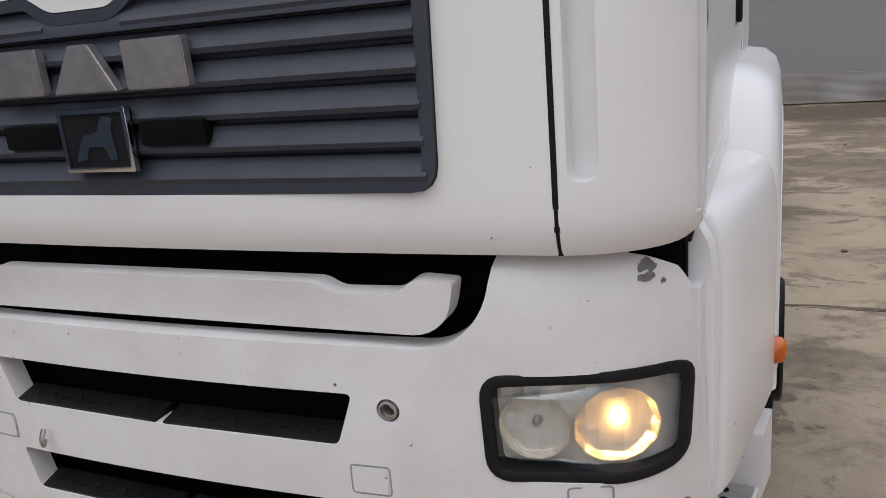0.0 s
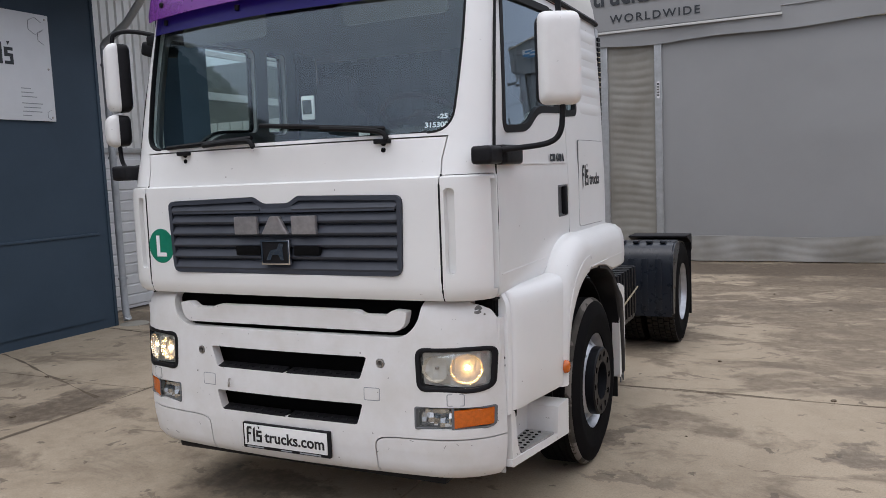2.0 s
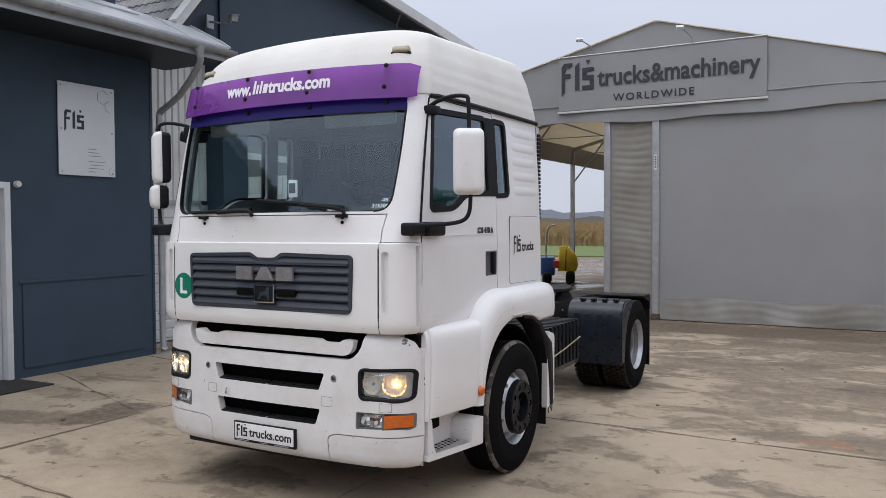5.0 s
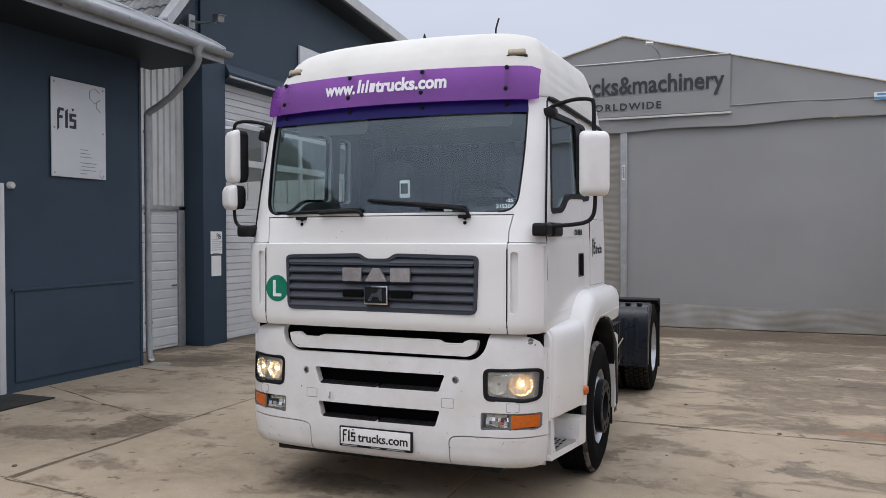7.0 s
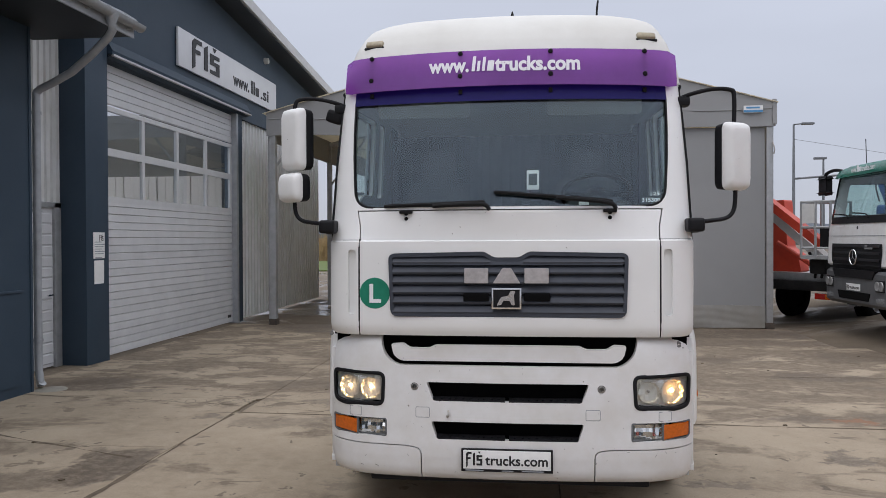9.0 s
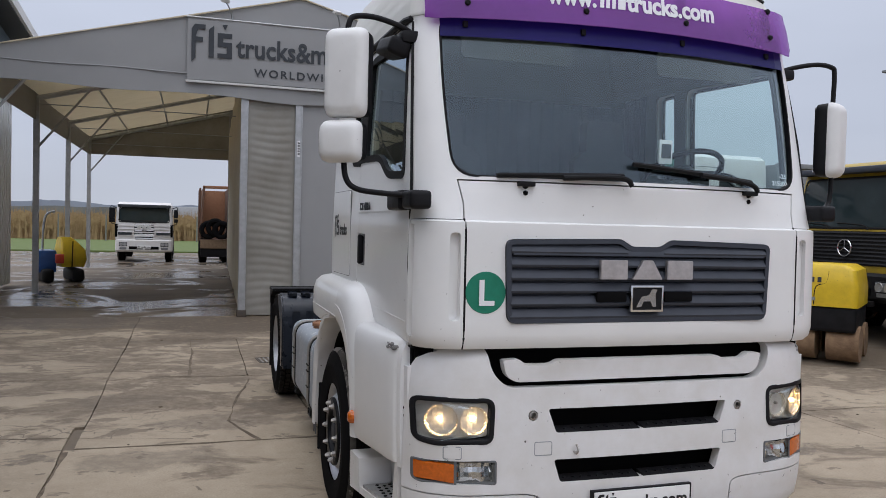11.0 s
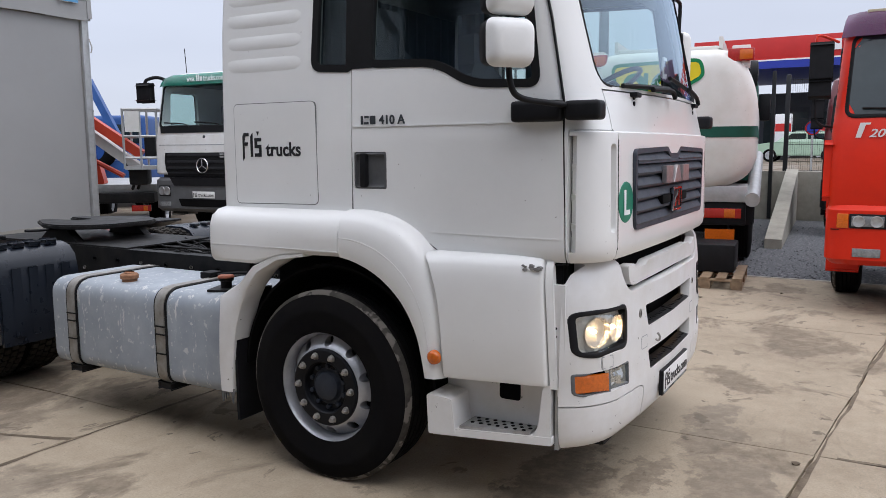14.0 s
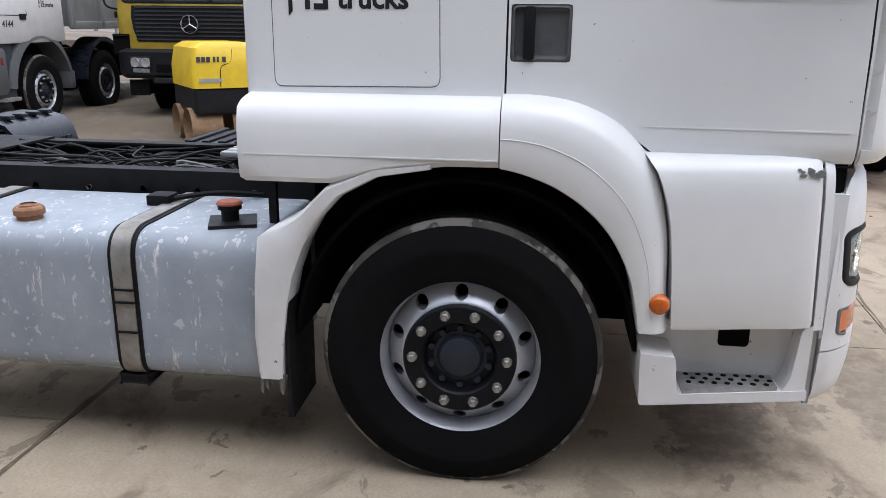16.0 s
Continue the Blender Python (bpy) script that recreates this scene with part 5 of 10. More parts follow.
BUMP = np.array([  # z, front y, bow, side x
    (0.345, 0.075, 0.06, 1.10), (0.365, 0.028, 0.06, 1.125), (0.40, 0.004, 0.06, 1.14), (0.50, -0.010, 0.06, 1.148), (0.58, -0.012, 0.06, 1.152), (0.80, -0.004, 0.06, 1.156),
    (0.95, 0.002, 0.06, 1.156), (1.05, 0.008, 0.06, 1.153), (1.12, 0.014, 0.06, 1.149), (1.18, 0.024, 0.06, 1.142), (1.205, 0.036, 0.06, 1.132), (1.222, 0.062, 0.06, 1.110), (1.228, 0.105, 0.05, 1.07)])


def bump_row(z): return [float(np.interp(z, BUMP[:, 0], BUMP[:, k])) for k in range(1, 4)] + [0.0]


def bump_half(z, d=0.0): return front_half(z, BUMP, bump_row, d, 0.34)


def bump_front(x, z):
    h = bump_half(z)
    return float(np.interp(abs(x), [p[0] for p in h], [p[1] for p in h]))


def patch(poly, surf, off=0.0, nx=14, nz=8):
    """A sheet over the convex polygon (x, z), laid on a curved front."""
    zs = [p[1] for p in poly]
    rows = []
    for j in range(nz + 1):
        z = min(max(min(zs) + (max(zs) - min(zs)) * j / nz, min(zs) + 1e-4), max(zs) - 1e-4)
        xs = []
        for a, b in zip(poly, poly[1:] + poly[:1]):
            if (a[1] - z) * (b[1] - z) <= 0 and a[1] != b[1]:
                xs.append(a[0] + (b[0] - a[0]) * (z - a[1]) / (b[1] - a[1]))
        x0, x1 = min(xs), max(xs)
        rows.append([(x0 + (x1 - x0) * i / nx, surf(x0 + (x1 - x0) * i / nx, z) - off, z) for i in range(nx + 1)])
    return loft(rows, closed=False, caps=False)


def strip(outer, inner, surf, off, back):
    """A raised frame between two outlines with the same number of points, laid on a curved front."""
    n = len(outer)
    def lay(poly, o): return [(x, surf(x, z) - o, z) for x, z in poly]
    rings = [lay(outer, -back), lay(outer, off * 0.6), lay([tuple((np.array(a) * 0.8 + np.array(b) * 0.2)) for a, b in zip(outer, inner)], off), lay([tuple((np.array(a) * 0.2 + np.array(b) * 0.8)) for a, b in zip(outer, inner)], off), lay(inner, off * 0.5), lay(inner, -back)]
    return loft(rings, closed=True, caps=False)


def wrap(me, surf, off):
    """Bend a flat mesh that looks towards -y onto a curved front."""
    for v in me.vertices: v.co.y += surf(v.co.x, v.co.z) - off
    return me


truck = thing("tractor_truck", "white cab-over tractor truck with violet sun visor and grey grille", "truck")

# cab shell, split into the panels that open
ZS = sorted(set([float(z) for z in CAB[:, 0]] + list(np.arange(1.35, 3.30, 0.07).round(3))))
outer = loft([cab_ring(z) for z in ZS])
inner = loft([cab_ring(z, 0.045) for z in ZS if 1.30 < z < 3.22])
WS = rounded([(-0.955, 2.025), (0.955, 2.025), (0.985, 2.40), (0.985, 2.805), (-0.985, 2.805), (-0.985, 2.40)], [0.11, 0.11, 0.2, 0.10, 0.10, 0.2], 6)
DW = rounded([(1.255, 2.165), (0.86, 2.15), (0.69, 2.045), (0.345, 2.03), (0.395, 2.45), (0.435, 2.705), (1.235, 2.735)], [0.05, 0.12, 0.12, 0.05, 0.2, 0.07, 0.06], 5)
QW = rounded([(1.605, 2.165), (1.375, 2.15), (1.365, 2.735), (1.58, 2.735)], [0.05, 0.02, 0.02, 0.05], 5)
DOOR = [(0.205, 1.225), (0.212, 1.60), (0.222, 1.95), (0.285, 2.30), (0.345, 2.55), (0.405, 2.775), (0.43, 2.785), (1.345, 2.785), (1.36, 2.76), (1.362, 1.44), (1.24, 1.437), (1.13, 1.415), (1.02, 1.365), (0.91, 1.29), (0.82, 1.225)]
shell = carve(outer, [inner, prism(WS, "y", -0.5, 0.47), prism(DW, "x", -1.5, 1.5), prism(QW, "x", -1.5, 1.5)])
HOOD = [(-0.914, 1.20), (0.914, 1.20), (0.914, 1.9), (0.935, 2.006), (-0.935, 2.006), (-0.914, 1.9)]
CORN = [(0.914, 1.20), (1.30, 1.20), (1.30, 1.826), (0.914, 1.826)]


def side_prism(poly, s, x0=0.55): return prism(poly, "x", s * x0, s * 1.45)


G = 0.0035
hood_me = carve(shell, [prism(inset(HOOD, G), "y", -0.3, 0.19)], "INTERSECT")
body_cuts = [prism(inset(HOOD, -G), "y", -0.3, 0.196), box(-2, 2, -1, 3, 2.80, 4)]
for s in (-1, 1):
    c = [(s * x, z) for x, z in CORN]
    body_cuts += [prism(c, "y", -0.3, 0.199), side_prism(inset(DOOR, -G), s)]
body = part("cab_body", carve(shell, body_cuts), "white", truck)
roof_me = carve(shell, [box(-2, 2, -1, 3, 2.803, 4)], "INTERSECT")
part("roof", roof_me, "roof_white", truck, "tall cream-white moulded cab roof")

GR = rounded([(-0.715, 1.352), (0.715, 1.352), (0.728, 1.74), (0.135, 1.752), (0.075, 1.716), (-0.075, 1.716), (-0.135, 1.752), (-0.728, 1.74)], [0.05, 0.05, 0.04, 0.02, 0.02, 0.02, 0.02, 0.04], 4)
hood_me = carve(hood_me, [prism(GR, "y", -0.2, 0.075)])
hood = part("front_panel", hood_me, "white", truck, "white front service flap")
# black strips laid on the skin paint the shade in the flap's side gaps
for s in (-1, 1):
    part("panel_gap", patch([(s * 0.909, 1.235), (s * 0.919, 1.235), (s * 0.919, 1.83), (s * 0.909, 1.83)], cab_front, 0.0008, 2, 12), "gasket", hood)
for s in (-1, 1):
    c = [(s * x, z) for x, z in inset(CORN, G)]
    me = carve(shell, [prism(c, "y", -0.3, 0.192)], "INTERSECT")
    slot = box(0.935, 0.985, -0.2, 0.30, 1.365, 1.765, 0.022, 3)
    if s < 0: slot = mirrored(slot)
    chan = prism([(1.30, 0.156), (1.128, 0.158), (1.100, 0.176), (1.090, 0.192), (1.090, 0.30), (1.30, 0.30)], "z", 1.285, 1.800)
    me = carve(me, [slot, chan if s > 0 else mirrored(chan)])
    cp = part("corner_deflector", me, "white", truck, "white corner air deflector with a tall slot")
    bk = box(0.93, 0.99, 0.078, 0.130, 1.36, 1.77)
    part("slot_back", bk if s > 0 else mirrored(bk), "white", cp)
    for zz in (1.400, 1.530, 1.665):
        fin = loft([[(1.085, 0.160, z), (1.085 + d, 0.160, z), (1.085 + 0.4 * d, 0.193, z), (1.085, 0.193, z)] for z, d in ((zz - 0.022, 0.012), (zz, 0.036), (zz + 0.012, 0.040), (zz + 0.014, 0.010))])
        part("fin", fin if s > 0 else mirrored(fin), "white", cp)
    dm = carve(shell, [side_prism(inset(DOOR, G), s)], "INTERSECT")
    grip = [box(1.10 * s if s > 0 else -1.3, 1.3 if s > 0 else -1.10, 1.15, 1.350, 1.55, 1.735, 0.012)]
    dm = carve(dm, grip)
    door = part("door", dm, "white", truck, "white cab door with a kinked window sill")
    o_, i_ = inset(DOOR, -0.0035), inset(DOOR, 0.0035)
    part("door_gap", loft([[(s * (cab_side(z) + e), y, z) for y, z in pl] for pl, e in ((o_, -0.012), (o_, 0.0006), (i_, 0.0006), (i_, -0.012))], True, False), "gasket", door)
    hb = carve(box(1.070, 1.1395, 1.144, 1.354, 1.544, 1.741, 0.03, 4), [box(1.119, 1.3, 1.160, 1.338, 1.560, 1.725, 0.015, 3)])
    if s < 0: hb.transform(Matrix.Diagonal((-1, 1, 1, 1))); hb.flip_normals()
    part("handle_cup", hb, "handle_grey", door, "dark grip recess")
    hh = box(1.112, 1.150, 1.270, 1.308, 1.555, 1.730, 0.012)
    part("handle", hh if s > 0 else mirrored(hh), "black_plastic", door)
    def lay(poly, o): return [(s * (cab_side(z) + o), y, z) for y, z in poly]
    for poly, nm, owner in ((DW, "door_window", door), (QW, "quarter_window", body)):
        o2 = inset(poly, -0.016); i2 = inset(poly, 0.022)
        part(nm + "_seal", loft([lay(o2, -0.02), lay(o2, 0.004), lay(i2, 0.004), lay(i2, -0.02)], True, False), "gasket", owner)
        g = bmesh.new()
        f = g.faces.new([g.verts.new(p) for p in lay(inset(poly, -0.008), -0.012)])
        ob = part(nm, g, "glass_dark", owner, "dark tinted side glass", sharp=0)
        ob.visible_shadow = False
    # black pillar between the two side windows
    part("window_pillar", loft([[(s * (cab_side(z) - 0.02), 1.236, z), (s * (cab_side(z) + 0.0045), 1.236, z), (s * (cab_side(z) + 0.0045), 1.392, z), (s * (cab_side(z) - 0.02), 1.392, z)] for z in (2.150, 2.30, 2.45, 2.60, 2.742)]), "gasket", door, "black strip between the side windows")
    # pressed lines in the door skin
    for z, y0, y1, hgt in ((1.752, 0.235, 0.70, 0.010), (1.345, 0.235, 0.90, 0.012)):
        cr = prism([(y0, z), (y1, z + 0.002), (y1, z), (y0, z - 0.007)], "x", s * 1.131, s * 1.1380)
        part("pressed_crease", cr, "white", door)
    part("belt_line", box(s * 1.129, s * 1.1375, 0.235, 1.355, 1.860, 1.866), "white", door)
    # rear side: hatch, louvre ribs, drip rail
    hp = rounded([(1.585, 1.462), (2.165, 1.455), (2.165, 2.0), (1.592, 2.0)], 0.03, 4)
    part("hatch_gap", prism(inset(hp, -0.0022), "x", s * 1.12, s * 1.1372), "seam_grey", body)
    hat = part("locker_hatch", prism(inset(hp, 0.0012), "x", s * 1.12, s * 1.1400, 0.0015), "white", body, "flush white locker hatch")
    for k in range(5):
        z = 2.20 + 0.118 * k
        a = cab_side(z) - 0.004
        rings = []
        for t in np.linspace(0, 1, 9):
            y = 1.66 + 0.58 * t
            e = min(1, math.sin(math.pi * min(max(t, 0.02), 0.98)) * 2.2)
            rings.append([(s * (a + 0.009 * e * math.sin(math.pi * i / 8)), y, z - 0.050 + 0.1 * i / 8) for i in range(9)] + [(s * (a - 0.02), y, z + 0.05), (s * (a - 0.02), y, z - 0.05)])
        part("pressed_rib", loft(rings), "white", body)
    part("drip_rail", tube([(s * 1.062, 0.425, 2.785), (s * 1.098, 0.50, 2.800), (s * 1.100, 1.2, 2.806), (s * 1.098, 2.12, 2.806), (s * 1.092, 2.265, 2.804)], 0.017, 8, 3), "black_plastic", truck, "black roof drip rail")
    # lettering on the side
    my = 1.30 if s < 0 else 1.02
    part("badge_number", word("410 A", 0.062, side(s, 1.137, my - s * 0.0 + (-0.11 if s < 0 else 0.11), 1.872), 0.002, 0.0012), "darkprint", door, "grey model number", sharp=0)
    part("badge_prefix", bars([(0, 0, 0.014, 0.042), (0.018, 0, 0.03, 0.012), (0.022, 0.03, 0.028, 0.012), (0.055, 0, 0.034, 0.042)], side(s, 1.137, my, 1.872), 0.002), "darkprint", door, sharp=0)
    ly = 2.105 if s < 0 else 1.66
    part("dealer_mark", logo_blocks(0.160, side(s, 1.141, ly, 1.690) @ Matrix.Diagonal((0.86, 1, 1, 1)), 0.0015), "ink", hat, sharp=0)
    part("dealer_word", word("trucks", 0.102, side(s, 1.141, ly + (-0.170 if s < 0 else 0.170), 1.718), 0.001, 0.0026, width=0.245), "ink", hat, sharp=0)
part("air_intake_strip", merge(*[box(1.085, 1.105, 2.275 + 0.020 * (k % 3), 2.289 + 0.020 * (k % 3), 1.98 + 0.034 * (k // 3), 2.004 + 0.034 * (k // 3)) for k in range(66)]), "black_plastic", truck, "perforated intake grid on the cab's rear corner")
part("intake_panel", box(1.06, 1.092, 2.26, 2.33, 1.45, 2.78, 0.012), "steel_post", truck)

# windscreen, its seal and sun strip
glass = part("windscreen", patch(inset(WS, -0.004), cab_front, -0.014, 30, 12), "glass", truck, "green-tinted windscreen", sharp=0)
glass.visible_shadow = False
part("windscreen_seal", strip(inset(WS, -0.004), inset(WS, 0.007), cab_front, 0.002, 0.03), "gasket", truck)
ss = part("sun_strip", patch([(-0.985, 2.690), (0.985, 2.690), (0.985, 2.86), (-0.985, 2.86)], cab_front, 0.006, 30, 4), "band_tint", truck, "dark blue film along the top of the windscreen", sharp=0)
def visor_y(x, z): return cab_front(x, 2.80 + (z - 2.80) * 0.75) - 0.055


def visor_rows():
    rows = []
    for j in range(7):
        row = []
        for i in range(43):
            x = -1.055 + 2.11 * i / 42
            e = max(0.0, abs(x) - 1.0) / 0.055
            lo, hi = 2.778 - 0.010 * x * x + 0.012 * e ** 3, 3.008 - 0.010 * x * x - 0.016 * e ** 3
            z = lo + (hi - lo) * j / 6
            row.append((x, visor_y(x, z), z))
        rows.append(row)
    return rows


vis = loft(visor_rows(), False, False)
bmesh.ops.solidify(vis, geom=vis.faces[:], thickness=0.005)
visor = part("sun_visor", vis, "visor", truck, "violet acrylic sun visor with white lettering")
part("visor_prefix", wrap(word("www.", 0.125, face_y(-0.485, 0, 2.872), 0.001, 0.0045, width=0.255), visor_y, 0.003), "white_print", visor, sharp=0)
part("visor_mark", wrap(finish(merge(*[prism([(a, 2.872), (a + w, 2.872), (a + w + 0.1 * h, 2.872 + h), (a + 0.1 * h, 2.872 + h)], "y", -0.002, 0) for a, w, h in ((-0.218, 0.020, 0.096), (-0.186, 0.018, 0.066), (-0.154, 0.018, 0.090), (-0.122, 0.040, 0.066))]), "m", "white_print"), visor_y, 0.003), "white_print", visor, sharp=0)
part("visor_word", wrap(word("trucks.com", 0.125, face_y(-0.070, 0, 2.872), 0.001, 0.0045, width=0.525), visor_y, 0.003), "white_print", visor, sharp=0)
for x in (-0.87, -0.29, 0.27, 0.85):
    br = prism([(x - 0.014, 2.83), (x + 0.014, 2.83), (x + 0.012, 3.0), (x - 0.012, 3.0)], "y", 0.004, 0.05)
    for v in br.verts: v.co.y += visor_y(v.co.x, v.co.z)
    b = part("visor_bracket", br, "black_plastic", visor)
    for z in (2.845, 2.990):
        part("bolt", lathe([(0, -0.012), (0.010, -0.012), (0.015, -0.006), (0.015, 0.006)], (x, visor_y(x, z), z), "y", 12), "gasket", b)
    part("visor_clip", box(x - 0.012, x + 0.012, cab_front(x, 2.75) - 0.02, cab_front(x, 2.75) + 0.002, 2.735, 2.765, 0.004), "gasket", visor)

# chalk figures on the glass
part("chalk_number", wrap(word("315300", 0.034, face_y(0.815, 0, 2.050), 0.0005, 0.001, width=0.112), cab_front, -0.016), "white_print", glass, "hand-chalked number", sharp=0)
part("chalk_mark", wrap(word("-25", 0.030, face_y(0.875, 0, 2.090), 0.0005, 0.001, width=0.05), cab_front, -0.016), "white_print", glass, sharp=0)
# interior
lin = carve(loft([cab_ring(z, 0.047) for z in ZS if 1.31 < z < 3.215]), [loft([cab_ring(z, 0.06) for z in ZS if 1.33 < z < 3.20]), prism(WS, "y", -0.5, 0.50), prism(DW, "x", -1.5, 1.5), prism(QW, "x", -1.5, 1.5)])
part("cab_lining", lin, "headliner", truck)
part("bulkhead_curtain", loft([[(-1.0 + 0.0333 * i, 1.93 + 0.012 * math.sin(i * 1.9), z) for i in range(61)] for z in (1.55, 2.1, 2.7)], False, False), "curtain", truck, "blue-grey bunk curtain")
for s in (-1, 1):
    part("side_curtain", loft([[(s * 0.99 + 0.012 * math.sin(i * 2.1), 1.63 + 0.025 * i, z) for i in range(12)] for z in (1.6, 2.2, 2.75)], False, False), "curtain", truck)
dash = part("dashboard", loft([[(x, y0, 1.35), (x, y0 - 0.02, 1.86), (x, y0 + 0.12, 1.955), (x, y0 + 0.36, 1.985), (x, y0 + 0.46, 1.90), (x, y0 + 0.42, 1.35)] for x, y0 in ((-1.03, 0.26), (-0.5, 0.16), (0, 0.13), (0.2, 0.14), (0.25, 0.14), (0.8, 0.2), (1.03, 0.26))]), "dash", truck, "grey moulded dashboard")
part("instrument_hood", prism(rounded([(0.33, 1.97), (0.83, 1.97), (0.78, 2.075), (0.38, 2.075)], 0.05, 5), "y", 0.40, 0.60, 0.01), "dash", dash)
part("steering_wheel", turned(merge(lathe([(0.225 + 0.016 * math.cos(a), 0.016 * math.sin(a)) for a in np.linspace(0, 2 * math.pi, 9)], (0, 0, 0), "z", 40), box(-0.21, 0.21, -0.02, 0.02, -0.012, 0.012, 0.006), lathe([(0, 0.02), (0.06, 0.02), (0.075, -0.02), (0, -0.02)], (0, 0, 0), "z", 20)), pose(0.58, 0.585, 2.125, -30, 0, 0)), "black_plastic", truck, "black steering wheel")
for x in (-0.58, 0.58):
    st = part("seat_cushion", box(x - 0.25, x + 0.25, 0.92, 1.42, 1.66, 1.82, 0.05, 3), "seat", truck, "dark cloth driver's seat")
    part("backrest", loft([[(x - w, y, z), (x + w, y, z), (x + w * 0.9, y + 0.13, z), (x - w * 0.9, y + 0.13, z)] for w, y, z in ((0.24, 1.36, 1.72), (0.26, 1.40, 2.0), (0.24, 1.45, 2.25), (0.14, 1.48, 2.32), (0.13, 1.49, 2.50), (0.10, 1.50, 2.53))]), "seat", st)
ph_ = part("phone_holder", box(0.122, 0.198, 0.115, 0.130, 2.13, 2.25, 0.008), "paper", dash)
part("phone_screen", box(0.134, 0.186, 0.110, 0.116, 2.158, 2.228), "dash", ph_)
part("note_card", box(0.44, 0.50, 0.14, 0.145, 2.03, 2.065), "paper", dash)
for x in (-0.55, 0.55):
    part("inner_sun_blind", prism(rounded([(x - 0.3, 2.62), (x + 0.3, 2.62), (x + 0.3, 2.76), (x - 0.3, 2.76)], 0.03, 4), "y", 0.36, 0.375), "headliner", truck)

# grille
grille = part("grille", carve(prism(inset(GR, 0.002), "y", 0.012, 0.055), [prism(inset(GR, 0.024), "y", -0.1, 0.042)]), "grille", hood, "slate-grey plastic grille with six louvres")
for k in range(6):
    z0 = 1.368 + 0.0605 * k
    x1 = 0.700
    prof = [(0.046, z0), (0.012, z0 + 0.006), (0.008, z0 + 0.016), (0.030, z0 + 0.052), (0.046, z0 + 0.056)]
    if k < 5:
        part("louvre", prism(prof, "x", -x1, x1), "grille", grille)
    else:
        for a, b in ((-x1, -0.10), (0.10, x1)):
            part("louvre", prism(prof, "x", a, b), "grille", grille)
part("louvre", prism([(0.046, 1.735), (0.014, 1.70), (0.010, 1.67), (0.046, 1.668)], "x", -0.69, 0.69), "grille", grille)
# black blocks stand in for the shaded depth of the slots
for a, b in ((-0.262, -0.105), (0.105, 0.262)):
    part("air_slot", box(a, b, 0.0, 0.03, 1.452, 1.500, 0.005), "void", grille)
for x0, sh in ((-0.255, [(0, 0), (0.145, 0), (0.145, 0.092), (0, 0.092)]),
               (-0.082, [(0, 0), (0.165, 0), (0.110, 0.092), (0.058, 0.092)]),
               (0.108, [(0, 0), (0.145, 0), (0.145, 0.092), (0, 0.092)])):
    part("chrome_emblem_block", prism([(x0 + a, 1.560 + b) for a, b in sh], "y", -0.012, 0.012, 0.003), "emblem", grille, "chrome emblem block")
bd = part("badge_plate", box(-0.086, 0.086, -0.006, 0.012, 1.408, 1.528, 0.004), "black_plastic", grille, "black badge plate with chrome frame and plain figure")
part("badge_frame", carve(box(-0.09, 0.09, -0.012, 0.002, 1.404, 1.532, 0.003), [box(-0.079, 0.079, -0.1, 0.1, 1.415, 1.521)]), "chrome", bd)
part("badge_figure", prism(rounded([(-0.06, 1.425), (-0.03, 1.43), (-0.02, 1.455), (0.02, 1.455), (0.03, 1.428), (0.05, 1.428), (0.045, 1.49), (0.055, 1.512), (0.025, 1.515), (0.01, 1.485), (-0.03, 1.478), (-0.045, 1.455)], 0.006, 2), "y", -0.011, -0.004), "chrome", bd)
sg = part("round_sticker", wrap(finish(lathe([(0, -0.003), (0.094, -0.003), (0.096, 0)], (-0.815, 0, 1.495), "y", 40), "m", "green_sign"), cab_front, 0.0), "green_sign", hood, "green round sticker with a white capital letter")
part("sticker_letter", wrap(word("L", 0.16, face_y(-0.855, 0, 1.440), 0.001, 0.004), cab_front, 0.0055), "white_print", sg, sharp=0)

# wipers
for x, pts, tip in ((0.62, [(0.655, 2.005), (0.60, 2.045), (0.30, 2.075)], (-0.075, 2.10)), (-0.62, [(-0.10, 2.005), (-0.16, 2.04), (-0.45, 2.03)], (-0.76, 2.02))):
    w = part("wiper_arm", tube([(a, cab_front(a, b) - 0.035, b) for a, b in pts], 0.013, 8), "gasket", truck, "black windscreen wiper")
    bl = [(pts[1][0] + (tip[0] - pts[1][0]) * t, pts[1][1] + 0.012 + (tip[1] - pts[1][1]) * t) for t in np.linspace(-0.05, 1, 8)]
    part("wiper_blade", tube([(a, cab_front(a, b) - 0.016, b) for a, b in bl], 0.012, 6, 2), "gasket", w)
    part("wiper_spindle", lathe([(0, -0.02), (0.013, -0.02), (0.018, -0.005), (0.018, 0.02)], (x, 0.078, 1.988), "y", 14), "gasket", w)
    part("washer_plate", box(x - 0.04, x + 0.04, 0.035, 0.075, 1.985, 2.008, 0.006), "gasket", w)
    part("flap_latch", lathe([(0, -0.004), (0.012, -0.004), (0.014, 0.02)], (x, cab_front(x, 1.955), 1.955), "y", 10), "void", hood)

# roof fittings
for s in (-1, 1):
    rl = part("roof_marker_lamp", turned(box(-0.062, 0.062, -0.03, 0.05, -0.024, 0.024, 0.018, 3), pose(s * 0.875, cab_front(0.875, 3.112) + 0.012, 3.112, -25, 0, s * 14)), "cream_lens", truck, "clouded roof marker lamp")
    part("lamp_foot", turned(box(-0.072, 0.072, -0.02, 0.06, -0.034, -0.018, 0.006), pose(s * 0.875, cab_front(0.875, 3.112) + 0.017, 3.110, -25, 0, s * 14)), "black_plastic", rl)
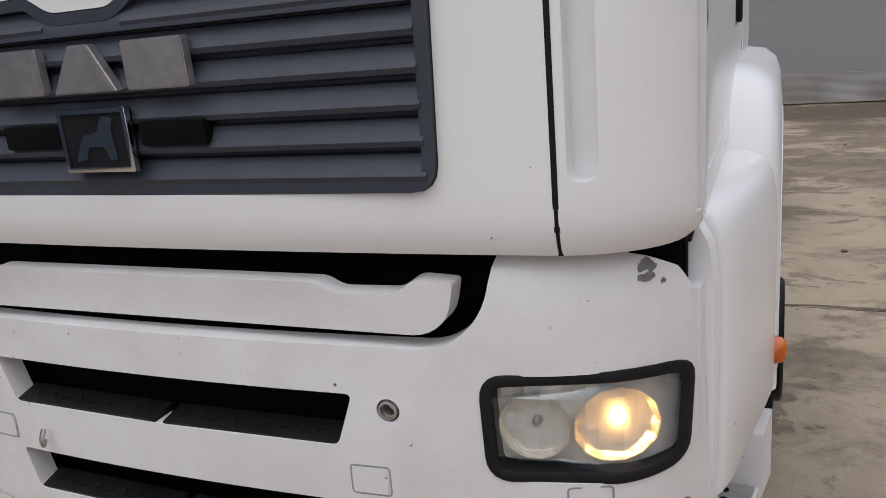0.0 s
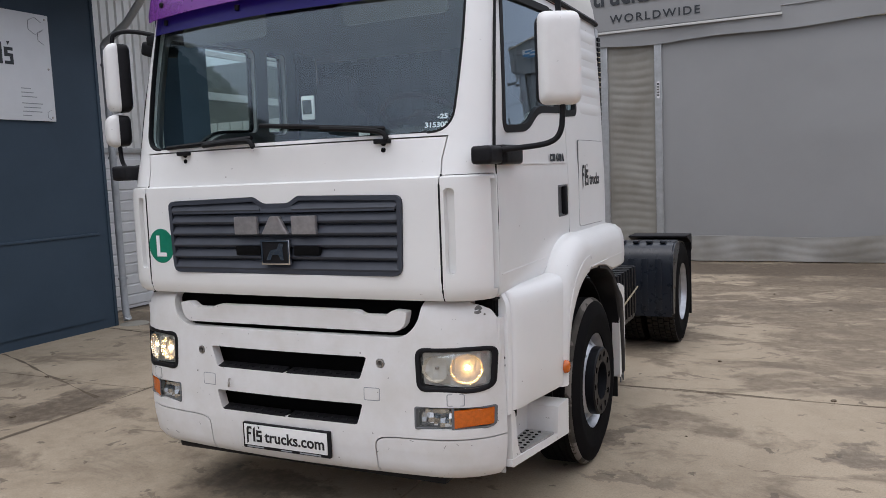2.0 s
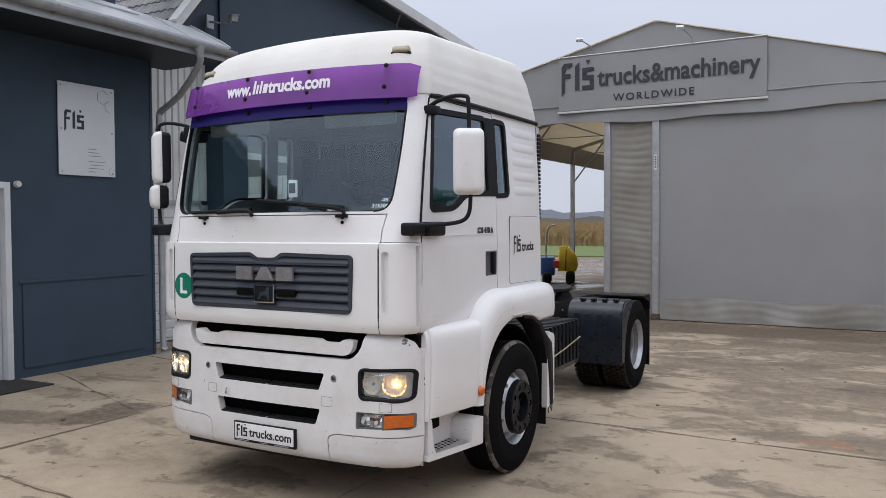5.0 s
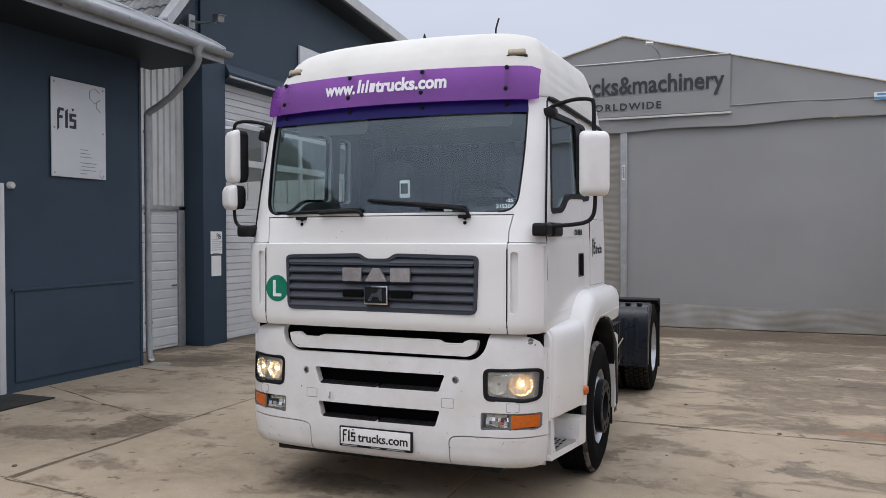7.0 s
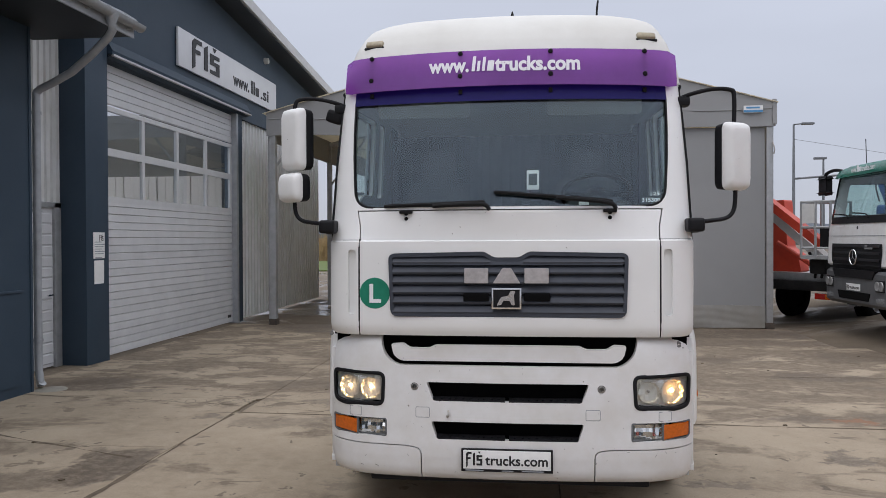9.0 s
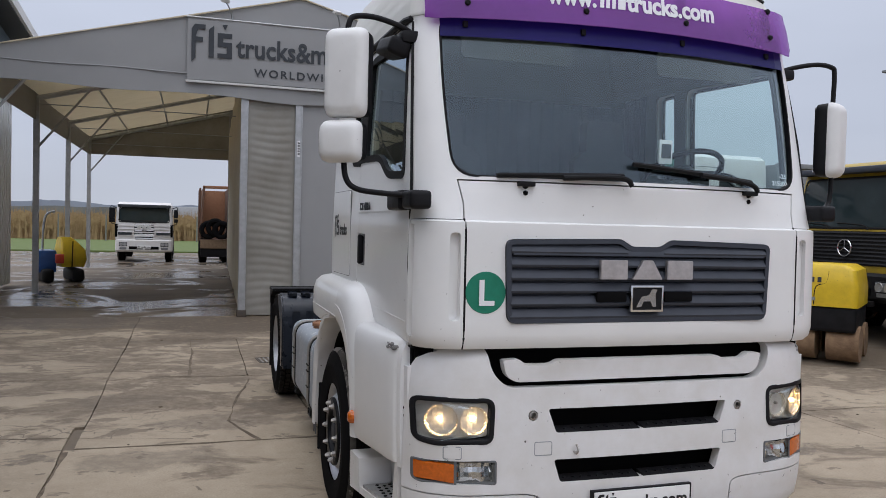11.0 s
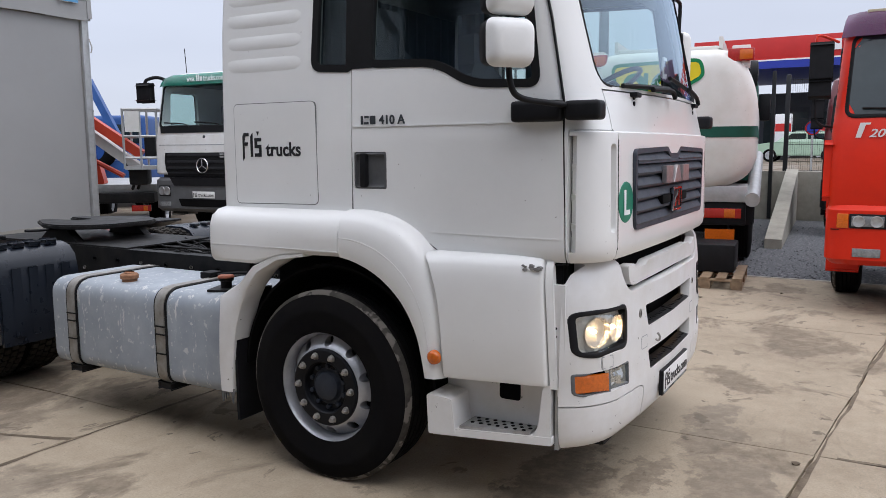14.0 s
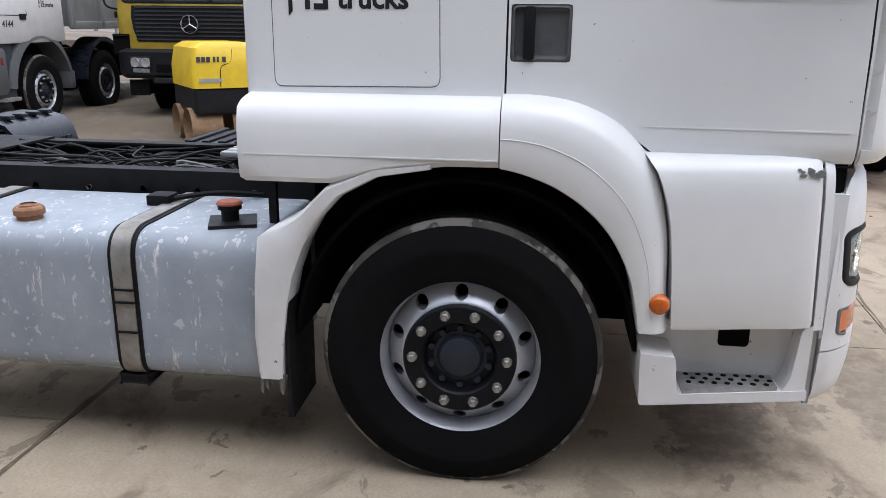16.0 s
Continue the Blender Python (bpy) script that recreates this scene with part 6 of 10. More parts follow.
part("aerial", tube([(0.60, 0.78, 3.32), (0.602, 0.785, 3.40), (0.612, 0.82, 3.48)], 0.007, 6), "gasket", truck)
part("aerial_stub", lathe([(0, 0.07), (0.006, 0.06), (0.022, 0.0)], (0.02, 0.80, 3.355), "z", 12), "gasket", truck)
part("air_horn_rail", tube([(0.65, 1.25, 3.345), (0.70, 1.3, 3.375), (0.78, 1.42, 3.355)], 0.008, 6), "gasket", truck)

# mirrors
def mirror(s, boxes, name, label, turn):
    """Mirrors whose white covers look forwards and outwards; boxes: middle x, width, z0, z1, middle y."""
    root = None
    for cx, w, z0, z1, cy in boxes:
        def ring(k, e, y): return [(x, y, z) for x, z in rounded([(-w / 2 * k, z0 + e), (w / 2 * k, z0 + e), (w / 2 * k, z1 - e), (-w / 2 * k, z1 - e)], 0.045, 5)]
        m = pose(s * cx, cy, 0, 0, 0, s * turn)
        cover = loft([ring(k, e, y) for k, e, y in ((0.62, 0.050, -0.062), (0.80, 0.030, -0.058), (0.92, 0.012, -0.044), (0.985, 0.002, -0.018), (1.0, 0.0, 0.000), (0.97, 0.004, 0.006))])
        ob = part(name if root is None else "wide_angle_mirror", turned(cover, m), "mirror_white", truck, label)
        root = root or ob
        back = loft([ring(k, e, y) for k, e, y in ((0.94, 0.008, 0.000), (0.985, 0.004, 0.016), (0.97, 0.008, 0.062), (0.88, 0.022, 0.074))])
        part("mirror_housing", turned(back, m), "black_plastic", ob)
        part("mirror_glass", turned(box(-w * 0.40, w * 0.40, 0.070, 0.077, z0 + 0.028, z1 - 0.028), m), "chrome", ob)
    return root


mr = mirror(1, [(1.41, 0.200, 2.125, 2.550, 0.345)], "door_mirror", "white door mirror on black tube arms", 33)
ml = mirror(-1, [(1.408, 0.208, 2.285, 2.700, 0.355), (1.430, 0.208, 2.075, 2.272, 0.345)], "door_mirror", "white door mirror above a smaller one", 36)
for s, mm, ztop in ((1, mr, 2.50), (-1, ml, 2.68)):
    part("upper_arm", tube([(s * 1.06, 0.42, 2.700), (s * 1.14, 0.38, 2.735), (s * 1.28, 0.35, 2.762), (s * 1.385, 0.345, 2.755), (s * 1.41, 0.345, 2.715), (s * 1.41, 0.35, ztop)], 0.0135, 10), "black_plastic", mm)
    part("lower_arm", tube([(s * 1.165, 0.20, 1.93), (s * 1.24, 0.23, 1.935), (s * 1.36, 0.32, 1.955), (s * 1.41, 0.345, 2.01), (s * 1.42, 0.35, 2.13)], 0.0135, 10), "black_plastic", mm)
    a1 = box(1.115, 1.185, 0.215, 0.455, 1.862, 1.955, 0.022, 3)
    a2 = box(1.075, 1.175, 0.045, 0.205, 1.866, 1.950, 0.022, 3)
    part("arm_foot", a1 if s > 0 else mirrored(a1), "black_plastic", mm)
    part("arm_foot", a2 if s > 0 else mirrored(a2), "black_plastic", mm)
    a3 = box(1.05, 1.15, 0.36, 0.46, 2.665, 2.725, 0.018, 2)
    part("arm_socket", a3 if s > 0 else mirrored(a3), "black_plastic", mm)
km = part("kerb_mirror", turned(box(-0.06, 0.05, -0.13, 0.10, -0.045, 0.04, 0.025, 3), pose(-1.155, 0.50, 2.66, 8, 18, 6)), "black_plastic", truck, "dark kerb mirror over the side window")

# bumper
bz = sorted(set([float(z) for z in BUMP[:, 0]] + list(np.arange(0.44, 1.15, 0.05).round(3))))


def clipped(half, n=30, end=0.275):
    """The half outline up to the depth end, in n even steps."""
    pts = [p for p in half if p[1] < end]
    pts.append((half[-1][0] if half[-1][1] < end else float(np.interp(end, [q[1] for q in half[12:]], [q[0] for q in half[12:]])), end))
    d = np.concatenate([[0], np.cumsum([math.dist(a, b) for a, b in zip(pts, pts[1:])])])
    t = np.linspace(0, d[-1], n)
    return list(zip(np.interp(t, d, [p[0] for p in pts]), np.interp(t, d, [p[1] for p in pts])))


def bump_solid(d):
    rings = []
    for z in bz:
        o, i = clipped(bump_half(z)), clipped(bump_half(z, d))
        rings.append([(x, y, z) for x, y in [(-a, b) for a, b in o[1:]][::-1] + o] + [(x, y, z) for x, y in i[::-1] + [(-a, b) for a, b in i[1:]]])
    return loft(rings)


TOPCUT = rounded([(-0.80, 1.30), (-0.765, 1.12), (-0.69, 1.052), (0.69, 1.052), (0.765, 1.12), (0.80, 1.30)], [0, 0.06, 0.06, 0.06, 0.06, 0], 5)
SL1 = rounded([(-0.450, 0.838), (0.450, 0.838), (0.492, 0.952), (-0.492, 0.952)], 0.016, 3)
SL2 = rounded([(-0.428, 0.607), (0.428, 0.607), (0.462, 0.714), (-0.462, 0.714)], 0.016, 3)
HL = rounded([(0.760, 0.800), (1.03, 0.793), (1.108, 0.812), (1.118, 1.008), (1.03, 1.012), (0.752, 1.006)], [0.045, 0.1, 0.045, 0.045, 0.1, 0.05], 5)
FG = rounded([(0.742, 0.612), (1.08, 0.618), (1.108, 0.63), (1.111, 0.727), (1.08, 0.724), (0.742, 0.722)], [0.012, 0.05, 0.02, 0.02, 0.05, 0.012], 3)
FLAP = rounded([(0.525, 0.30), (0.525, 0.545), (0.60, 0.560), (0.90, 0.565), (1.30, 0.575), (1.30, 0.30)], [0, 0.05, 0.05, 0.05, 0, 0], 4)
sol = bump_solid(0.055)
cuts = [prism(TOPCUT, "y", -0.5, 0.5), prism(SL1, "y", -0.5, 0.5), prism(SL2, "y", -0.5, 0.5)]
for s in (-1, 1):
    for P_ in (HL, FG): cuts.append(prism([(s * x, z) for x, z in P_], "y", -0.5, 0.36))
    cuts.append(lathe([(0, -0.3), (0.024, -0.3), (0.024, 0.3), (0, 0.3)], (s * 0.566, 0, 0.923), "y", 20))
    corner = prism([(0.155, 1.30), (0.155, 1.215), (0.195, 1.180), (0.222, 1.12), (0.232, 0.30), (0.5, 0.30), (0.5, 1.30)], "x", 1.0, 1.3)
    cuts.append(corner if s > 0 else mirrored(corner))
bump_me = carve(sol, cuts)
flaps = [carve(bump_me, [prism([(s * x, z) for x, z in inset(FLAP, 0.004)], "y", -0.5, 0.5)], "INTERSECT") for s in (-1, 1)]
bump_me = carve(bump_me, [prism([(s * x, z) for x, z in inset(FLAP, -0.003)], "y", -0.5, 0.5) for s in (-1, 1)])
bumper = part("bumper", bump_me, "white_dirty", truck, "white moulded front bumper with stone chips")
for me in flaps: part("corner_flap", me, "white_dirty", bumper, "scuffed white lower corner piece")
bar = prism(rounded([(-0.715, 1.180), (-0.64, 1.186), (-0.60, 1.158), (-0.475, 1.158), (-0.44, 1.178), (0.44, 1.178), (0.475, 1.158), (0.60, 1.158), (0.64, 1.186), (0.715, 1.180), (0.700, 1.110), (0.655, 1.078), (-0.655, 1.078), (-0.700, 1.110)], [0.01, 0.015, 0.015, 0.015, 0.015, 0.015, 0.015, 0.015, 0.015, 0.01, 0.03, 0.04, 0.04, 0.03], 3), "y", 0.0, 0.05)
bmesh.ops.triangulate(bar, faces=[f for f in bar.faces if len(f.verts) > 4])
for v in bar.verts: v.co.y += bump_front(v.co.x, 1.05) + 0.004
part("step_bar", bar, "white_dirty", bumper, "white cross bar with two foot notches")
# added black blocks: shade behind the bumper's slots and gaps, put in as colour
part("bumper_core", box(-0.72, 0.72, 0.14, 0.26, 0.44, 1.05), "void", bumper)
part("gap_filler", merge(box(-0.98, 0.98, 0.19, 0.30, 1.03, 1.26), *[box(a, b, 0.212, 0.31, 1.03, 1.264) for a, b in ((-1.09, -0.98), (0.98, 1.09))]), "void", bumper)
part("underrun_lip", box(-0.86, 0.86, 0.10, 0.30, 0.315, 0.37, 0.02), "black_plastic", bumper)
for (zt, x0) in ((0.838, 0.462), (0.607, 0.440)):
    for s in (-1, 1):
        tr = prism([(-0.002, zt + 0.006), (0.062, zt + 0.018), (0.062, zt + 0.0), (0.0, zt - 0.004)], "x", 0.012, x0)
        for v in tr.verts: v.co.y += bump_front(v.co.x, zt) + 0.004
        t_ob = part("foot_tread", tr if s > 0 else mirrored(tr), "black_plastic", bumper, "black ribbed foot tread")
        for k in range(9):
            xx = 0.05 + k * 0.043
            nb = turned(box(-0.012, 0.012, -0.004, 0.004, -0.002, 0.003, 0.001), pose(s * xx, bump_front(xx, zt) + 0.033, zt + 0.0125, 11, 0, 45 * (-1) ** k))
            part("tread_stud", nb, "black_plastic", t_ob)
for s in (-1, 1):
    part("tow_eye", lathe([(0.015, -0.001), (0.020, 0.0), (0.020, 0.012), (0.014, 0.012), (0.013, 0.03), (0.006, 0.035), (0, 0.02)], (s * 0.566, bump_front(0.566, 0.923) - 0.002, 0.923), "y", 18), "nut", bumper)
    for (xx, zz, w, h) in ((0.515, 0.768, 0.085, 0.062), (0.945, 0.760, 0.078, 0.055)):
        q = rounded([(s * (xx - w / 2), zz - h / 2), (s * (xx + w / 2), zz - h / 2), (s * (xx + w / 2), zz + h / 2), (s * (xx - w / 2), zz + h / 2)], 0.008, 3)
        part("cover_seam", strip(inset(q, -0.0018), inset(q, 0.0018), bump_front, 0.0006, 0.01), "greyink", bumper)
        part("blank_cover", patch(inset(q, 0.003), bump_front, 0.0022, 6, 3), "white_dirty", bumper)
    # head lamp
    hl = [(s * x, z) for x, z in HL]
    fr = part("headlamp", strip(inset(hl, -0.002), inset(hl, 0.020), bump_front, 0.006, 0.035), "black_plastic", truck, "head lamp in a black frame, switched on")
    rh = random.Random(9)
    shell_ = patch(inset(hl, 0.004), bump_front, -0.034, 16, 7)
    for v in shell_.verts: v.co.y += rh.uniform(-0.004, 0.004)
    part("lamp_shell", shell_, "bezel", fr, "faceted silver lamp shell", sharp=4)
    lens = part("lamp_lens", patch(inset(hl, 0.019), bump_front, -0.004, 12, 6), "glass_clear", fr, sharp=0)
    lens.visible_shadow = False
    for j, (cx, rr, kx) in enumerate(((0.848, 0.066, 1.02), (0.992, 0.074, 1.10))):
        yb = bump_front(cx, 0.91) + 0.010
        slope = math.degrees(math.atan((bump_front(cx + 0.04, 0.91) - bump_front(cx - 0.04, 0.91)) / 0.08))
        seat = pose(s * cx, yb, 0.904, 0, 0, s * slope) @ Matrix.Diagonal((kx, 1, 1, 1))
        bowl = turned(lathe([(rr, 0.0), (rr * 0.97, 0.008), (rr * 0.84, 0.030), (rr * 0.66, 0.044), (rr * 0.4, 0.055), (0.012, 0.060)], (0, 0, 0), "y", 13), seat)
        bw = part("reflector_bowl", bowl, "bowl", fr, "faceted chrome reflector", sharp=6)
        lit = (s < 0) or j == 1
        part("bulb", lathe([(0, -0.014), (0.007, -0.010), (0.009, 0.0), (0.007, 0.05)], (s * cx, yb + 0.020, 0.908), "y", 12), ("bulb" if s > 0 else "bulb_pale") if lit else "nut", fr)
    # fog lamp and direction lamp
    fg = [(s * x, z) for x, z in FG]
    ff = part("fog_lamp", strip(inset(fg, -0.001), inset(fg, 0.009), bump_front, 0.004, 0.03), "lamp_frame", truck, "rectangular fog lamp beside an amber direction lamp")
    a = [(s * 0.752, 0.625), (s * 0.925, 0.625), (s * 0.925, 0.712), (s * 0.752, 0.712)]
    rf = random.Random(5)
    facets = patch(a, bump_front, -0.016, 9, 4)
    for v in facets.verts: v.co.y += rf.uniform(-0.006, 0.014)
    part("fog_reflector", facets, "chrome", ff, "faceted chrome fog lamp reflector", sharp=4)
    fl = part("fog_lens", patch(a, bump_front, -0.004, 8, 3), "glass_clear", ff, sharp=0)
    part("fog_divider", patch([(s * 0.925, 0.614), (s * 0.937, 0.614), (s * 0.937, 0.722), (s * 0.925, 0.722)], bump_front, -0.001, 2, 3), "lamp_frame", ff)
    part("direction_lens", patch([(s * 0.937, 0.622), (s * 1.104, 0.628), (s * 1.106, 0.720), (s * 0.937, 0.716)], bump_front, -0.002, 14, 8), "amber", ff, "amber direction lens")
    # side panel, the strip along its front edge and the recess behind the bumper
    def edge_y(z): return float(np.interp(z, [0.66, 1.25], [0.272, 0.304]))
    rings = []
    for z, d in ((0.668, 0.008), (0.69, 0.0), (0.9, 0.0), (1.02, 0.0), (1.10, 0.0), (1.17, 0.004), (1.21, 0.012), (1.238, 0.026), (1.252, 0.045), (1.260, 0.075)):
        yr = float(np.interp(z, [0.655, 0.80, 0.95, 1.08, 1.20, 1.29], [0.765, 0.778, 0.785, 0.805, 0.845, 0.91])) - 0.002
        y0 = edge_y(z)
        pts = [(1.00, y0), (1.147 - d, y0), (1.162 - d, y0 + 0.006), (1.170 - d, y0 + 0.02), (1.186 - d, y0 + 0.07), (1.202 - d, 0.45), (1.230 - d, 0.60), (1.250 - d, 0.72), (1.254 - d, yr), (1.00, yr)]
        rings.append([(s * x, y, z) for x, y in pts])
    part("mudguard_panel", loft(rings), "white", truck, "smooth white panel ahead of the front wheel")
    es = loft([[(s * 1.03, edge_y(z) - 0.040, z), (s * x, edge_y(z) - 0.040, z), (s * (x + 0.008), edge_y(z) - 0.008, z), (s * 1.03, edge_y(z) - 0.008, z)] for z, x in ((0.655, 1.140), (0.80, 1.146), (1.12, 1.146), (1.20, 1.136), (1.245, 1.112), (1.256, 1.085))])
    part("edge_strip", es, "white", truck, "narrow white strip before the side panel")
    rs_ = part("recess_strip", loft([[(s * 1.03, 0.205, z), (s * 1.126, 0.205, z), (s * 1.130, edge_y(z) - 0.036, z), (s * 1.03, edge_y(z) - 0.036, z)] for z in (0.62, 0.80, 1.05, 1.135)]), "white_dirty", truck)
    for z in (0.898, 0.936): part("bolt_hole", lathe([(0, 0.004 * s), (0.006, 0.004 * s), (0.007, 0.0)], (s * 1.128, 0.247, z), "x", 10), "void", rs_)
    # added black blocks that darken the recess behind the bumper like shade
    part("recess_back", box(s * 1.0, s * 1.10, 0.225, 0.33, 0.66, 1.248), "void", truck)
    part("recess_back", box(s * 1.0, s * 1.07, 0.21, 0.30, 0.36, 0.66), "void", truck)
    part("step_bracket", box(s * 1.05, s * 1.115, 0.236, 0.252, 0.36, 0.645, 0.004), "steel_post", truck, "galvanised step bracket")
    # front arch
    outer_c = [(0.765, 0.655), (0.778, 0.80), (0.785, 0.95), (0.805, 1.08), (0.845, 1.20), (0.91, 1.29), (1.00, 1.365), (1.12, 1.418), (1.25, 1.440), (1.368, 1.442)]
    inner_c = [(0.872, 0.650), (0.890, 0.75), (0.915, 0.85), (0.965, 0.955), (1.025, 1.035), (1.105, 1.105), (1.19, 1.155), (1.27, 1.186), (1.33, 1.202), (1.368, 1.208)]
    oc, ic = smooth_path([(0, *p) for p in outer_c], 4), smooth_path([(0, *p) for p in inner_c], 4)
    rings = []
    for o, i in zip(oc, ic):
        oy, oz, iy, iz = o.y, o.z, i.y, i.z
        def at(t, x): return (s * x, iy + (oy - iy) * t, iz + (oz - iz) * t)
        rings.append([at(-0.02, 1.04), at(-0.02, 1.236), at(0.0, 1.252), at(0.1, 1.259), at(0.30, 1.262), at(0.55, 1.260), at(0.78, 1.246), at(0.92, 1.215), at(1.0, 1.165), at(1.02, 1.10), at(0.9, 1.06), at(0.5, 1.04)])
    lip = []
    for o, i in list(zip(oc, ic))[2:]:
        lip.append((s * 1.2615, i.y + (o.y - i.y) * 0.42, i.z + (o.z - i.z) * 0.42))
    arch = part("front_wheel_arch", loft(rings), "white", truck, "white flared wheel arch")
    rings = []
    for y in (1.372, 1.55, 1.75, 1.95, 2.15, 2.255, 2.275):
        zb = float(np.interp(y, [1.37, 1.60, 1.78, 1.95, 2.0, 2.3], [1.208, 1.205, 1.180, 1.135, 1.135, 1.135]))
        e = 0.012 if y > 2.27 else 0
        zt = 1.435
        rings.append([(s * x, y, z) for x, z in ((1.0, zb + e), (1.235, zb + e), (1.256 - e, zb + 0.02 + e), (1.262 - e, zb + 0.08), (1.258 - e, zt - 0.10), (1.240 - e, zt - 0.045), (1.20 - e, zt - 0.012 - e), (1.13, zt - e), (1.0, zt - e))])
    part("rear_fender_box", loft(rings), "white", truck, "white boxed fender under the cab's rear")
    part("arch_crease", tube(lip, 0.0020, 5, 0), "white_dirty", arch)
    part("fender_crease", box(s * 1.258, s * 1.2635, 1.38, 2.25, 1.232, 1.236), "white_dirty", truck)
    ro = [(1.60, 1.215), (1.80, 1.19), (1.97, 1.12), (2.07, 1.02), (2.16, 0.97), (2.225, 0.93), (2.245, 0.75), (2.255, 0.55), (2.245, 0.385)]
    ri = [(1.60, 1.195), (1.78, 1.165), (1.92, 1.09), (2.01, 0.99), (2.06, 0.90), (2.105, 0.78), (2.13, 0.66), (2.148, 0.52), (2.155, 0.385)]
    rings = []
    for (oy, oz), (iy, iz) in zip(ro, ri):
        rings.append([(s * x, iy + (oy - iy) * t, iz + (oz - iz) * t) for t, x in ((0, 1.10), (0, 1.245), (0.15, 1.256), (0.85, 1.256), (1.0, 1.24), (1.0, 1.10))])
    part("rear_arch_trim", loft(rings), "white_dirty" if s < 0 else "black_plastic", truck, "chipped white trim behind the front wheel" if s < 0 else "black liner behind the front wheel")
    rag = merge(*[prism([(2.15 + 0.019 * k, 0.40), (2.168 + 0.019 * k, 0.40), (2.165 + 0.019 * k, 0.33 + 0.02 * ((k * 7) % 4)), (2.156 + 0.019 * k, 0.315 + 0.02 * ((k * 7) % 4))], "x", s * 1.236, s * 1.245) for k in range(5)])
    part("torn_flap_edge", rag, "seam_grey", truck)
    # liner and added block behind it: the arch's shade is in their near-black colour
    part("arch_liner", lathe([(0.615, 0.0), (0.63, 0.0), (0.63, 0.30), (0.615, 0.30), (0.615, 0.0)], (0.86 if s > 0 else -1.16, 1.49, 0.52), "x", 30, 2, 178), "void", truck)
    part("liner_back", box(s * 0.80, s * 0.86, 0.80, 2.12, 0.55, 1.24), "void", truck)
    part("spray_flap", box(s * 0.93, s * 1.225, 2.125, 2.142, 0.22, 0.95, 0.004), "black_plastic", truck, "black spray flap")
    # entry step
    def flush(bm):
        """Draw the outer edge in so that it follows the panel above."""
        for v in bm.verts:
            if abs(v.co.x) > 1.1: v.co.x = s * (abs(v.co.x) - 1.248 + float(np.interp(v.co.y, [0.235, 0.85], [1.150, 1.254])))
        return bm
    st = part("entry_step", flush(merge(prism(rounded([(0.255, 0.385), (0.835, 0.375), (0.835, 0.412), (0.255, 0.425)], 0.008, 2), "x", s * 0.95, s * 1.243),
              box(s * 1.03, s * 1.06, 0.26, 0.85, 0.38, 0.70),
              prism(rounded([(0.715, 0.385), (0.852, 0.378), (0.860, 0.575), (0.735, 0.560)], 0.012, 2), "x", s * 0.95, s * 1.248),
              prism(rounded([(0.262, 0.405), (0.355, 0.405), (0.318, 0.47), (0.300, 0.66), (0.262, 0.672)], [0.005, 0.02, 0.06, 0.02, 0.005], 4), "x", s * 0.95, s * 1.240))), "white_dirty", truck, "white entry step with an aluminium tread")
    tp = part("step_tread", flush(prism(rounded([(0.36, 0.4235), (0.70, 0.4155), (0.70, 0.4305), (0.36, 0.4385)], 0.003, 2), "x", s * 1.03, s * 1.236)), "alu", st, "dimpled aluminium tread")
    # black discs laid on the tread paint the dark inside of its holes
    stud = finish(lathe([(0, 0.0045), (0.010, 0.0045), (0.011, 0.0)], (0, 0, 0), "z", 10), "stud", "void")
    for k in range(28):
        yy, xx = 0.375 + 0.045 * (k % 7), 1.045 + 0.034 * (k // 7)
        again("tread_stud", stud, tp, pose(s * xx, yy + 0.02 * ((k // 7) % 2), 0.436 - 0.024 * (yy - 0.35)))
    part("step_opening", prism(rounded([(0.45, 0.545), (0.56, 0.545), (0.56, 0.640), (0.45, 0.640)], 0.018, 4), "x", s * 1.05, s * 1.063), "void", st)
    # side marker
    sm = part("side_marker", lathe([(0, 0.030), (0.022, 0.028), (0.033, 0.018), (0.036, 0.0)], (0, 0, 0), "x", 24), "amber", truck, "round amber side marker lamp")
    sm.matrix_basis = pose(s * 1.254, 0.812, 0.762, 0, 0, 0 if s > 0 else 180)
    part("fender_screw", lathe([(0, 0.006), (0.009, 0.005), (0.011, 0)], (s * 1.252, 1.345, 1.265), "x", 10), "gasket", truck)

# paint knocked off at the bumper's upper corner and on the side panels
rc_ = random.Random(31)
for k in range(5):
    cx, cz, r = 1.035 + 0.026 * rc_.random(), 1.168 + 0.030 * rc_.random(), 0.008 + 0.008 * rc_.random()
    poly = [(cx + r * (0.7 + 0.6 * rc_.random()) * math.cos(q), cz + 0.8 * r * (0.7 + 0.6 * rc_.random()) * math.sin(q)) for q in np.linspace(0, 2 * math.pi, 9)[:-1]]
    part("paint_chip", patch(poly, bump_front, 0.0012, 4, 3), "chip_grey", bumper, "bare grey patch of chipped paint" if k == 0 else "", sharp=0)
for k in range(11):
    y, z, r = 0.316 + 0.075 * rc_.random(), 1.203 + 0.024 * rc_.random(), 0.005 + 0.009 * rc_.random()
    x = 1.184 + 0.18 * (y - 0.36) - 0.50 * max(z - 1.19, 0)
    part("paint_chip", prism([(y + r * (0.7 + 0.6 * rc_.random()) * math.cos(q), z + 0.7 * r * math.sin(q)) for q in np.linspace(0, 2 * math.pi, 8)[:-1]], "x", -x + 0.02, -x - 0.004), "chip_grey", truck, sharp=0)

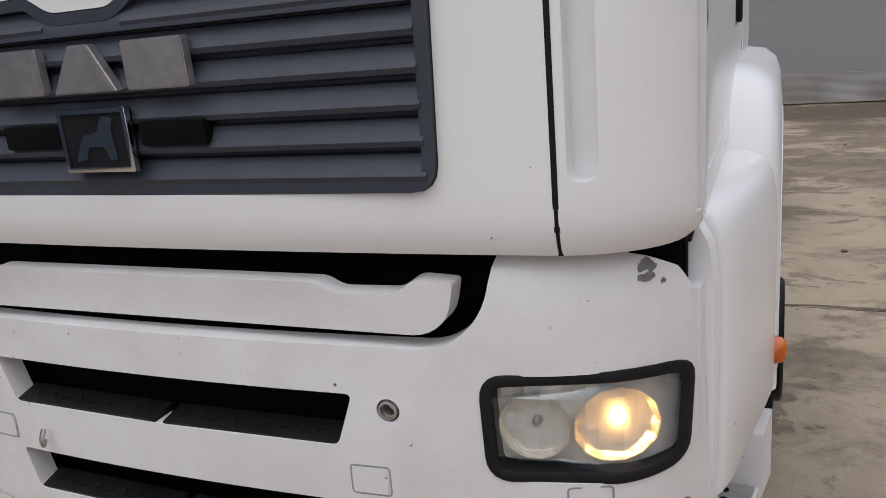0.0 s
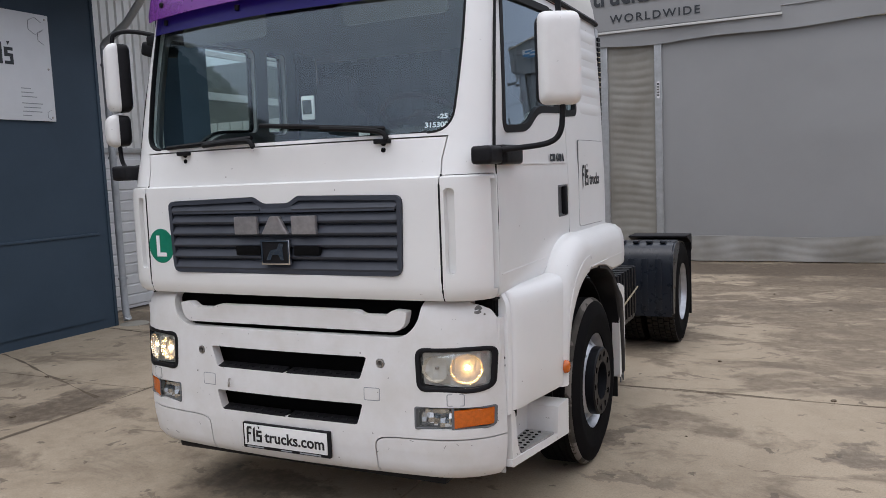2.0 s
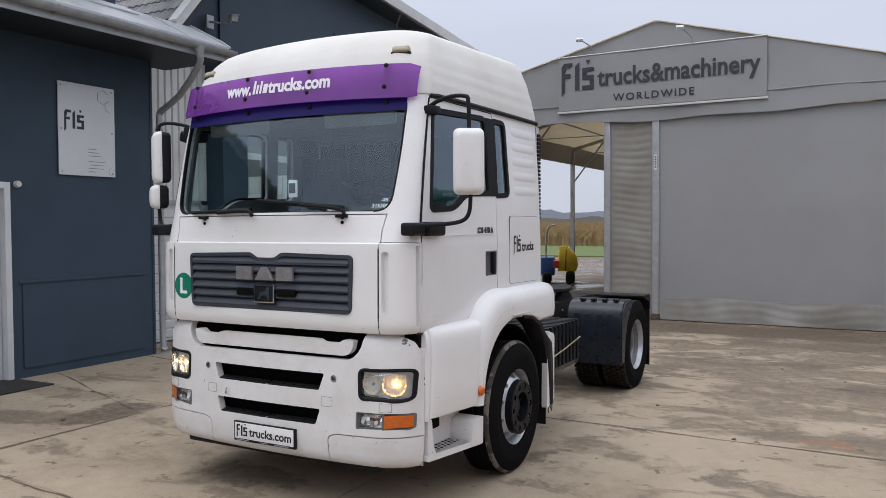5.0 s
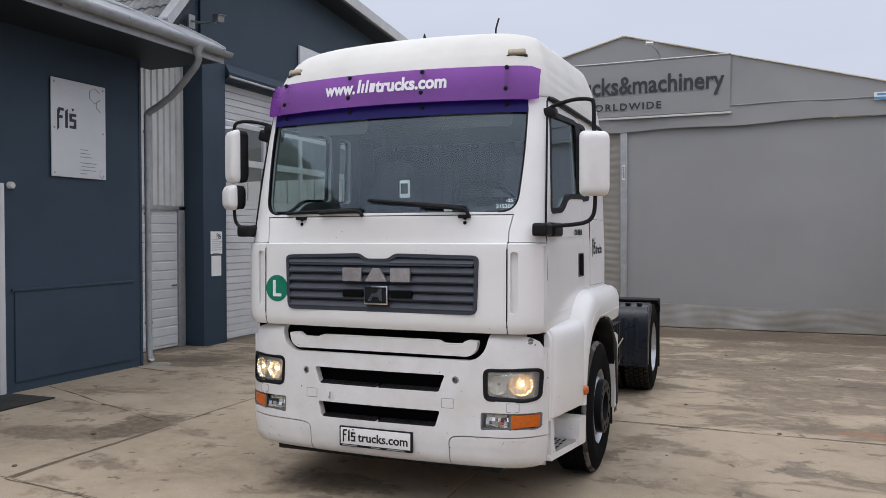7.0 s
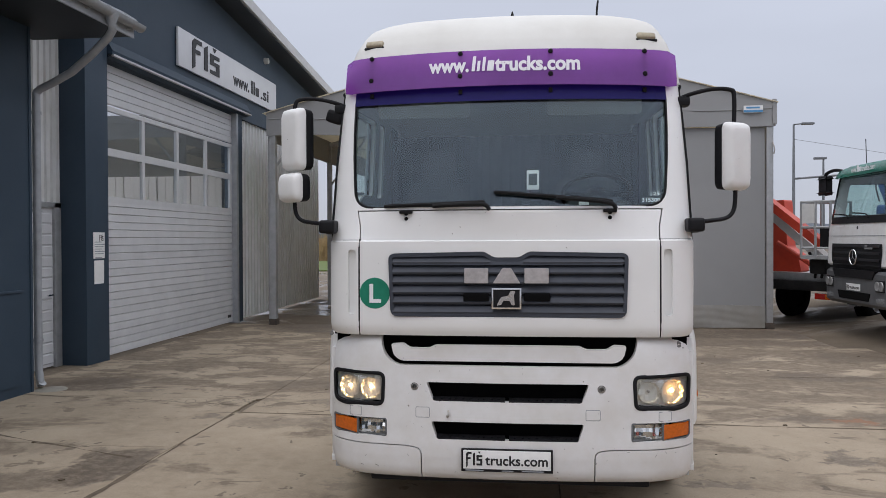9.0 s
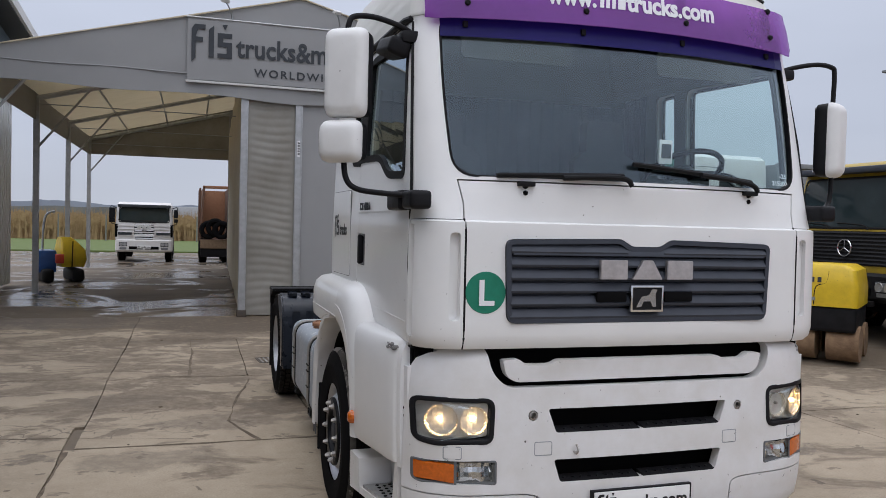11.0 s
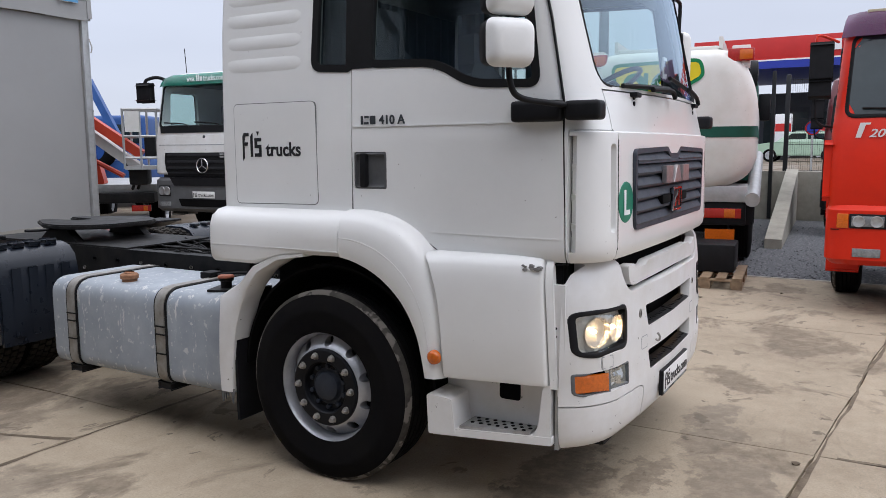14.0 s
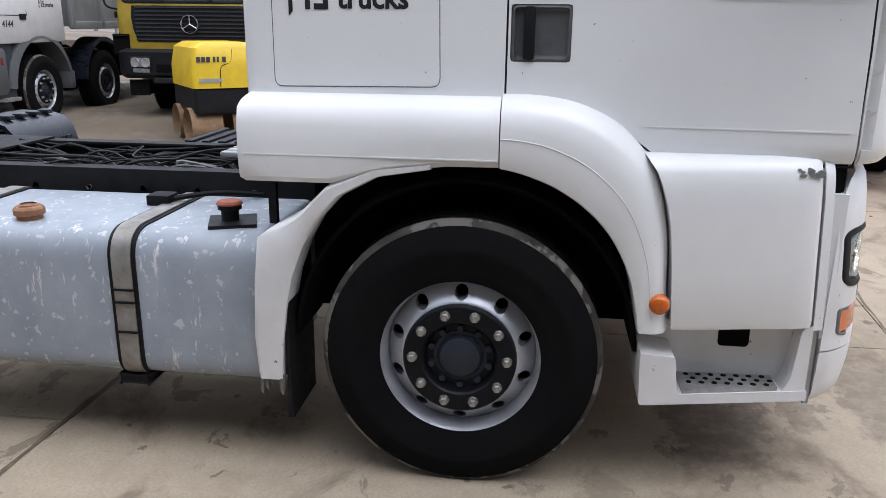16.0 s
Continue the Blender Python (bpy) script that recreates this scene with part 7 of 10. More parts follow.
# scratches on the lower bumper
for k in range(12):
    q = 1 if k % 2 else -1
    cx, cz, ln, w_ = q * (0.30 + 0.72 * rc_.random()), 0.42 + 0.15 * rc_.random(), 0.003 + 0.012 * rc_.random() ** 2, 0.001 + 0.002 * rc_.random()
    a = rc_.uniform(-1.2, 1.2)
    ux, uz = ln * math.cos(a), ln * math.sin(a)
    part("scratch", patch([(cx - ux, cz - uz - w_), (cx + ux, cz + uz - w_), (cx + ux, cz + uz + w_), (cx - ux, cz - uz + w_)], bump_front, 0.0012, 3, 3), "chip_grey", bumper, sharp=0)

# number plate holder with the dealer's plate
plate = part("plate_holder", box(-0.275, 0.275, -0.028, -0.006, 0.422, 0.560, 0.004), "black_plastic", bumper, "dealer plate in a black holder")
part("plate", box(-0.263, 0.263, -0.032, -0.027, 0.440, 0.553, 0.003), "paper", plate)
part("plate_mark", logo_blocks(0.098, face_y(-0.245, -0.033, 0.448), 0.0015), "ink", plate, sharp=0)
part("plate_word", word("trucks.com", 0.083, face_y(-0.128, -0.033, 0.466), 0.001, 0.0016, width=0.375), "ink", plate, sharp=0)
for a in ((-0.25, 0, 0.11, 0.007), (-0.03, 0, 0.07, 0.006), (0.09, 0, 0.13, 0.007)): part("plate_small_print", bars([a], face_y(0, -0.0285, 0.428)), "greyink", plate, sharp=0)
part("pull_hook", tube([(-0.355, -0.012, 0.785), (-0.352, -0.025, 0.765), (-0.358, -0.02, 0.745), (-0.365, -0.008, 0.752)], 0.006, 6), "nut", bumper)

# ---- wheels ----
def tyre_mesh(r=0.512, w=0.30, name="tyre", worn=True):
    h = w / 2
    prof = [(0.292, -h + 0.01), (0.34, -h - 0.004), (0.42, -h - 0.006), (r - 0.045, -h + 0.012), (r - 0.018, -h + 0.022), (r, -h + 0.04)]
    n = 4
    for k in range(n):
        c = -h + 0.04 + (w - 0.08) * (k + 1) / (n + 1)
        prof += [(r, c - 0.006), (r - 0.012, c - 0.004), (r - 0.012, c + 0.004), (r, c + 0.006)]
    prof += [(r, h - 0.04), (r - 0.018, h - 0.022), (r - 0.045, h - 0.012), (0.42, h + 0.006), (0.40, h + 0.008), (0.385, h + 0.003), (0.34, h + 0.004), (0.292, h - 0.01)]
    return finish(lathe(prof, (0, 0, 0), "x", 72), name, "tyre", 30)


TYRE = tyre_mesh()
SHOULDER = finish(lathe([(0.492, 0.130), (0.4985, 0.1275), (0.508, 0.1165), (0.5135, 0.108), (0.5135, 0.098)], (0, 0, 0), "x", 72), "shoulder", "tyre_worn", 60)
front_prof = [(0.284, -0.13), (0.284, 0.118), (0.292, 0.126), (0.299, 0.131), (0.300, 0.124), (0.297, 0.118)]
rim_bm = lathe([(0.26, -0.12), (0.275, 0.08), (0.283, 0.112), (0.297, 0.130), (0.302, 0.128), (0.301, 0.115), (0.29, 0.10), (0.285, -0.12), (0.26, -0.12)], (0, 0, 0), "x", 60)
disc = lathe([(0.155, 0.075), (0.278, 0.045), (0.276, 0.060), (0.262, 0.078), (0.235, 0.105), (0.215, 0.127), (0.205, 0.132), (0.155, 0.132), (0.155, 0.075)], (0, 0, 0), "x", 60)
holes = merge(*[turned(lathe([(0, -0.1), (0.0245, -0.1), (0.0245, 0.2), (0, 0.2)], (0, 0, 0), "x", 14), pose(0, 0.243 * math.cos(2 * math.pi * (k + 0.5) / 10), 0.240 * math.sin(2 * math.pi * (k + 0.5) / 10))) for k in range(10)])
DISC = dress(carve(disc, [holes]), "rim", 35)
RIM = finish(rim_bm, "rim_ring", "rim", 35)
PLATE = finish(lathe([(0.208, 0.126), (0.206, 0.144), (0.199, 0.149), (0.140, 0.149), (0.134, 0.142), (0.130, 0.118), (0.122, 0.108), (0.085, 0.108), (0.080, 0.116), (0.072, 0.132), (0.066, 0.136), (0, 0.136)], (0, 0, 0), "x", 48), "hub_plate", "hub", 30)
NUT = finish(merge(lathe([(0.0, 0.030), (0.009, 0.030), (0.0125, 0.020), (0.0155, 0.018), (0.0165, 0.0)], (0, 0, 0), "x", 6), lathe([(0.021, 0.004), (0.021, 0.0), (0.016, 0.004)], (0, 0, 0), "x", 14)), "nut", "nut", 30)
HUBNUT = finish(lathe([(0.0, 0.020), (0.012, 0.018), (0.0145, 0.0)], (0, 0, 0), "x", 8), "hubnut", "hub_cap", 30)
CAP = finish(lathe([(0.100, 0.107), (0.098, 0.113), (0.086, 0.114), (0.080, 0.120), (0.073, 0.134), (0.066, 0.138), (0.03, 0.141), (0, 0.141)], (0, 0, 0), "x", 40), "hub_cap", "hub_cap", 30)
BACK = finish(lathe([(0, -0.03), (0.282, -0.03), (0.282, -0.06), (0, -0.06)], (0, 0, 0), "x", 32), "drum", "void", 30)
# deep dished rear rim
RDISH = finish(lathe([(0.302, 0.128), (0.300, 0.138), (0.292, 0.136), (0.284, 0.115), (0.276, 0.100), (0.272, 0.085)], (0, 0, 0), "x", 60), "dished_rim", "rim", 30)
RBARREL = finish(lathe([(0.272, 0.085), (0.271, 0.030), (0.262, 0.020), (0.260, -0.03), (0.252, -0.055), (0.252, -0.07)], (0, 0, 0), "x", 60), "rim_barrel", "rim_dirty", 30)
rdisc = lathe([(0.258, -0.010), (0.240, -0.034), (0.205, -0.040), (0.130, -0.040), (0.130, -0.058), (0.210, -0.058), (0.240, -0.054), (0.258, -0.032), (0.258, -0.010)], (0, 0, 0), "x", 60)
rholes = merge(*[turned(lathe([(0, -0.3), (0.024, -0.3), (0.024, 0.2), (0, 0.2)], (0, 0, 0), "x", 12), pose(0, 0.222 * math.cos(2 * math.pi * (k + 0.5) / 10), 0.222 * math.sin(2 * math.pi * (k + 0.5) / 10))) for k in range(10)])
RDISC = dress(carve(rdisc, [rholes]), "tank", 35)
RBACK = finish(lathe([(0, -0.080), (0.258, -0.080), (0.258, -0.09), (0, -0.09)], (0, 0, 0), "x", 32), "rear_drum", "void", 30)
RHUB = finish(lathe([(0.132, -0.053), (0.130, -0.013), (0.118, -0.006), (0.112, 0.040), (0.104, 0.050), (0.06, 0.055), (0, 0.058)], (0, 0, 0), "x", 32), "axle_hub", "hub_cap", 30)


def wheel(parent, s, x, y, z=0.512, k=1.0, fine=True, dished=False, name="wheel", spin=0.0, label=""):
    """A wheel on the side s with its outer half-width centre at x."""
    m = pose(x * s, y, z, 0, 0, 0 if s > 0 else 180) @ pose(0, 0, 0, spin) @ Matrix.Scale(k, 4)
    w = again(name, RDISH if dished else DISC, parent, m, label)
    I4 = Matrix.Identity(4)
    again("tyre", TYRE, w, I4)
    if not dished:
        again("rim", RIM, w, I4)
        again("hub_plate", PLATE, w, I4)
        again("brake_drum", BACK, w, I4)
    else:
        again("rim_barrel", RBARREL, w, I4)
        again("rim_disc", RDISC, w, I4)
        again("brake_drum", RBACK, w, I4)
        again("axle_hub", RHUB, w, I4)
    if fine:
        rr, h = (0.172, 0.147) if not dished else (0.168, -0.040)
        for q in range(10):
            a = 2 * math.pi * q / 10
            again("lug_nut", NUT, w, pose(h, rr * math.cos(a), rr * math.sin(a)))
        if not dished:
            again("worn_shoulder", SHOULDER, w, I4)
            again("hub_cap", CAP, w, I4)
            for q in range(10):
                a = 2 * math.pi * (q + 0.5) / 10
                again("hub_bolt", HUBNUT, w, pose(0.108, 0.110 * math.cos(a), 0.110 * math.sin(a)))
    return w


for s in (-1, 1):
    fw_ = wheel(truck, s, 1.098, 1.492, 0.508, label="steel wheel with black hub and ten chrome nuts" if s < 0 else "steel wheel with a black nut guard ring")
    if s > 0:
        ring_ = lathe([(0.112, 0.120), (0.118, 0.183), (0.198, 0.187), (0.208, 0.178), (0.210, 0.120)], (0, 0, 0), "x", 40)
        bmesh.ops.solidify(ring_, geom=ring_.faces[:], thickness=0.004)
        part("nut_guard", carve(ring_, [lathe([(0, 0.10), (0.021, 0.10), (0.021, 0.2), (0, 0.2)], (0, 0.165 * math.cos(2 * math.pi * q / 10), 0.165 * math.sin(2 * math.pi * q / 10)), "x", 14) for q in range(10)]), "hub", fw_, "black pierced nut guard")
    wheel(truck, s, 1.08, 5.06, 0.508, dished=True, label="dished steel rear wheel")
    w = again("inner_wheel", TYRE, truck, pose(s * 0.75, 5.06, 0.508))
    for xx in (1.08, 0.75):
        lugs = bmesh.new()
        for k in range(54):
            for row, xo in enumerate((-0.115, -0.060, -0.004, 0.052, 0.108)):
                a = 2 * math.pi * (k + 0.5 * (row % 2)) / 54
                m = pose(s * xx + xo, 5.06 + 0.513 * math.cos(a), 0.508 + 0.513 * math.sin(a), math.degrees(a) - 90, 0, 0)
                vs = [lugs.verts.new(m @ Vector(p)) for p in ((-0.023, -0.021, -0.010), (0.023, -0.025, -0.010), (0.023, 0.021, -0.010), (-0.023, 0.017, -0.010), (-0.022, -0.020, 0.006), (0.022, -0.024, 0.006), (0.022, 0.020, 0.006), (-0.022, 0.016, 0.006))]
                for f in ((4, 5, 6, 7), (0, 1, 5, 4), (1, 2, 6, 5), (2, 3, 7, 6), (3, 0, 4, 7)): lugs.faces.new([vs[q] for q in f])
        tagged(part("tread", lugs, "tyre_tread", truck, "dusty block tread", sharp=0), kind="stuff")

# ---- chassis ----
for s in (-1, 1):
    c = [(0.335, 0.74), (0.425, 0.74), (0.425, 0.752), (0.347, 0.752), (0.347, 0.988), (0.425, 0.988), (0.425, 1.0), (0.335, 1.0)]
    c = [(0.76 - x, z) for x, z in c]
    rail = part("chassis_rail", prism([(s * x, z) for x, z in c], "y", 0.6, 5.95), "chassis", truck, "black channel chassis rail")
    for k in range(26):
        part("rail_bolt", lathe([(0, 0.012), (0.012, 0.012), (0.014, 0.0)], (s * 0.425 if s > 0 else -0.425 - 0.012, 2.4 + 0.135 * k, 0.83 + 0.08 * (k % 2)), "x", 6), "strap" if k % 5 in (1, 2) else "hub", rail)
for y in (2.5, 3.3, 4.2, 5.5, 5.9):
    part("cross_member", box(-0.34, 0.34, y - 0.05, y + 0.05, 0.78, 0.96, 0.01), "chassis", truck)
# engine as a plain block, its near-black colour painting the shade under the cab
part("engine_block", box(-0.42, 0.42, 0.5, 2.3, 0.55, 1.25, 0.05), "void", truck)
part("front_axle", box(-1.0, 1.0, 1.43, 1.55, 0.40, 0.52, 0.03), "chassis", truck)
part("rear_axle", merge(lathe([(0, -1.0), (0.10, -1.0), (0.10, -0.25), (0.24, -0.12), (0.24, 0.12), (0.10, 0.25), (0.10, 1.0), (0, 1.0)], (0, 5.06, 0.51), "x", 24), tube([(0, 2.4, 0.72), (0, 4.8, 0.55)], 0.055, 12, 0)), "chassis", truck)
part("deck_plate", box(-0.42, 0.42, 4.05, 5.9, 1.0, 1.012), "chassis", truck)
# coupling plate
fw = rounded([(-0.36, 4.62), (-0.20, 4.50), (0.20, 4.50), (0.36, 4.62), (0.46, 4.85), (0.42, 5.10), (0.30, 5.32), (0.22, 5.48), (0.10, 5.50), (0.06, 5.10), (-0.06, 5.10), (-0.10, 5.50), (-0.22, 5.48), (-0.30, 5.32), (-0.42, 5.10), (-0.46, 4.85)], 0.06, 3)
cp_ = part("coupling_plate", prism(fw, "z", 1.120, 1.158, 0.01), "chassis", truck, "greasy black fifth-wheel coupling plate")
for s in (-1, 1):
    part("coupling_bracket", prism([(4.72, 1.01), (5.22, 1.01), (5.08, 1.120), (4.86, 1.120)], "x", s * 0.30, s * 0.37), "chassis", cp_)
part("release_handle", tube([(-0.34, 5.0, 1.115), (-0.52, 4.98, 1.115), (-0.66, 4.95, 1.125)], 0.012, 6), "chassis", cp_)
# cables and air hoses behind the cab
for k in range(34):
    x0 = -0.30 + 0.6 * random.random()
    pts = [(x0, 2.30, 0.96 + 0.05 * random.random())]
    for j in range(6):
        pts.append((max(-0.33, min(0.33, x0 + 0.5 * (random.random() - 0.5))), 2.55 + 0.30 * j + 0.12 * random.random(), 0.84 + 0.18 * random.random()))
    part("air_hose", tube(pts, 0.004 + 0.005 * random.random(), 6, 5), "hose_grey" if k % 11 == 0 else "rope", truck, "tangle of cables and hoses" if k == 0 else "")
part("cat_walk", merge(*[box(-0.05 + 0.085 * k, 0.01 + 0.085 * k, 2.30, 2.85, 1.0, 1.03, 0.006) for k in range(5)]), "steel_post", truck, "grey ribbed walkway")

# fuel tank on the -x side
tk = rounded([(-1.205, 0.335), (-0.50, 0.335), (-0.50, 0.915), (-1.205, 0.915)], [0.09, 0.06, 0.06, 0.12], 7)
rings = []
for y, d in ((2.225, 0.035), (2.232, 0.012), (2.25, 0.0), (3.82, 0.0), (3.84, 0.012), (3.85, 0.035)):
    rings.append([(x, y, z) for x, z in inset(tk, d)])
tank = part("fuel_tank", loft(rings), "tank", truck, "dented grey fuel tank with chipped paint and steel straps")
for y in (2.77, 3.62):
    o, i = inset(tk, -0.012), inset(tk, 0.004)
    sb = loft([[(x, y - 0.038, z) for x, z in i], [(x, y - 0.038, z) for x, z in o], [(x, y + 0.038, z) for x, z in o], [(x, y + 0.038, z) for x, z in i]], True, False)
    stp = part("tank_strap", sb, "strap", tank, "worn steel strap on rubber")
    for dy in (-0.044, 0.044):
        o2 = inset(tk, -0.006)
        rb = loft([[(x, y + dy - 0.010, z) for x, z in i], [(x, y + dy - 0.010, z) for x, z in o2], [(x, y + dy + 0.010, z) for x, z in o2], [(x, y + dy + 0.010, z) for x, z in i]], True, False)
        part("rubber_strip", rb, "gasket", stp)
    for z in (0.52, 0.64, 0.69): part("strap_clamp", box(-1.224, -1.212, y - 0.04, y + 0.04, z, z + 0.008), "gasket", stp)
    part("strap_bracket", box(-0.9, -1.19, y - 0.05, y + 0.06, 0.30, 0.335, 0.01), "chassis", tank)
cap = part("fuel_cap", lathe([(0, 0.045), (0.05, 0.045), (0.058, 0.036), (0.058, 0.014), (0.048, 0.008), (0.048, -0.02)], (-1.06, 3.22, 0.92), "z", 24), "rust", tank, "rusty fuel cap")
part("cap_handle", lathe([(0.03, 0.0), (0.036, 0.004), (0.03, 0.008)], (-1.06, 3.22, 0.967), "z", 20), "rust", cap)
part("level_sender", merge(box(-0.78, -0.68, 2.78, 2.88, 0.915, 0.96, 0.008), tube([(-0.73, 2.8, 0.935), (-0.66, 2.62, 0.955), (-0.55, 2.45, 0.93)], 0.012, 6)), "gasket", tank)
fl2 = part("filler_neck", lathe([(0, 0.08), (0.035, 0.08), (0.046, 0.075), (0.046, 0.052), (0.034, 0.048), (0.034, 0.0)], (-1.0, 2.42, 0.92), "z", 20), "chassis", tank, "small filler with a rusty cap")
part("filler_cap", lathe([(0, 0.016), (0.042, 0.014), (0.05, 0.006), (0.05, 0.0)], (-1.0, 2.42, 0.99), "z", 20), "cap_red", fl2)
part("filler_pad", turned(box(-0.09, 0.09, -0.09, 0.09, 0, 0.014), pose(-1.0, 2.41, 0.914, 0, 0, 20)), "chassis", fl2)
part("fender_stay", box(-0.98, -0.95, 2.24, 2.27, 0.86, 1.2), "chassis", truck)

# ribbed battery cover on the +x side
bc = part("battery_cover", box(0.52, 1.10, 2.30, 3.35, 0.55, 0.98, 0.03), "mudguard", truck, "dark ribbed battery cover")
for k in range(10):
    part("cover_rib", box(0.53, 1.115, 2.36 + 0.1 * k, 2.41 + 0.1 * k, 0.60, 0.995, 0.012), "hub", bc)
part("white_side_skirt", prism(rounded([(2.10, 0.36), (2.27, 0.42), (2.28, 0.98), (2.12, 1.03)], 0.03, 3), "x", 1.20, 1.25), "white_dirty", truck)
part("strap_yellow", tube([(1.13, 2.32, 0.70), (1.13, 2.8, 0.75), (1.13, 3.3, 0.82)], 0.007, 5, 2), "cream_lens", truck)

# rear mudguards
for s in (-1, 1):
    rings = []
    for t in np.linspace(0, 1, 9):
        x = 0.60 + 0.62 * t
        prof = [(4.40, 0.36), (4.392, 0.60), (4.40, 0.86), (4.43, 0.97), (4.49, 1.035), (4.58, 1.06), (4.80, 1.065), (4.80, 1.05), (4.60, 1.045), (4.51, 1.02), (4.45, 0.96), (4.42, 0.85), (4.412, 0.60), (4.42, 0.36)]
        rings.append([(s * x, y, z) for y, z in prof])
    mg = part("rear_mudguard", loft(rings), "mudguard", truck, "navy plastic mudguard over the rear wheel")
    sd = prism(rounded([(4.405, 0.38), (4.50, 0.38), (4.53, 0.62), (4.62, 0.82), (4.72, 0.93), (4.80, 0.985), (4.80, 1.055), (4.58, 1.052), (4.45, 0.98), (4.405, 0.85)], 0.02, 2), "x", s * 1.20, s * 1.235)
    part("mudguard_side", sd, "mudguard", mg)
    for k in range(4):
        part("mudguard_rib", box(s * (0.68 + 0.13 * k), s * (0.74 + 0.13 * k), 4.389, 4.40, 0.42, 0.92, 0.004), "mudguard", mg)
        part("mudguard_boss", box(s * (0.70 + 0.13 * k), s * (0.76 + 0.13 * k), 4.52, 4.60, 1.055, 1.085, 0.012), "mudguard", mg)
    part("rear_flap", merge(box(s * 0.62, s * 1.23, 5.60, 5.615, 0.18, 0.92), box(s * 0.62, s * 1.235, 5.30, 5.62, 1.04, 1.06, 0.006), prism([(5.30, 1.05), (5.62, 1.05), (5.63, 0.88), (5.60, 0.88), (5.585, 0.96)], "x", s * 0.62, s * 1.235)), "black_plastic", truck, "black rear mud flap")
    part("tail_lamp", box(s * 0.65, s * 1.05, 5.96, 6.0, 0.82, 0.95, 0.01), "red_lens", truck)

# ---- other vehicles on the yard; local front at y = 0 looking towards -y ----
def ring_xy(w, d0, d1, r, z, n=5):
    """A rounded rectangle outline at height z: half width w, from y d0 to d1."""
    return [(x, y, z) for x, y in rounded([(-w, d0), (w, d0), (w, d1), (-w, d1)], [r, r, 0.05, 0.05], n)]


def headlight(parent, x, z, w, h, y, amber_side=0):
    hl = part("headlamp", box(x - w / 2, x + w / 2, y - 0.015, y + 0.03, z - h / 2, z + h / 2, 0.012), "black_plastic", parent, "unlit rectangular head lamp")
    part("lamp_glass", box(x - w / 2 + 0.02, x + w / 2 - 0.02, y - 0.022, y, z - h / 2 + 0.02, z + h / 2 - 0.02, 0.01), "dull_lamp", hl)
    for q in (-0.24, 0.24):
        part("lamp_bowl", lathe([(0, -0.004), (0.30 * h, -0.008), (0.37 * h, -0.012), (0.40 * h, -0.002)], (x + q * w, y - 0.018, z), "y", 16), "alu", hl)
    if amber_side:
        xa = x + amber_side * (w / 2 + 0.06)
        part("direction_lamp", box(xa - 0.055, xa + 0.055, y - 0.015, y + 0.03, z - h / 2, z + h / 2, 0.012), "amber", hl)
    return hl


def dealer_plate(parent, x, y, z):
    p = part("plate", box(x - 0.26, x + 0.26, y - 0.012, y, z - 0.06, z + 0.06, 0.003), "paper", parent, "white dealer plate")
    part("plate_mark", logo_blocks(0.09, face_y(x - 0.24, y - 0.013, z - 0.05), 0.001), "ink", p, sharp=0)
    part("plate_word", word("trucks.com", 0.08, face_y(x - 0.12, y - 0.013, z - 0.03), 0.001, 0.001, width=0.36), "ink", p, sharp=0)


def small_wheel(parent, s, x, y, dual=False):
    return wheel(parent, s, x, y, 0.512, fine=abs(y) < 2.2, dished=dual)


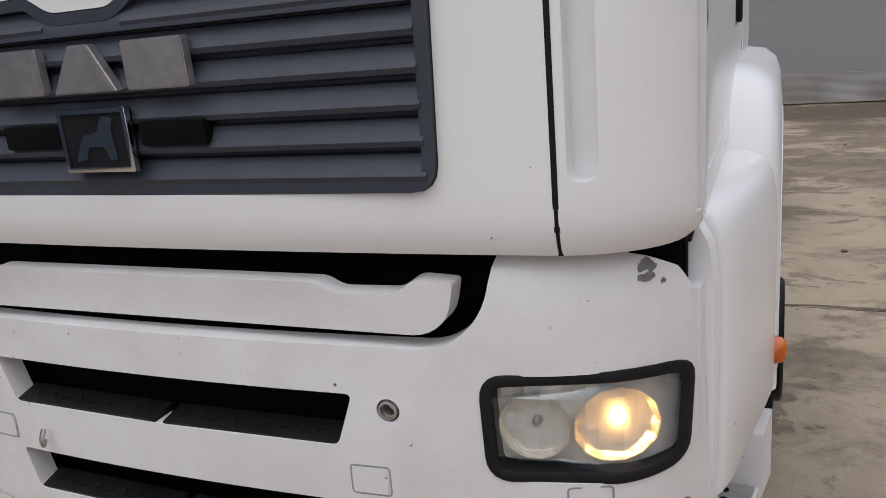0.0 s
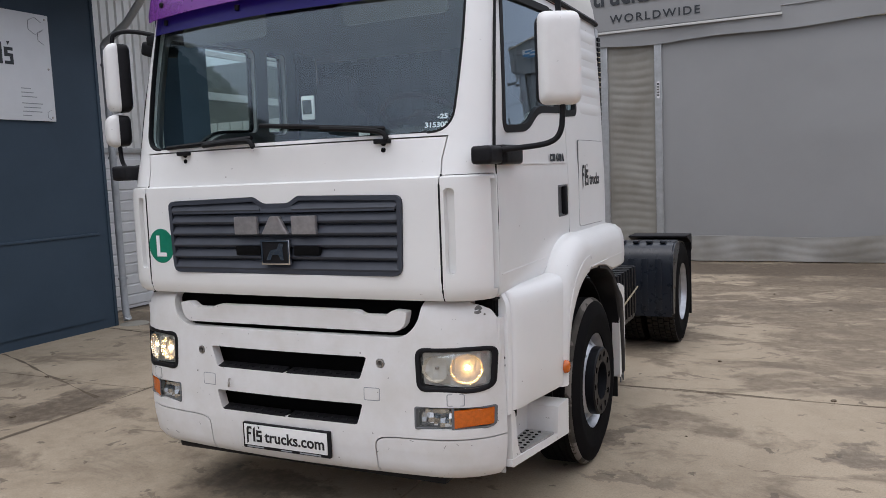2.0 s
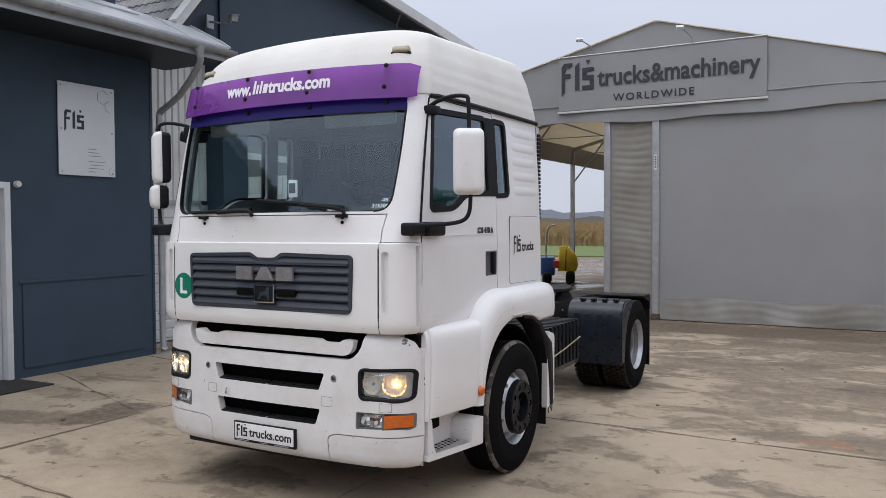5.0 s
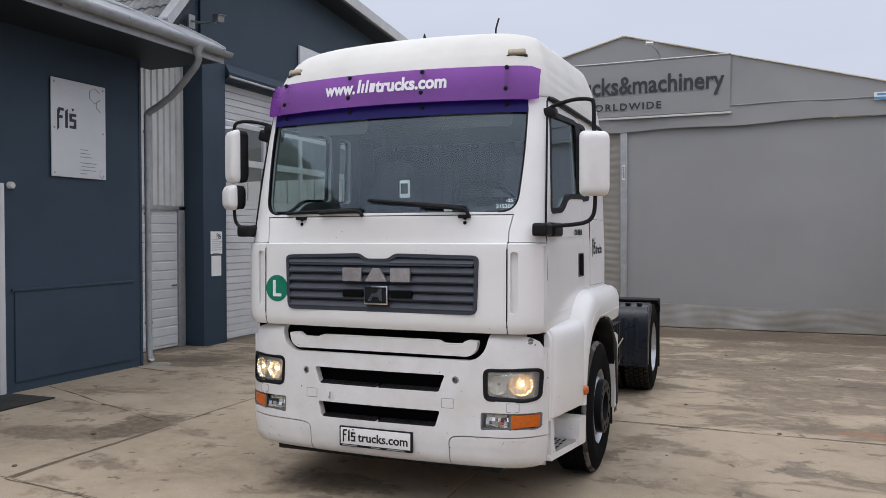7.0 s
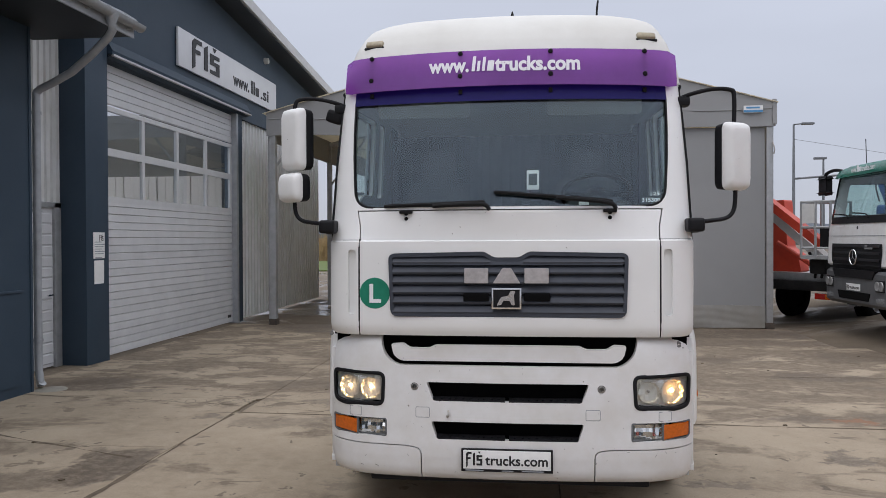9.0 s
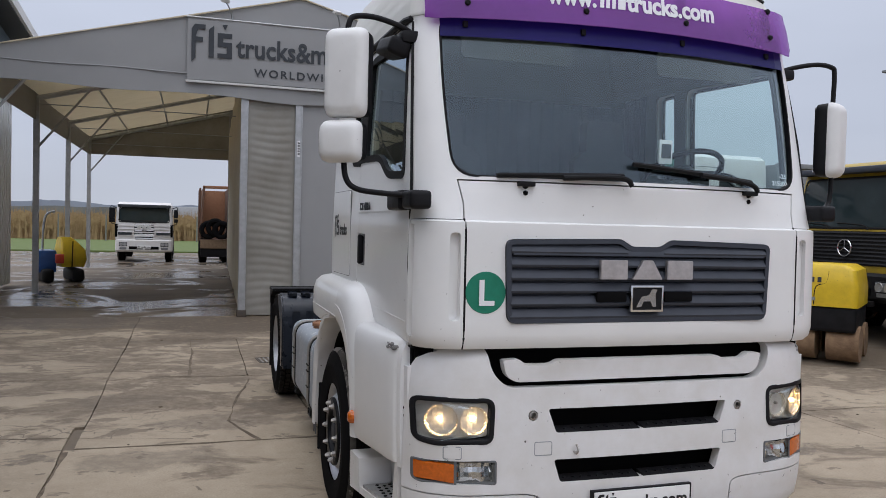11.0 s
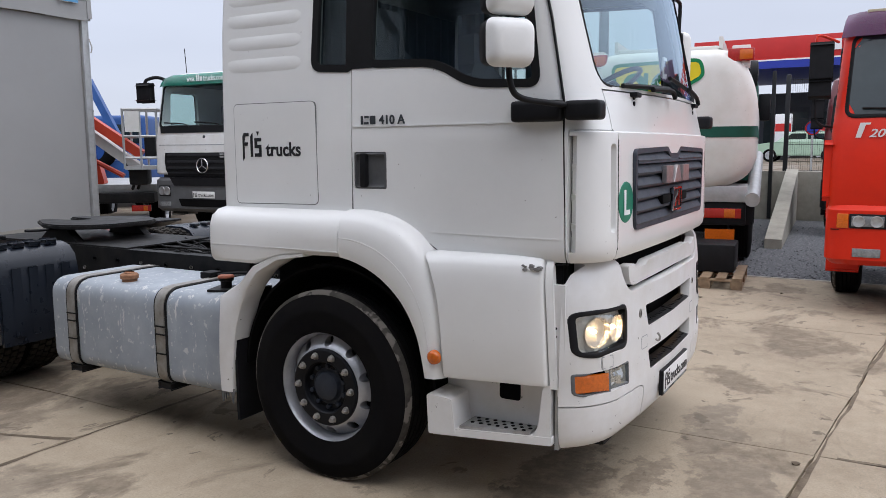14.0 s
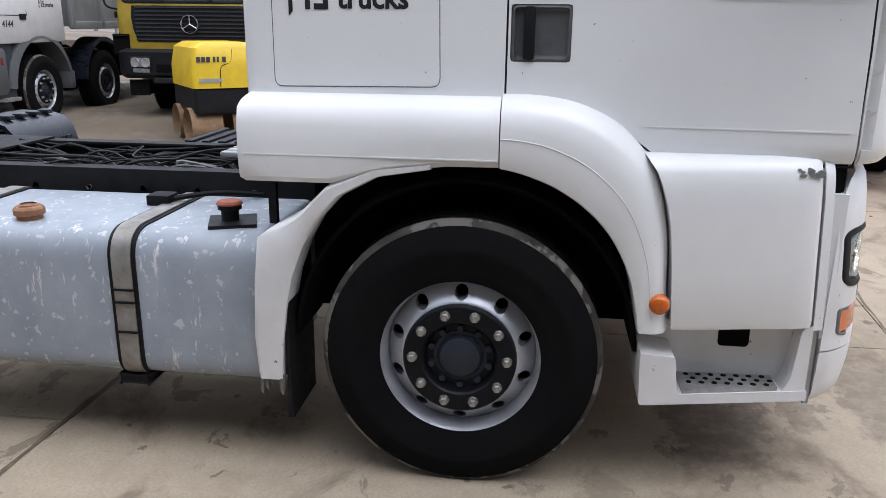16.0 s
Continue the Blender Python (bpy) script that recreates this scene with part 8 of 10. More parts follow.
def lorry(name, label, at, rz, c):
    """A cab-over lorry from a description of its cab levels, trims and load."""
    t = thing(name, label, "truck", at, rz, group="lorries parked on the yard")
    W, body, lower = c["w"], c["paint"], c["lower"]
    lev = c["levels"]  # z, front y
    shell_ = loft([ring_xy(W - dx, y0, c["depth"], 0.16, z) for z, y0, dx in lev])
    z0, z1 = c["glass"]
    q = rounded([(-W + 0.14, z0), (W - 0.14, z0), (W - 0.17, z1), (-W + 0.17, z1)], 0.08, 5)
    dwin = rounded([(0.30, z0 + 0.05), (1.12, z0 + 0.02), (1.10, z1 - 0.10), (0.42, z1 - 0.10)], 0.07, 4)
    hollow = c.get("hollow", False)
    if hollow:
        shell_ = carve(shell_, [box(-W + 0.10, W - 0.10, 0.34, c["depth"] - 0.08, z0 - 0.40, z1 + 0.06), prism(q, "y", -0.5, 0.6), prism(dwin, "x", -2, 2)])
    cab = part("cab", shell_, body, t)
    def fy(z): return float(np.interp(z, [q[0] for q in lev], [q[1] for q in lev]))
    def sx(z): return W - float(np.interp(z, [q[0] for q in lev], [q[2] for q in lev]))
    def fsurf(x, z):
        k = max(0.0, abs(x) - (sx(z) - 0.16)) / 0.16
        return fy(z) + 0.10 * k * k
    part("windscreen_seal", strip(inset(q, -0.03), inset(q, 0.01), fsurf, 0.010, 0.02), "gasket", cab)
    ws_ = part("windscreen", patch(q, fsurf, 0.006, 20, 6), "glass" if hollow else "far_glass", cab, "clear tinted windscreen" if hollow else "dark windscreen", sharp=0)
    if hollow:
        ws_.visible_shadow = False
        D = c["depth"]
        part("cab_interior", merge(box(-W + 0.11, W - 0.11, D - 0.20, D - 0.14, z0 - 0.39, z1 + 0.05), box(-W + 0.11, W - 0.11, 0.35, D - 0.2, z1 + 0.03, z1 + 0.05), box(-W + 0.11, W - 0.11, 0.35, D - 0.2, z0 - 0.39, z0 - 0.36)), "darkprint", cab)
        part("dashboard", box(-W + 0.12, W - 0.12, 0.22, 0.62, z0 - 0.36, z0 + 0.03, 0.05, 3), "dash", cab)
        for x in (-0.62, 0.62): part("cab_seat", merge(box(x - 0.25, x + 0.25, 1.05, 1.5, z0 - 0.36, z0 - 0.16, 0.05), box(x - 0.24, x + 0.24, 1.42, 1.58, z0 - 0.2, z0 + 0.45, 0.06)), "seat", cab)
        part("cab_wheel", turned(lathe([(0.21 + 0.016 * math.cos(a), 0.016 * math.sin(a)) for a in np.linspace(0, 2 * math.pi, 7)], (0, 0, 0), "z", 24), pose(0.62, 0.72, z0 + 0.06, -30, 0, 0)), "black_plastic", cab)
    for s in (-1, 1):
        xw = sx((z0 + z1) / 2)
        if hollow:
            part("side_window", prism(dwin, "x", s * (xw - 0.012), s * (xw - 0.006)), "glass_dark", cab, sharp=0).visible_shadow = False
            part("window_seal", loft([[(s * (xw + e), y, z) for y, z in pl] for pl, e in ((inset(dwin, -0.025), -0.02), (inset(dwin, -0.025), 0.004), (inset(dwin, 0.015), 0.004), (inset(dwin, 0.015), -0.02))], True, False), "gasket", cab)
        else:
            part("side_window", prism(dwin, "x", s * (W - 0.06), s * (xw + 0.006)), "far_glass", cab)
            part("window_seal", prism(inset(dwin, -0.025), "x", s * (W - 0.06), s * (xw + 0.002)), "gasket", cab)
        dp = [(0.26, c["sill"]), (1.16, c["sill"]), (1.16, z1), (0.40, z1), (0.26, z0)]
        o, i = inset(dp, -0.006), inset(dp, 0.004)
        part("door_gap", loft([[(s * (sx(z) + e), y, z) for y, z in pl] for pl, e in ((o, -0.01), (o, 0.003), (i, 0.003), (i, -0.01))], True, False), "gasket", cab)
        part("door_handle", box(s * (W - 0.01), s * (W + 0.02), 0.98, 1.12, c.get("handle", z0 - 0.42), c.get("handle", z0 - 0.42) + 0.08, 0.008), "black_plastic", cab)
        if c.get("mirrors", True):
            m = part("door_mirror", box(s * (W + 0.04), s * (W + 0.20), 0.0, 0.09, z1 - 0.42, z1 - 0.08, 0.03, 3), "black_plastic", t, "black door mirror")
            part("wide_mirror", box(s * (W + 0.05), s * (W + 0.20), 0.0, 0.09, z1 - 0.60, z1 - 0.45, 0.03, 3), "black_plastic", m)
            part("mirror_arm", tube([(s * (W - 0.02), 0.22, z1 - 0.04), (s * (W + 0.16), 0.06, z1 + 0.02), (s * (W + 0.17), 0.05, z1 - 0.12)], 0.014, 6), c.get("arm", "black_plastic"), m)
            part("mirror_arm", tube([(s * (W - 0.02), 0.22, z0 - 0.12), (s * (W + 0.14), 0.08, z0 - 0.06), (s * (W + 0.17), 0.05, z1 - 0.55)], 0.014, 6), "black_plastic", m)
        fw_ = small_wheel(t, s, W - 0.16, c["axle"])
        if "wheel_mat" in c:
            for o in [fw_] + list(fw_.children):
                if o.name.split(".")[0] in ("wheel", "rim", "hub_plate", "lug_nut", "hub_cap"):
                    o.material_slots[0].link = "OBJECT"
                    o.material_slots[0].material = M[c["wheel_mat"]]
        if "axle2" in c: small_wheel(t, s, W - 0.16, c["axle2"])
        for ya in c["rear"]: small_wheel(t, s, W - 0.19, ya, True)
        ra = c.get("arch", 0.585)
        ar = lathe([(ra, 0), (ra + 0.105, 0.03), (ra + 0.115, 0.06), (ra + 0.115, 0.34), (ra, 0.34), (ra, 0)] if s < 0 else [(ra, 0), (ra + 0.115, 0), (ra + 0.115, 0.28), (ra + 0.105, 0.31), (ra, 0.34), (ra, 0)], ((W - 0.33) if s > 0 else -W - 0.01, c["axle"], 0.52), "x", 20, 5, 175)
        part("wheel_arch", ar, c["archmat"], t)
        if "axle2" in c:
            part("wheel_arch", lathe([(0.66, 0), (0.73, 0), (0.73, 0.34), (0.66, 0.34), (0.66, 0)], ((W - 0.34) if s > 0 else -W, c["axle2"], 0.52), "x", 20, 5, 175), "mudguard", t)
        if "axle2" in c:
            part("entry_step", box(s * (W - 0.3), s * (W + 0.02), 0.42, 0.76, 0.42, 0.47, 0.01), "alu", t, "worn aluminium step")
            part("step_recess", box(s * (W - 0.4), s * (W - 0.05), 0.40, 0.78, 0.46, 1.24, 0.02), "darkprint", t)
            part("arch_leg", box(s * (W - 0.30), s * (W + 0.005), c["axle"] + 0.70, c["axle"] + 0.84, 0.48, 0.75, 0.03), "lorry_grey", t)
            # black block paints the shade inside the wheel well
            part("wheel_well", box(s * 0.45, s * (W - 0.34), 0.45, 2.6, 0.55, 1.32), "void", t)
        else: part("entry_step", box(s * (W - 0.3), s * (W - 0.02), 0.30, 0.78, 0.42, 0.62, 0.02), c["archmat"], t)
    # grille
    gz0, gz1, gw = c["grille"]
    gr = part("grille", patch(rounded([(-gw * 0.92, gz0), (gw * 0.92, gz0), (gw, gz1), (-gw, gz1)], 0.04, 3), fsurf, 0.012, 12, 3), "black_plastic", t, "dark louvred grille")
    n = c.get("slats", 5)
    for k in range(n):
        z = gz0 + (gz1 - gz0) * (k + 0.35) / n
        h = (gz1 - gz0) / n
        sl = prism([(0.0, z), (-0.03, z + 0.1 * h), (-0.02, z + 0.45 * h), (0.0, z + 0.6 * h)], "x", -gw * 0.9, gw * 0.9)
        for v in sl.verts: v.co.y += fsurf(0, v.co.z)
        part("slat", sl, c.get("slatmat", "grille"), gr)
    if c["badge"] == "ring":
        zb = (gz0 + gz1) / 2 + c.get("badge_dz", 0.0)
        b = part("round_emblem", lathe([(0.13 + 0.012 * math.cos(a), 0.012 * math.sin(a)) for a in np.linspace(0, 2 * math.pi, 7)], (0, fsurf(0, zb) - 0.05, zb), "y", 28), "chrome", gr, "plain chrome ring emblem")
        for k in range(3):
            a = math.pi / 2 + k * 2 * math.pi / 3
            part("ring_spoke", tube([(0, fsurf(0, zb) - 0.05, zb), (0.12 * math.cos(a), fsurf(0, zb) - 0.05, zb + 0.12 * math.sin(a))], 0.009, 5, 0), "chrome", b)
    else:
        for x in (-0.19, 0.0, 0.19):
            part("emblem_block", box(x - 0.075, x + 0.075, fsurf(0, gz1) - 0.05, fsurf(0, gz1), gz1 - 0.19, gz1 - 0.07, 0.008), "dirt_white", gr)
        part("emblem_plate", box(-0.08, 0.08, fsurf(0, gz1) - 0.045, fsurf(0, gz1), gz1 - 0.33, gz1 - 0.22, 0.006), "chrome", gr)
    # bumper
    bz0, bz1 = c["bumper"]
    bp = part("bumper", loft([ring_xy(W + 0.01 - e, fy(bz1) - 0.06 + f, 0.55, 0.2, z) for z, e, f in ((bz0, 0.05, 0.06), (bz0 + 0.06, 0.0, 0.0), (bz1 - 0.05, 0.0, 0.0), (bz1, 0.03, 0.05))]), lower, t, c.get("bumper_label", ""))
    yb = fy(bz1) - 0.06
    for s in (-1, 1):
        headlight(bp, s * c["lamp"][0], c["lamp"][1], c["lamp"][2], c["lamp"][3], yb, s * c.get("amber", 0))
        part("fog_lamp", box(s * c["lamp"][0] - 0.13, s * c["lamp"][0] + 0.13, yb - 0.012, yb + 0.02, bz0 + 0.09, bz0 + 0.18, 0.01), "dull_lamp", bp)
        part("air_inlet", box(s * 0.30 - 0.26, s * 0.30 + 0.26, yb - 0.01, yb + 0.02, bz0 + 0.10, bz0 + 0.22, 0.01), "void", bp)
    dealer_plate(bp, 0, yb - 0.004, c["plate"])
    # visor
    if "visor" in c:
        vz0, vz1, vm = c["visor"]
        vb = patch([(-W + 0.04, vz0), (W - 0.04, vz0), (W - 0.07, vz1), (-W + 0.07, vz1)], lambda x, z: fsurf(x, z) - 0.09, 0, 20, 3)
        bmesh.ops.solidify(vb, geom=vb.faces[:], thickness=0.006)
        v = part("sun_visor", vb, vm, t, "tinted sun visor")
        zc = (vz0 + vz1) / 2 - 0.05
        part("visor_word", word("www.", 0.14, face_y(-0.42, fy(zc) - 0.105, zc), 0.001, 0.002, width=0.2), "white_print", v, sharp=0)
        part("visor_mark", turned(merge(box(0, 0.04, 0, 0.11, 0, 0.002), box(0.05, 0.08, 0, 0.11, 0, 0.002), box(0.09, 0.15, 0, 0.08, 0, 0.002)), face_y(-0.20, fy(zc) - 0.105, zc)), "white_print", v, sharp=0)
        part("visor_word", word("trucks.com", 0.14, face_y(-0.03, fy(zc) - 0.105, zc), 0.001, 0.002, width=0.5), "white_print", v, sharp=0)
        for x in (-0.9, -0.3, 0.3, 0.9):
            part("visor_clip", box(x - 0.025, x + 0.025, fy(vz1) - 0.10, fy(vz1), vz1 - 0.05, vz1 - 0.02), "black_plastic", v)
    for x in (-0.35, 0.40):
        part("wiper", tube([(x, fsurf(x, z0) - 0.04, z0 - 0.03), (x - 0.12, fsurf(x, z0) - 0.035, z0 + 0.04), (x - 0.62, fsurf(x, z0) - 0.02, z0 + 0.07)], 0.012, 5, 3), "gasket", t)
    # frame
    L = c["length"]
    for s in (-1, 1):
        part("chassis_rail", box(s * 0.34, s * 0.42, 0.6, L, 0.74, 1.0, 0.01), "chassis", t)
    part("axle_beam", box(-W + 0.3, W - 0.3, c["axle"] - 0.07, c["axle"] + 0.07, 0.38, 0.52, 0.03), "chassis", t)
    # engine and underbody blocks, near-black for the shade beneath the cab
    part("engine", box(-0.42, 0.42, 0.5, 2.2, 0.5, 1.2, 0.05), "void", t)
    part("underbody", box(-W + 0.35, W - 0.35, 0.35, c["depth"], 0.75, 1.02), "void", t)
    if "extra" in c: c["extra"](t, fsurf, sx)
    return t


def tipper_body(t, W, y0, y1, z0, z1, mat, ribs=6, front_shield=True):
    th = 0.06
    b = part("tipper_body", carve(box(-W, W, y0, y1, z0, z1, 0.02), [box(-W + th, W - th, y0 + th, y1 - th, z0 + th, z1 + 1)]), mat, t, "open tipper body")
    for s in (-1, 1):
        for k in range(ribs + 1):
            y = y0 + (y1 - y0) * k / ribs
            part("body_rib", box(s * (W - 0.01), s * (W + 0.06), y - 0.05, y + 0.05, z0 - 0.02, z1 + 0.01, 0.008), mat, b)
        part("top_rail", box(s * (W - 0.02), s * (W + 0.07), y0, y1, z1 - 0.06, z1 + 0.03, 0.01), mat, b)
        part("bottom_rail", box(s * (W - 0.02), s * (W + 0.06), y0, y1, z0 - 0.04, z0 + 0.08, 0.01), mat, b)
    return b


def tipper_extra(t, fs, sx):
    tipper_body(t, 1.24, 2.35, 8.0, 1.42, 2.95, "tipper_grey")
    part("lower_front", box(-1.05, 1.05, 0.05, 0.5, 1.0, 1.24), "black_plastic", t)
    for s in (-1, 1):
        part("side_number", word("4144", 0.13, side(s, 1.252, 0.95 if s < 0 else 0.55, 1.42), 0.001, 0.002, shear=0.2), "darkprint", t, sharp=0)
        part("dealer_mark", logo_blocks(0.14, side(s, 1.252, 1.90 if s < 0 else 1.50, 1.68), 0.001), "ink", t, sharp=0)
        part("dealer_word", word("trucks", 0.09, side(s, 1.252, 1.73 if s < 0 else 1.66, 1.705), 0.001, 0.001), "ink", t, sharp=0)
        mr = part("door_mirror", box(s * 1.33, s * 1.56, 0.02, 0.14, 2.58, 2.84, 0.055, 4), "black_plastic", t, "black hanging door mirror")
        part("mirror_arm", tube([(s * 1.14, 0.42, 2.92), (s * 1.26, 0.22, 3.00), (s * 1.42, 0.10, 2.95), (s * 1.46, 0.08, 2.84)], 0.032, 8), "black_plastic", mr)
        part("step_lamp", box(s * 1.24, s * 1.26, 0.40, 0.46, 0.92, 1.02), "red_lens", t)
        part("battery_box", box(s * 0.6, s * 1.2, 4.1, 5.0, 0.55, 1.0, 0.03), "mudguard", t)
    part("dark_panel", patch([(-1.06, 1.96), (1.06, 1.96), (1.08, 2.07), (-1.08, 2.07)], fs, 0.014, 12, 2), "black_plastic", t)
    low = prism([(-0.80, 1.145), (0.80, 1.145), (0.70, 1.00), (-0.70, 1.00)], "y", fs(0, 1.1) - 0.085, fs(0, 1.1) - 0.02)
    part("lower_grille", low, "black_plastic", t, "dark lower grille panel")
    part("bumper_inlet", prism(rounded([(-0.55, 0.62), (0.55, 0.62), (0.62, 0.76), (-0.62, 0.76)], 0.03, 3), "y", fs(0, 1.1) - 0.072, fs(0, 1.1)), "void", t)
    part("round_badge", lathe([(0, -0.006), (0.028, -0.004), (0.032, 0.0)], (0, fs(0, 1.88), 1.88), "y", 16), "darkprint", t)
    part("bonnet_line", patch([(-1.1, 1.735), (1.1, 1.735), (1.1, 1.745), (-1.1, 1.745)], fs, 0.006, 12, 1), "greyink", t)
    part("aerial", tube([(-0.9, 0.6, 3.1), (-0.93, 0.6, 3.55)], 0.008, 5, 0), "gasket", t)
    part("script_badge", bars([(0, 0, 0.28, 0.03), (0.0, 0.045, 0.10, 0.03)], face_y(0.42, fs(0.5, 1.52) - 0.05, 1.51), 0.002), "chrome", t, sharp=0)


lorry("tipper_lorry", "white tipper lorry with a green sun visor and grey bumper", (5.80, 9.80, 0.12), -87, dict(
    w=1.25, paint="white_dirty", lower="lorry_grey", depth=2.15, levels=[(1.20, 0.03, 0.02), (1.23, 0.0, 0.0), (1.80, 0.02, 0.0), (2.04, 0.06, 0.01), (2.86, 0.20, 0.05), (3.00, 0.30, 0.08), (3.08, 0.56, 0.2)],
    mirrors=False, glass=(2.08, 2.83), hollow=True, arch=0.74, handle=1.52, sill=1.58, axle=1.45, axle2=3.35, rear=(6.0, 7.35), archmat="lorry_grey", grille=(1.13, 1.60, 0.98), slats=4, slatmat="black_plastic", badge="ring", bumper=(0.52, 1.14), lamp=(0.95, 0.90, 0.28, 0.20), plate=0.84,
    visor=(2.82, 3.04, "visor_green"), length=8.0, extra=tipper_extra))


def yellow_extra(t, fs, sx):
    tipper_body(t, 1.20, 1.78, 6.8, 1.42, 2.62, "yellow_truck", 5)
    part("visor_hood", box(-1.10, 1.10, 0.0, 0.3, 2.64, 2.74, 0.04), "grille", t, "dark roof visor")
    for s in (-1, 1):
        part("black_stripe", box(s * 1.195, s * 1.204, 0.05, 1.58, 1.56, 1.65), "ink", t)
        part("white_stripe", box(s * 1.195, s * 1.203, 0.25, 1.58, 1.655, 1.755), "white_print", t)
        part("window_bar", box(s * 1.16, s * 1.196, 0.60, 0.64, 1.84, 2.46), "gasket", t)
        part("chalk_marks", bars([(0.0, 0.0, 0.45, 0.035), (0.05, 0.07, 0.35, 0.03), (0.0, -0.08, 0.3, 0.04)], side(s, 1.203, 0.80 if s < 0 else 0.35, 1.45)), "dirt_white", t, sharp=0)
        part("corner_panel", box(s * 1.0, s * 1.207, 0.0, 0.10, 1.05, 1.30, 0.03), "void", t)
        for z in (1.62, 1.87, 2.12, 2.36):
            part("side_ridge", prism([(s * 1.19, z - 0.03), (s * 1.242, z - 0.012), (s * 1.242, z + 0.012), (s * 1.19, z + 0.03)], "y", 1.80, 6.78), "yellow_truck", t)
        part("rusty_gear", box(s * 0.55, s * 0.95, 2.4, 3.9, 0.60, 0.95, 0.05), "rust_dark", t, "rusty gear box under the body")
    part("tow_bar", box(-0.6, 0.6, -0.12, 0.0, 0.62, 0.70, 0.02), "chassis", t)


lorry("yellow_tipper", "old yellow tipper lorry with a black grille and weathered paint", (7.65, 6.45, 0.12), -90, dict(
    w=1.20, paint="yellow_truck", lower="black_plastic", depth=1.62, levels=[(0.95, 0.04, 0.02), (1.05, 0.0, 0.0), (1.72, 0.03, 0.0), (2.64, 0.18, 0.05), (2.78, 0.30, 0.1), (2.84, 0.5, 0.2)],
    glass=(1.80, 2.56), sill=1.08, axle=1.45, rear=(4.7, 6.0), archmat="black_plastic", grille=(1.22, 1.74, 0.95), slats=9, slatmat="black_plastic", badge="ring", bumper=(0.68, 1.12), lamp=(0.80, 0.92, 0.34, 0.18), plate=0.80,
    length=6.9, wheel_mat="rust_dark", extra=yellow_extra))


def red_extra(t, fs, sx):
    part("model_bar", turned(prism([(0, 0), (0.05, 0), (0.09, 0.13), (0.13, 0.13), (0.135, 0.15), (0.04, 0.15)], "z", 0, 0.004), face_y(-1.02, fs(0.8, 1.86) - 0.012, 1.83)), "dirt_white", t, "slanted pale model badge", sharp=0)
    part("model_number", word("2000", 0.115, face_y(-0.90, fs(0.8, 1.86) - 0.012, 1.835), 0.003, 0.002, width=0.29, shear=0.3), "dirt_white", t, sharp=0)
    for s in (-1, 1):
        part("corner_vent", box(s * 1.10, s * 1.256, 0.10, 0.34, 1.22, 1.76, 0.05, 4), "red_truck", t)
        part("side_fender", box(s * 1.0, s * 1.235, 0.55, 2.1, 1.02, 1.22, 0.06, 3), "red_truck", t)
        part("roof_lamp", box(s * 0.9 - 0.09, s * 0.9 + 0.09, fs(0.9, 3.1) - 0.03, fs(0.9, 3.1) + 0.05, 3.10, 3.15, 0.015), "cream_lens", t)
        part("fuel_tank", box(s * 0.55, s * 1.18, 2.4, 3.6, 0.45, 1.0, 0.1, 3), "rim", t)
    part("upper_slot", box(-0.62, 0.95, fs(0, 1.2) - 0.055, fs(0, 1.2), 1.14, 1.24, 0.01), "void", t)
    part("bumper_seam", box(-1.2, 1.2, fs(0, 1.1) - 0.066, fs(0, 1.1), 0.885, 0.893), "gasket", t)


lorry("red_tractor", "bright red tractor truck with a dark grille and wine-tinted visor", (4.72, -1.68, 0), -90, dict(
    w=1.25, paint="red_truck", lower="red_truck", depth=2.2, levels=[(1.0, 0.05, 0.02), (1.16, 0.0, 0.0), (1.9, 0.03, 0.0), (2.0, 0.06, 0.01), (2.86, 0.22, 0.06), (3.02, 0.29, 0.09), (3.13, 0.42, 0.14), (3.19, 0.75, 0.25)],
    glass=(2.06, 2.86), sill=1.2, axle=1.46, rear=(5.05,), archmat="red_truck", grille=(1.26, 1.72, 0.66), slats=5, slatmat="black_plastic", badge="blocks", bumper=(0.52, 1.14), lamp=(0.86, 0.98, 0.34, 0.15), amber=1, plate=0.98,
    visor=(2.86, 3.14, "visor_wine"), arm="red_truck", length=5.9, extra=red_extra))

lorry("maroon_truck", "dark maroon truck parked behind the red one", (12.4, -1.0, 0), -90, dict(
    w=1.22, paint="maroon", lower="black_plastic", depth=2.1, levels=[(1.0, 0.05, 0.02), (1.16, 0.0, 0.0), (1.9, 0.03, 0.0), (2.72, 0.20, 0.05), (3.0, 0.32, 0.10), (3.1, 0.6, 0.2)],
    glass=(2.0, 2.7), sill=1.2, axle=1.46, rear=(5.0,), archmat="black_plastic", grille=(1.26, 1.8, 0.7), slats=6, slatmat="maroon", badge="blocks", bumper=(0.52, 1.14), lamp=(0.86, 0.9, 0.34, 0.18), plate=0.8, length=5.9))

def old_lorry_extra(t, fs, sx):
    part("roof_visor", box(-1.0, 1.0, fs(0, 2.2) - 0.14, fs(0, 2.2) + 0.02, 2.20, 2.32, 0.03), "darkprint", t, "dark roof visor")
    for z in (1.05, 1.18, 1.31, 1.44): part("front_rib", box(-1.0, 1.0, fs(0, z) - 0.03, fs(0, z), z, z + 0.05, 0.01), "white_dirty", t)
    for q in (-1, 1):
        part("corner_slot", box(q * 0.98, q * 1.09, 0.02, 0.10, 1.02, 1.52, 0.01), "void", t)
        part("name_plate", box(q * 0.72 - 0.26, q * 0.72 + 0.26, fs(0, 1.0) - 0.045, fs(0, 1.0), 1.10, 1.20), "darkprint", t)
        part("tank", box(q * 0.62, q * 1.05, 2.2, 3.4, 0.45, 1.1, 0.05), "blue", t)


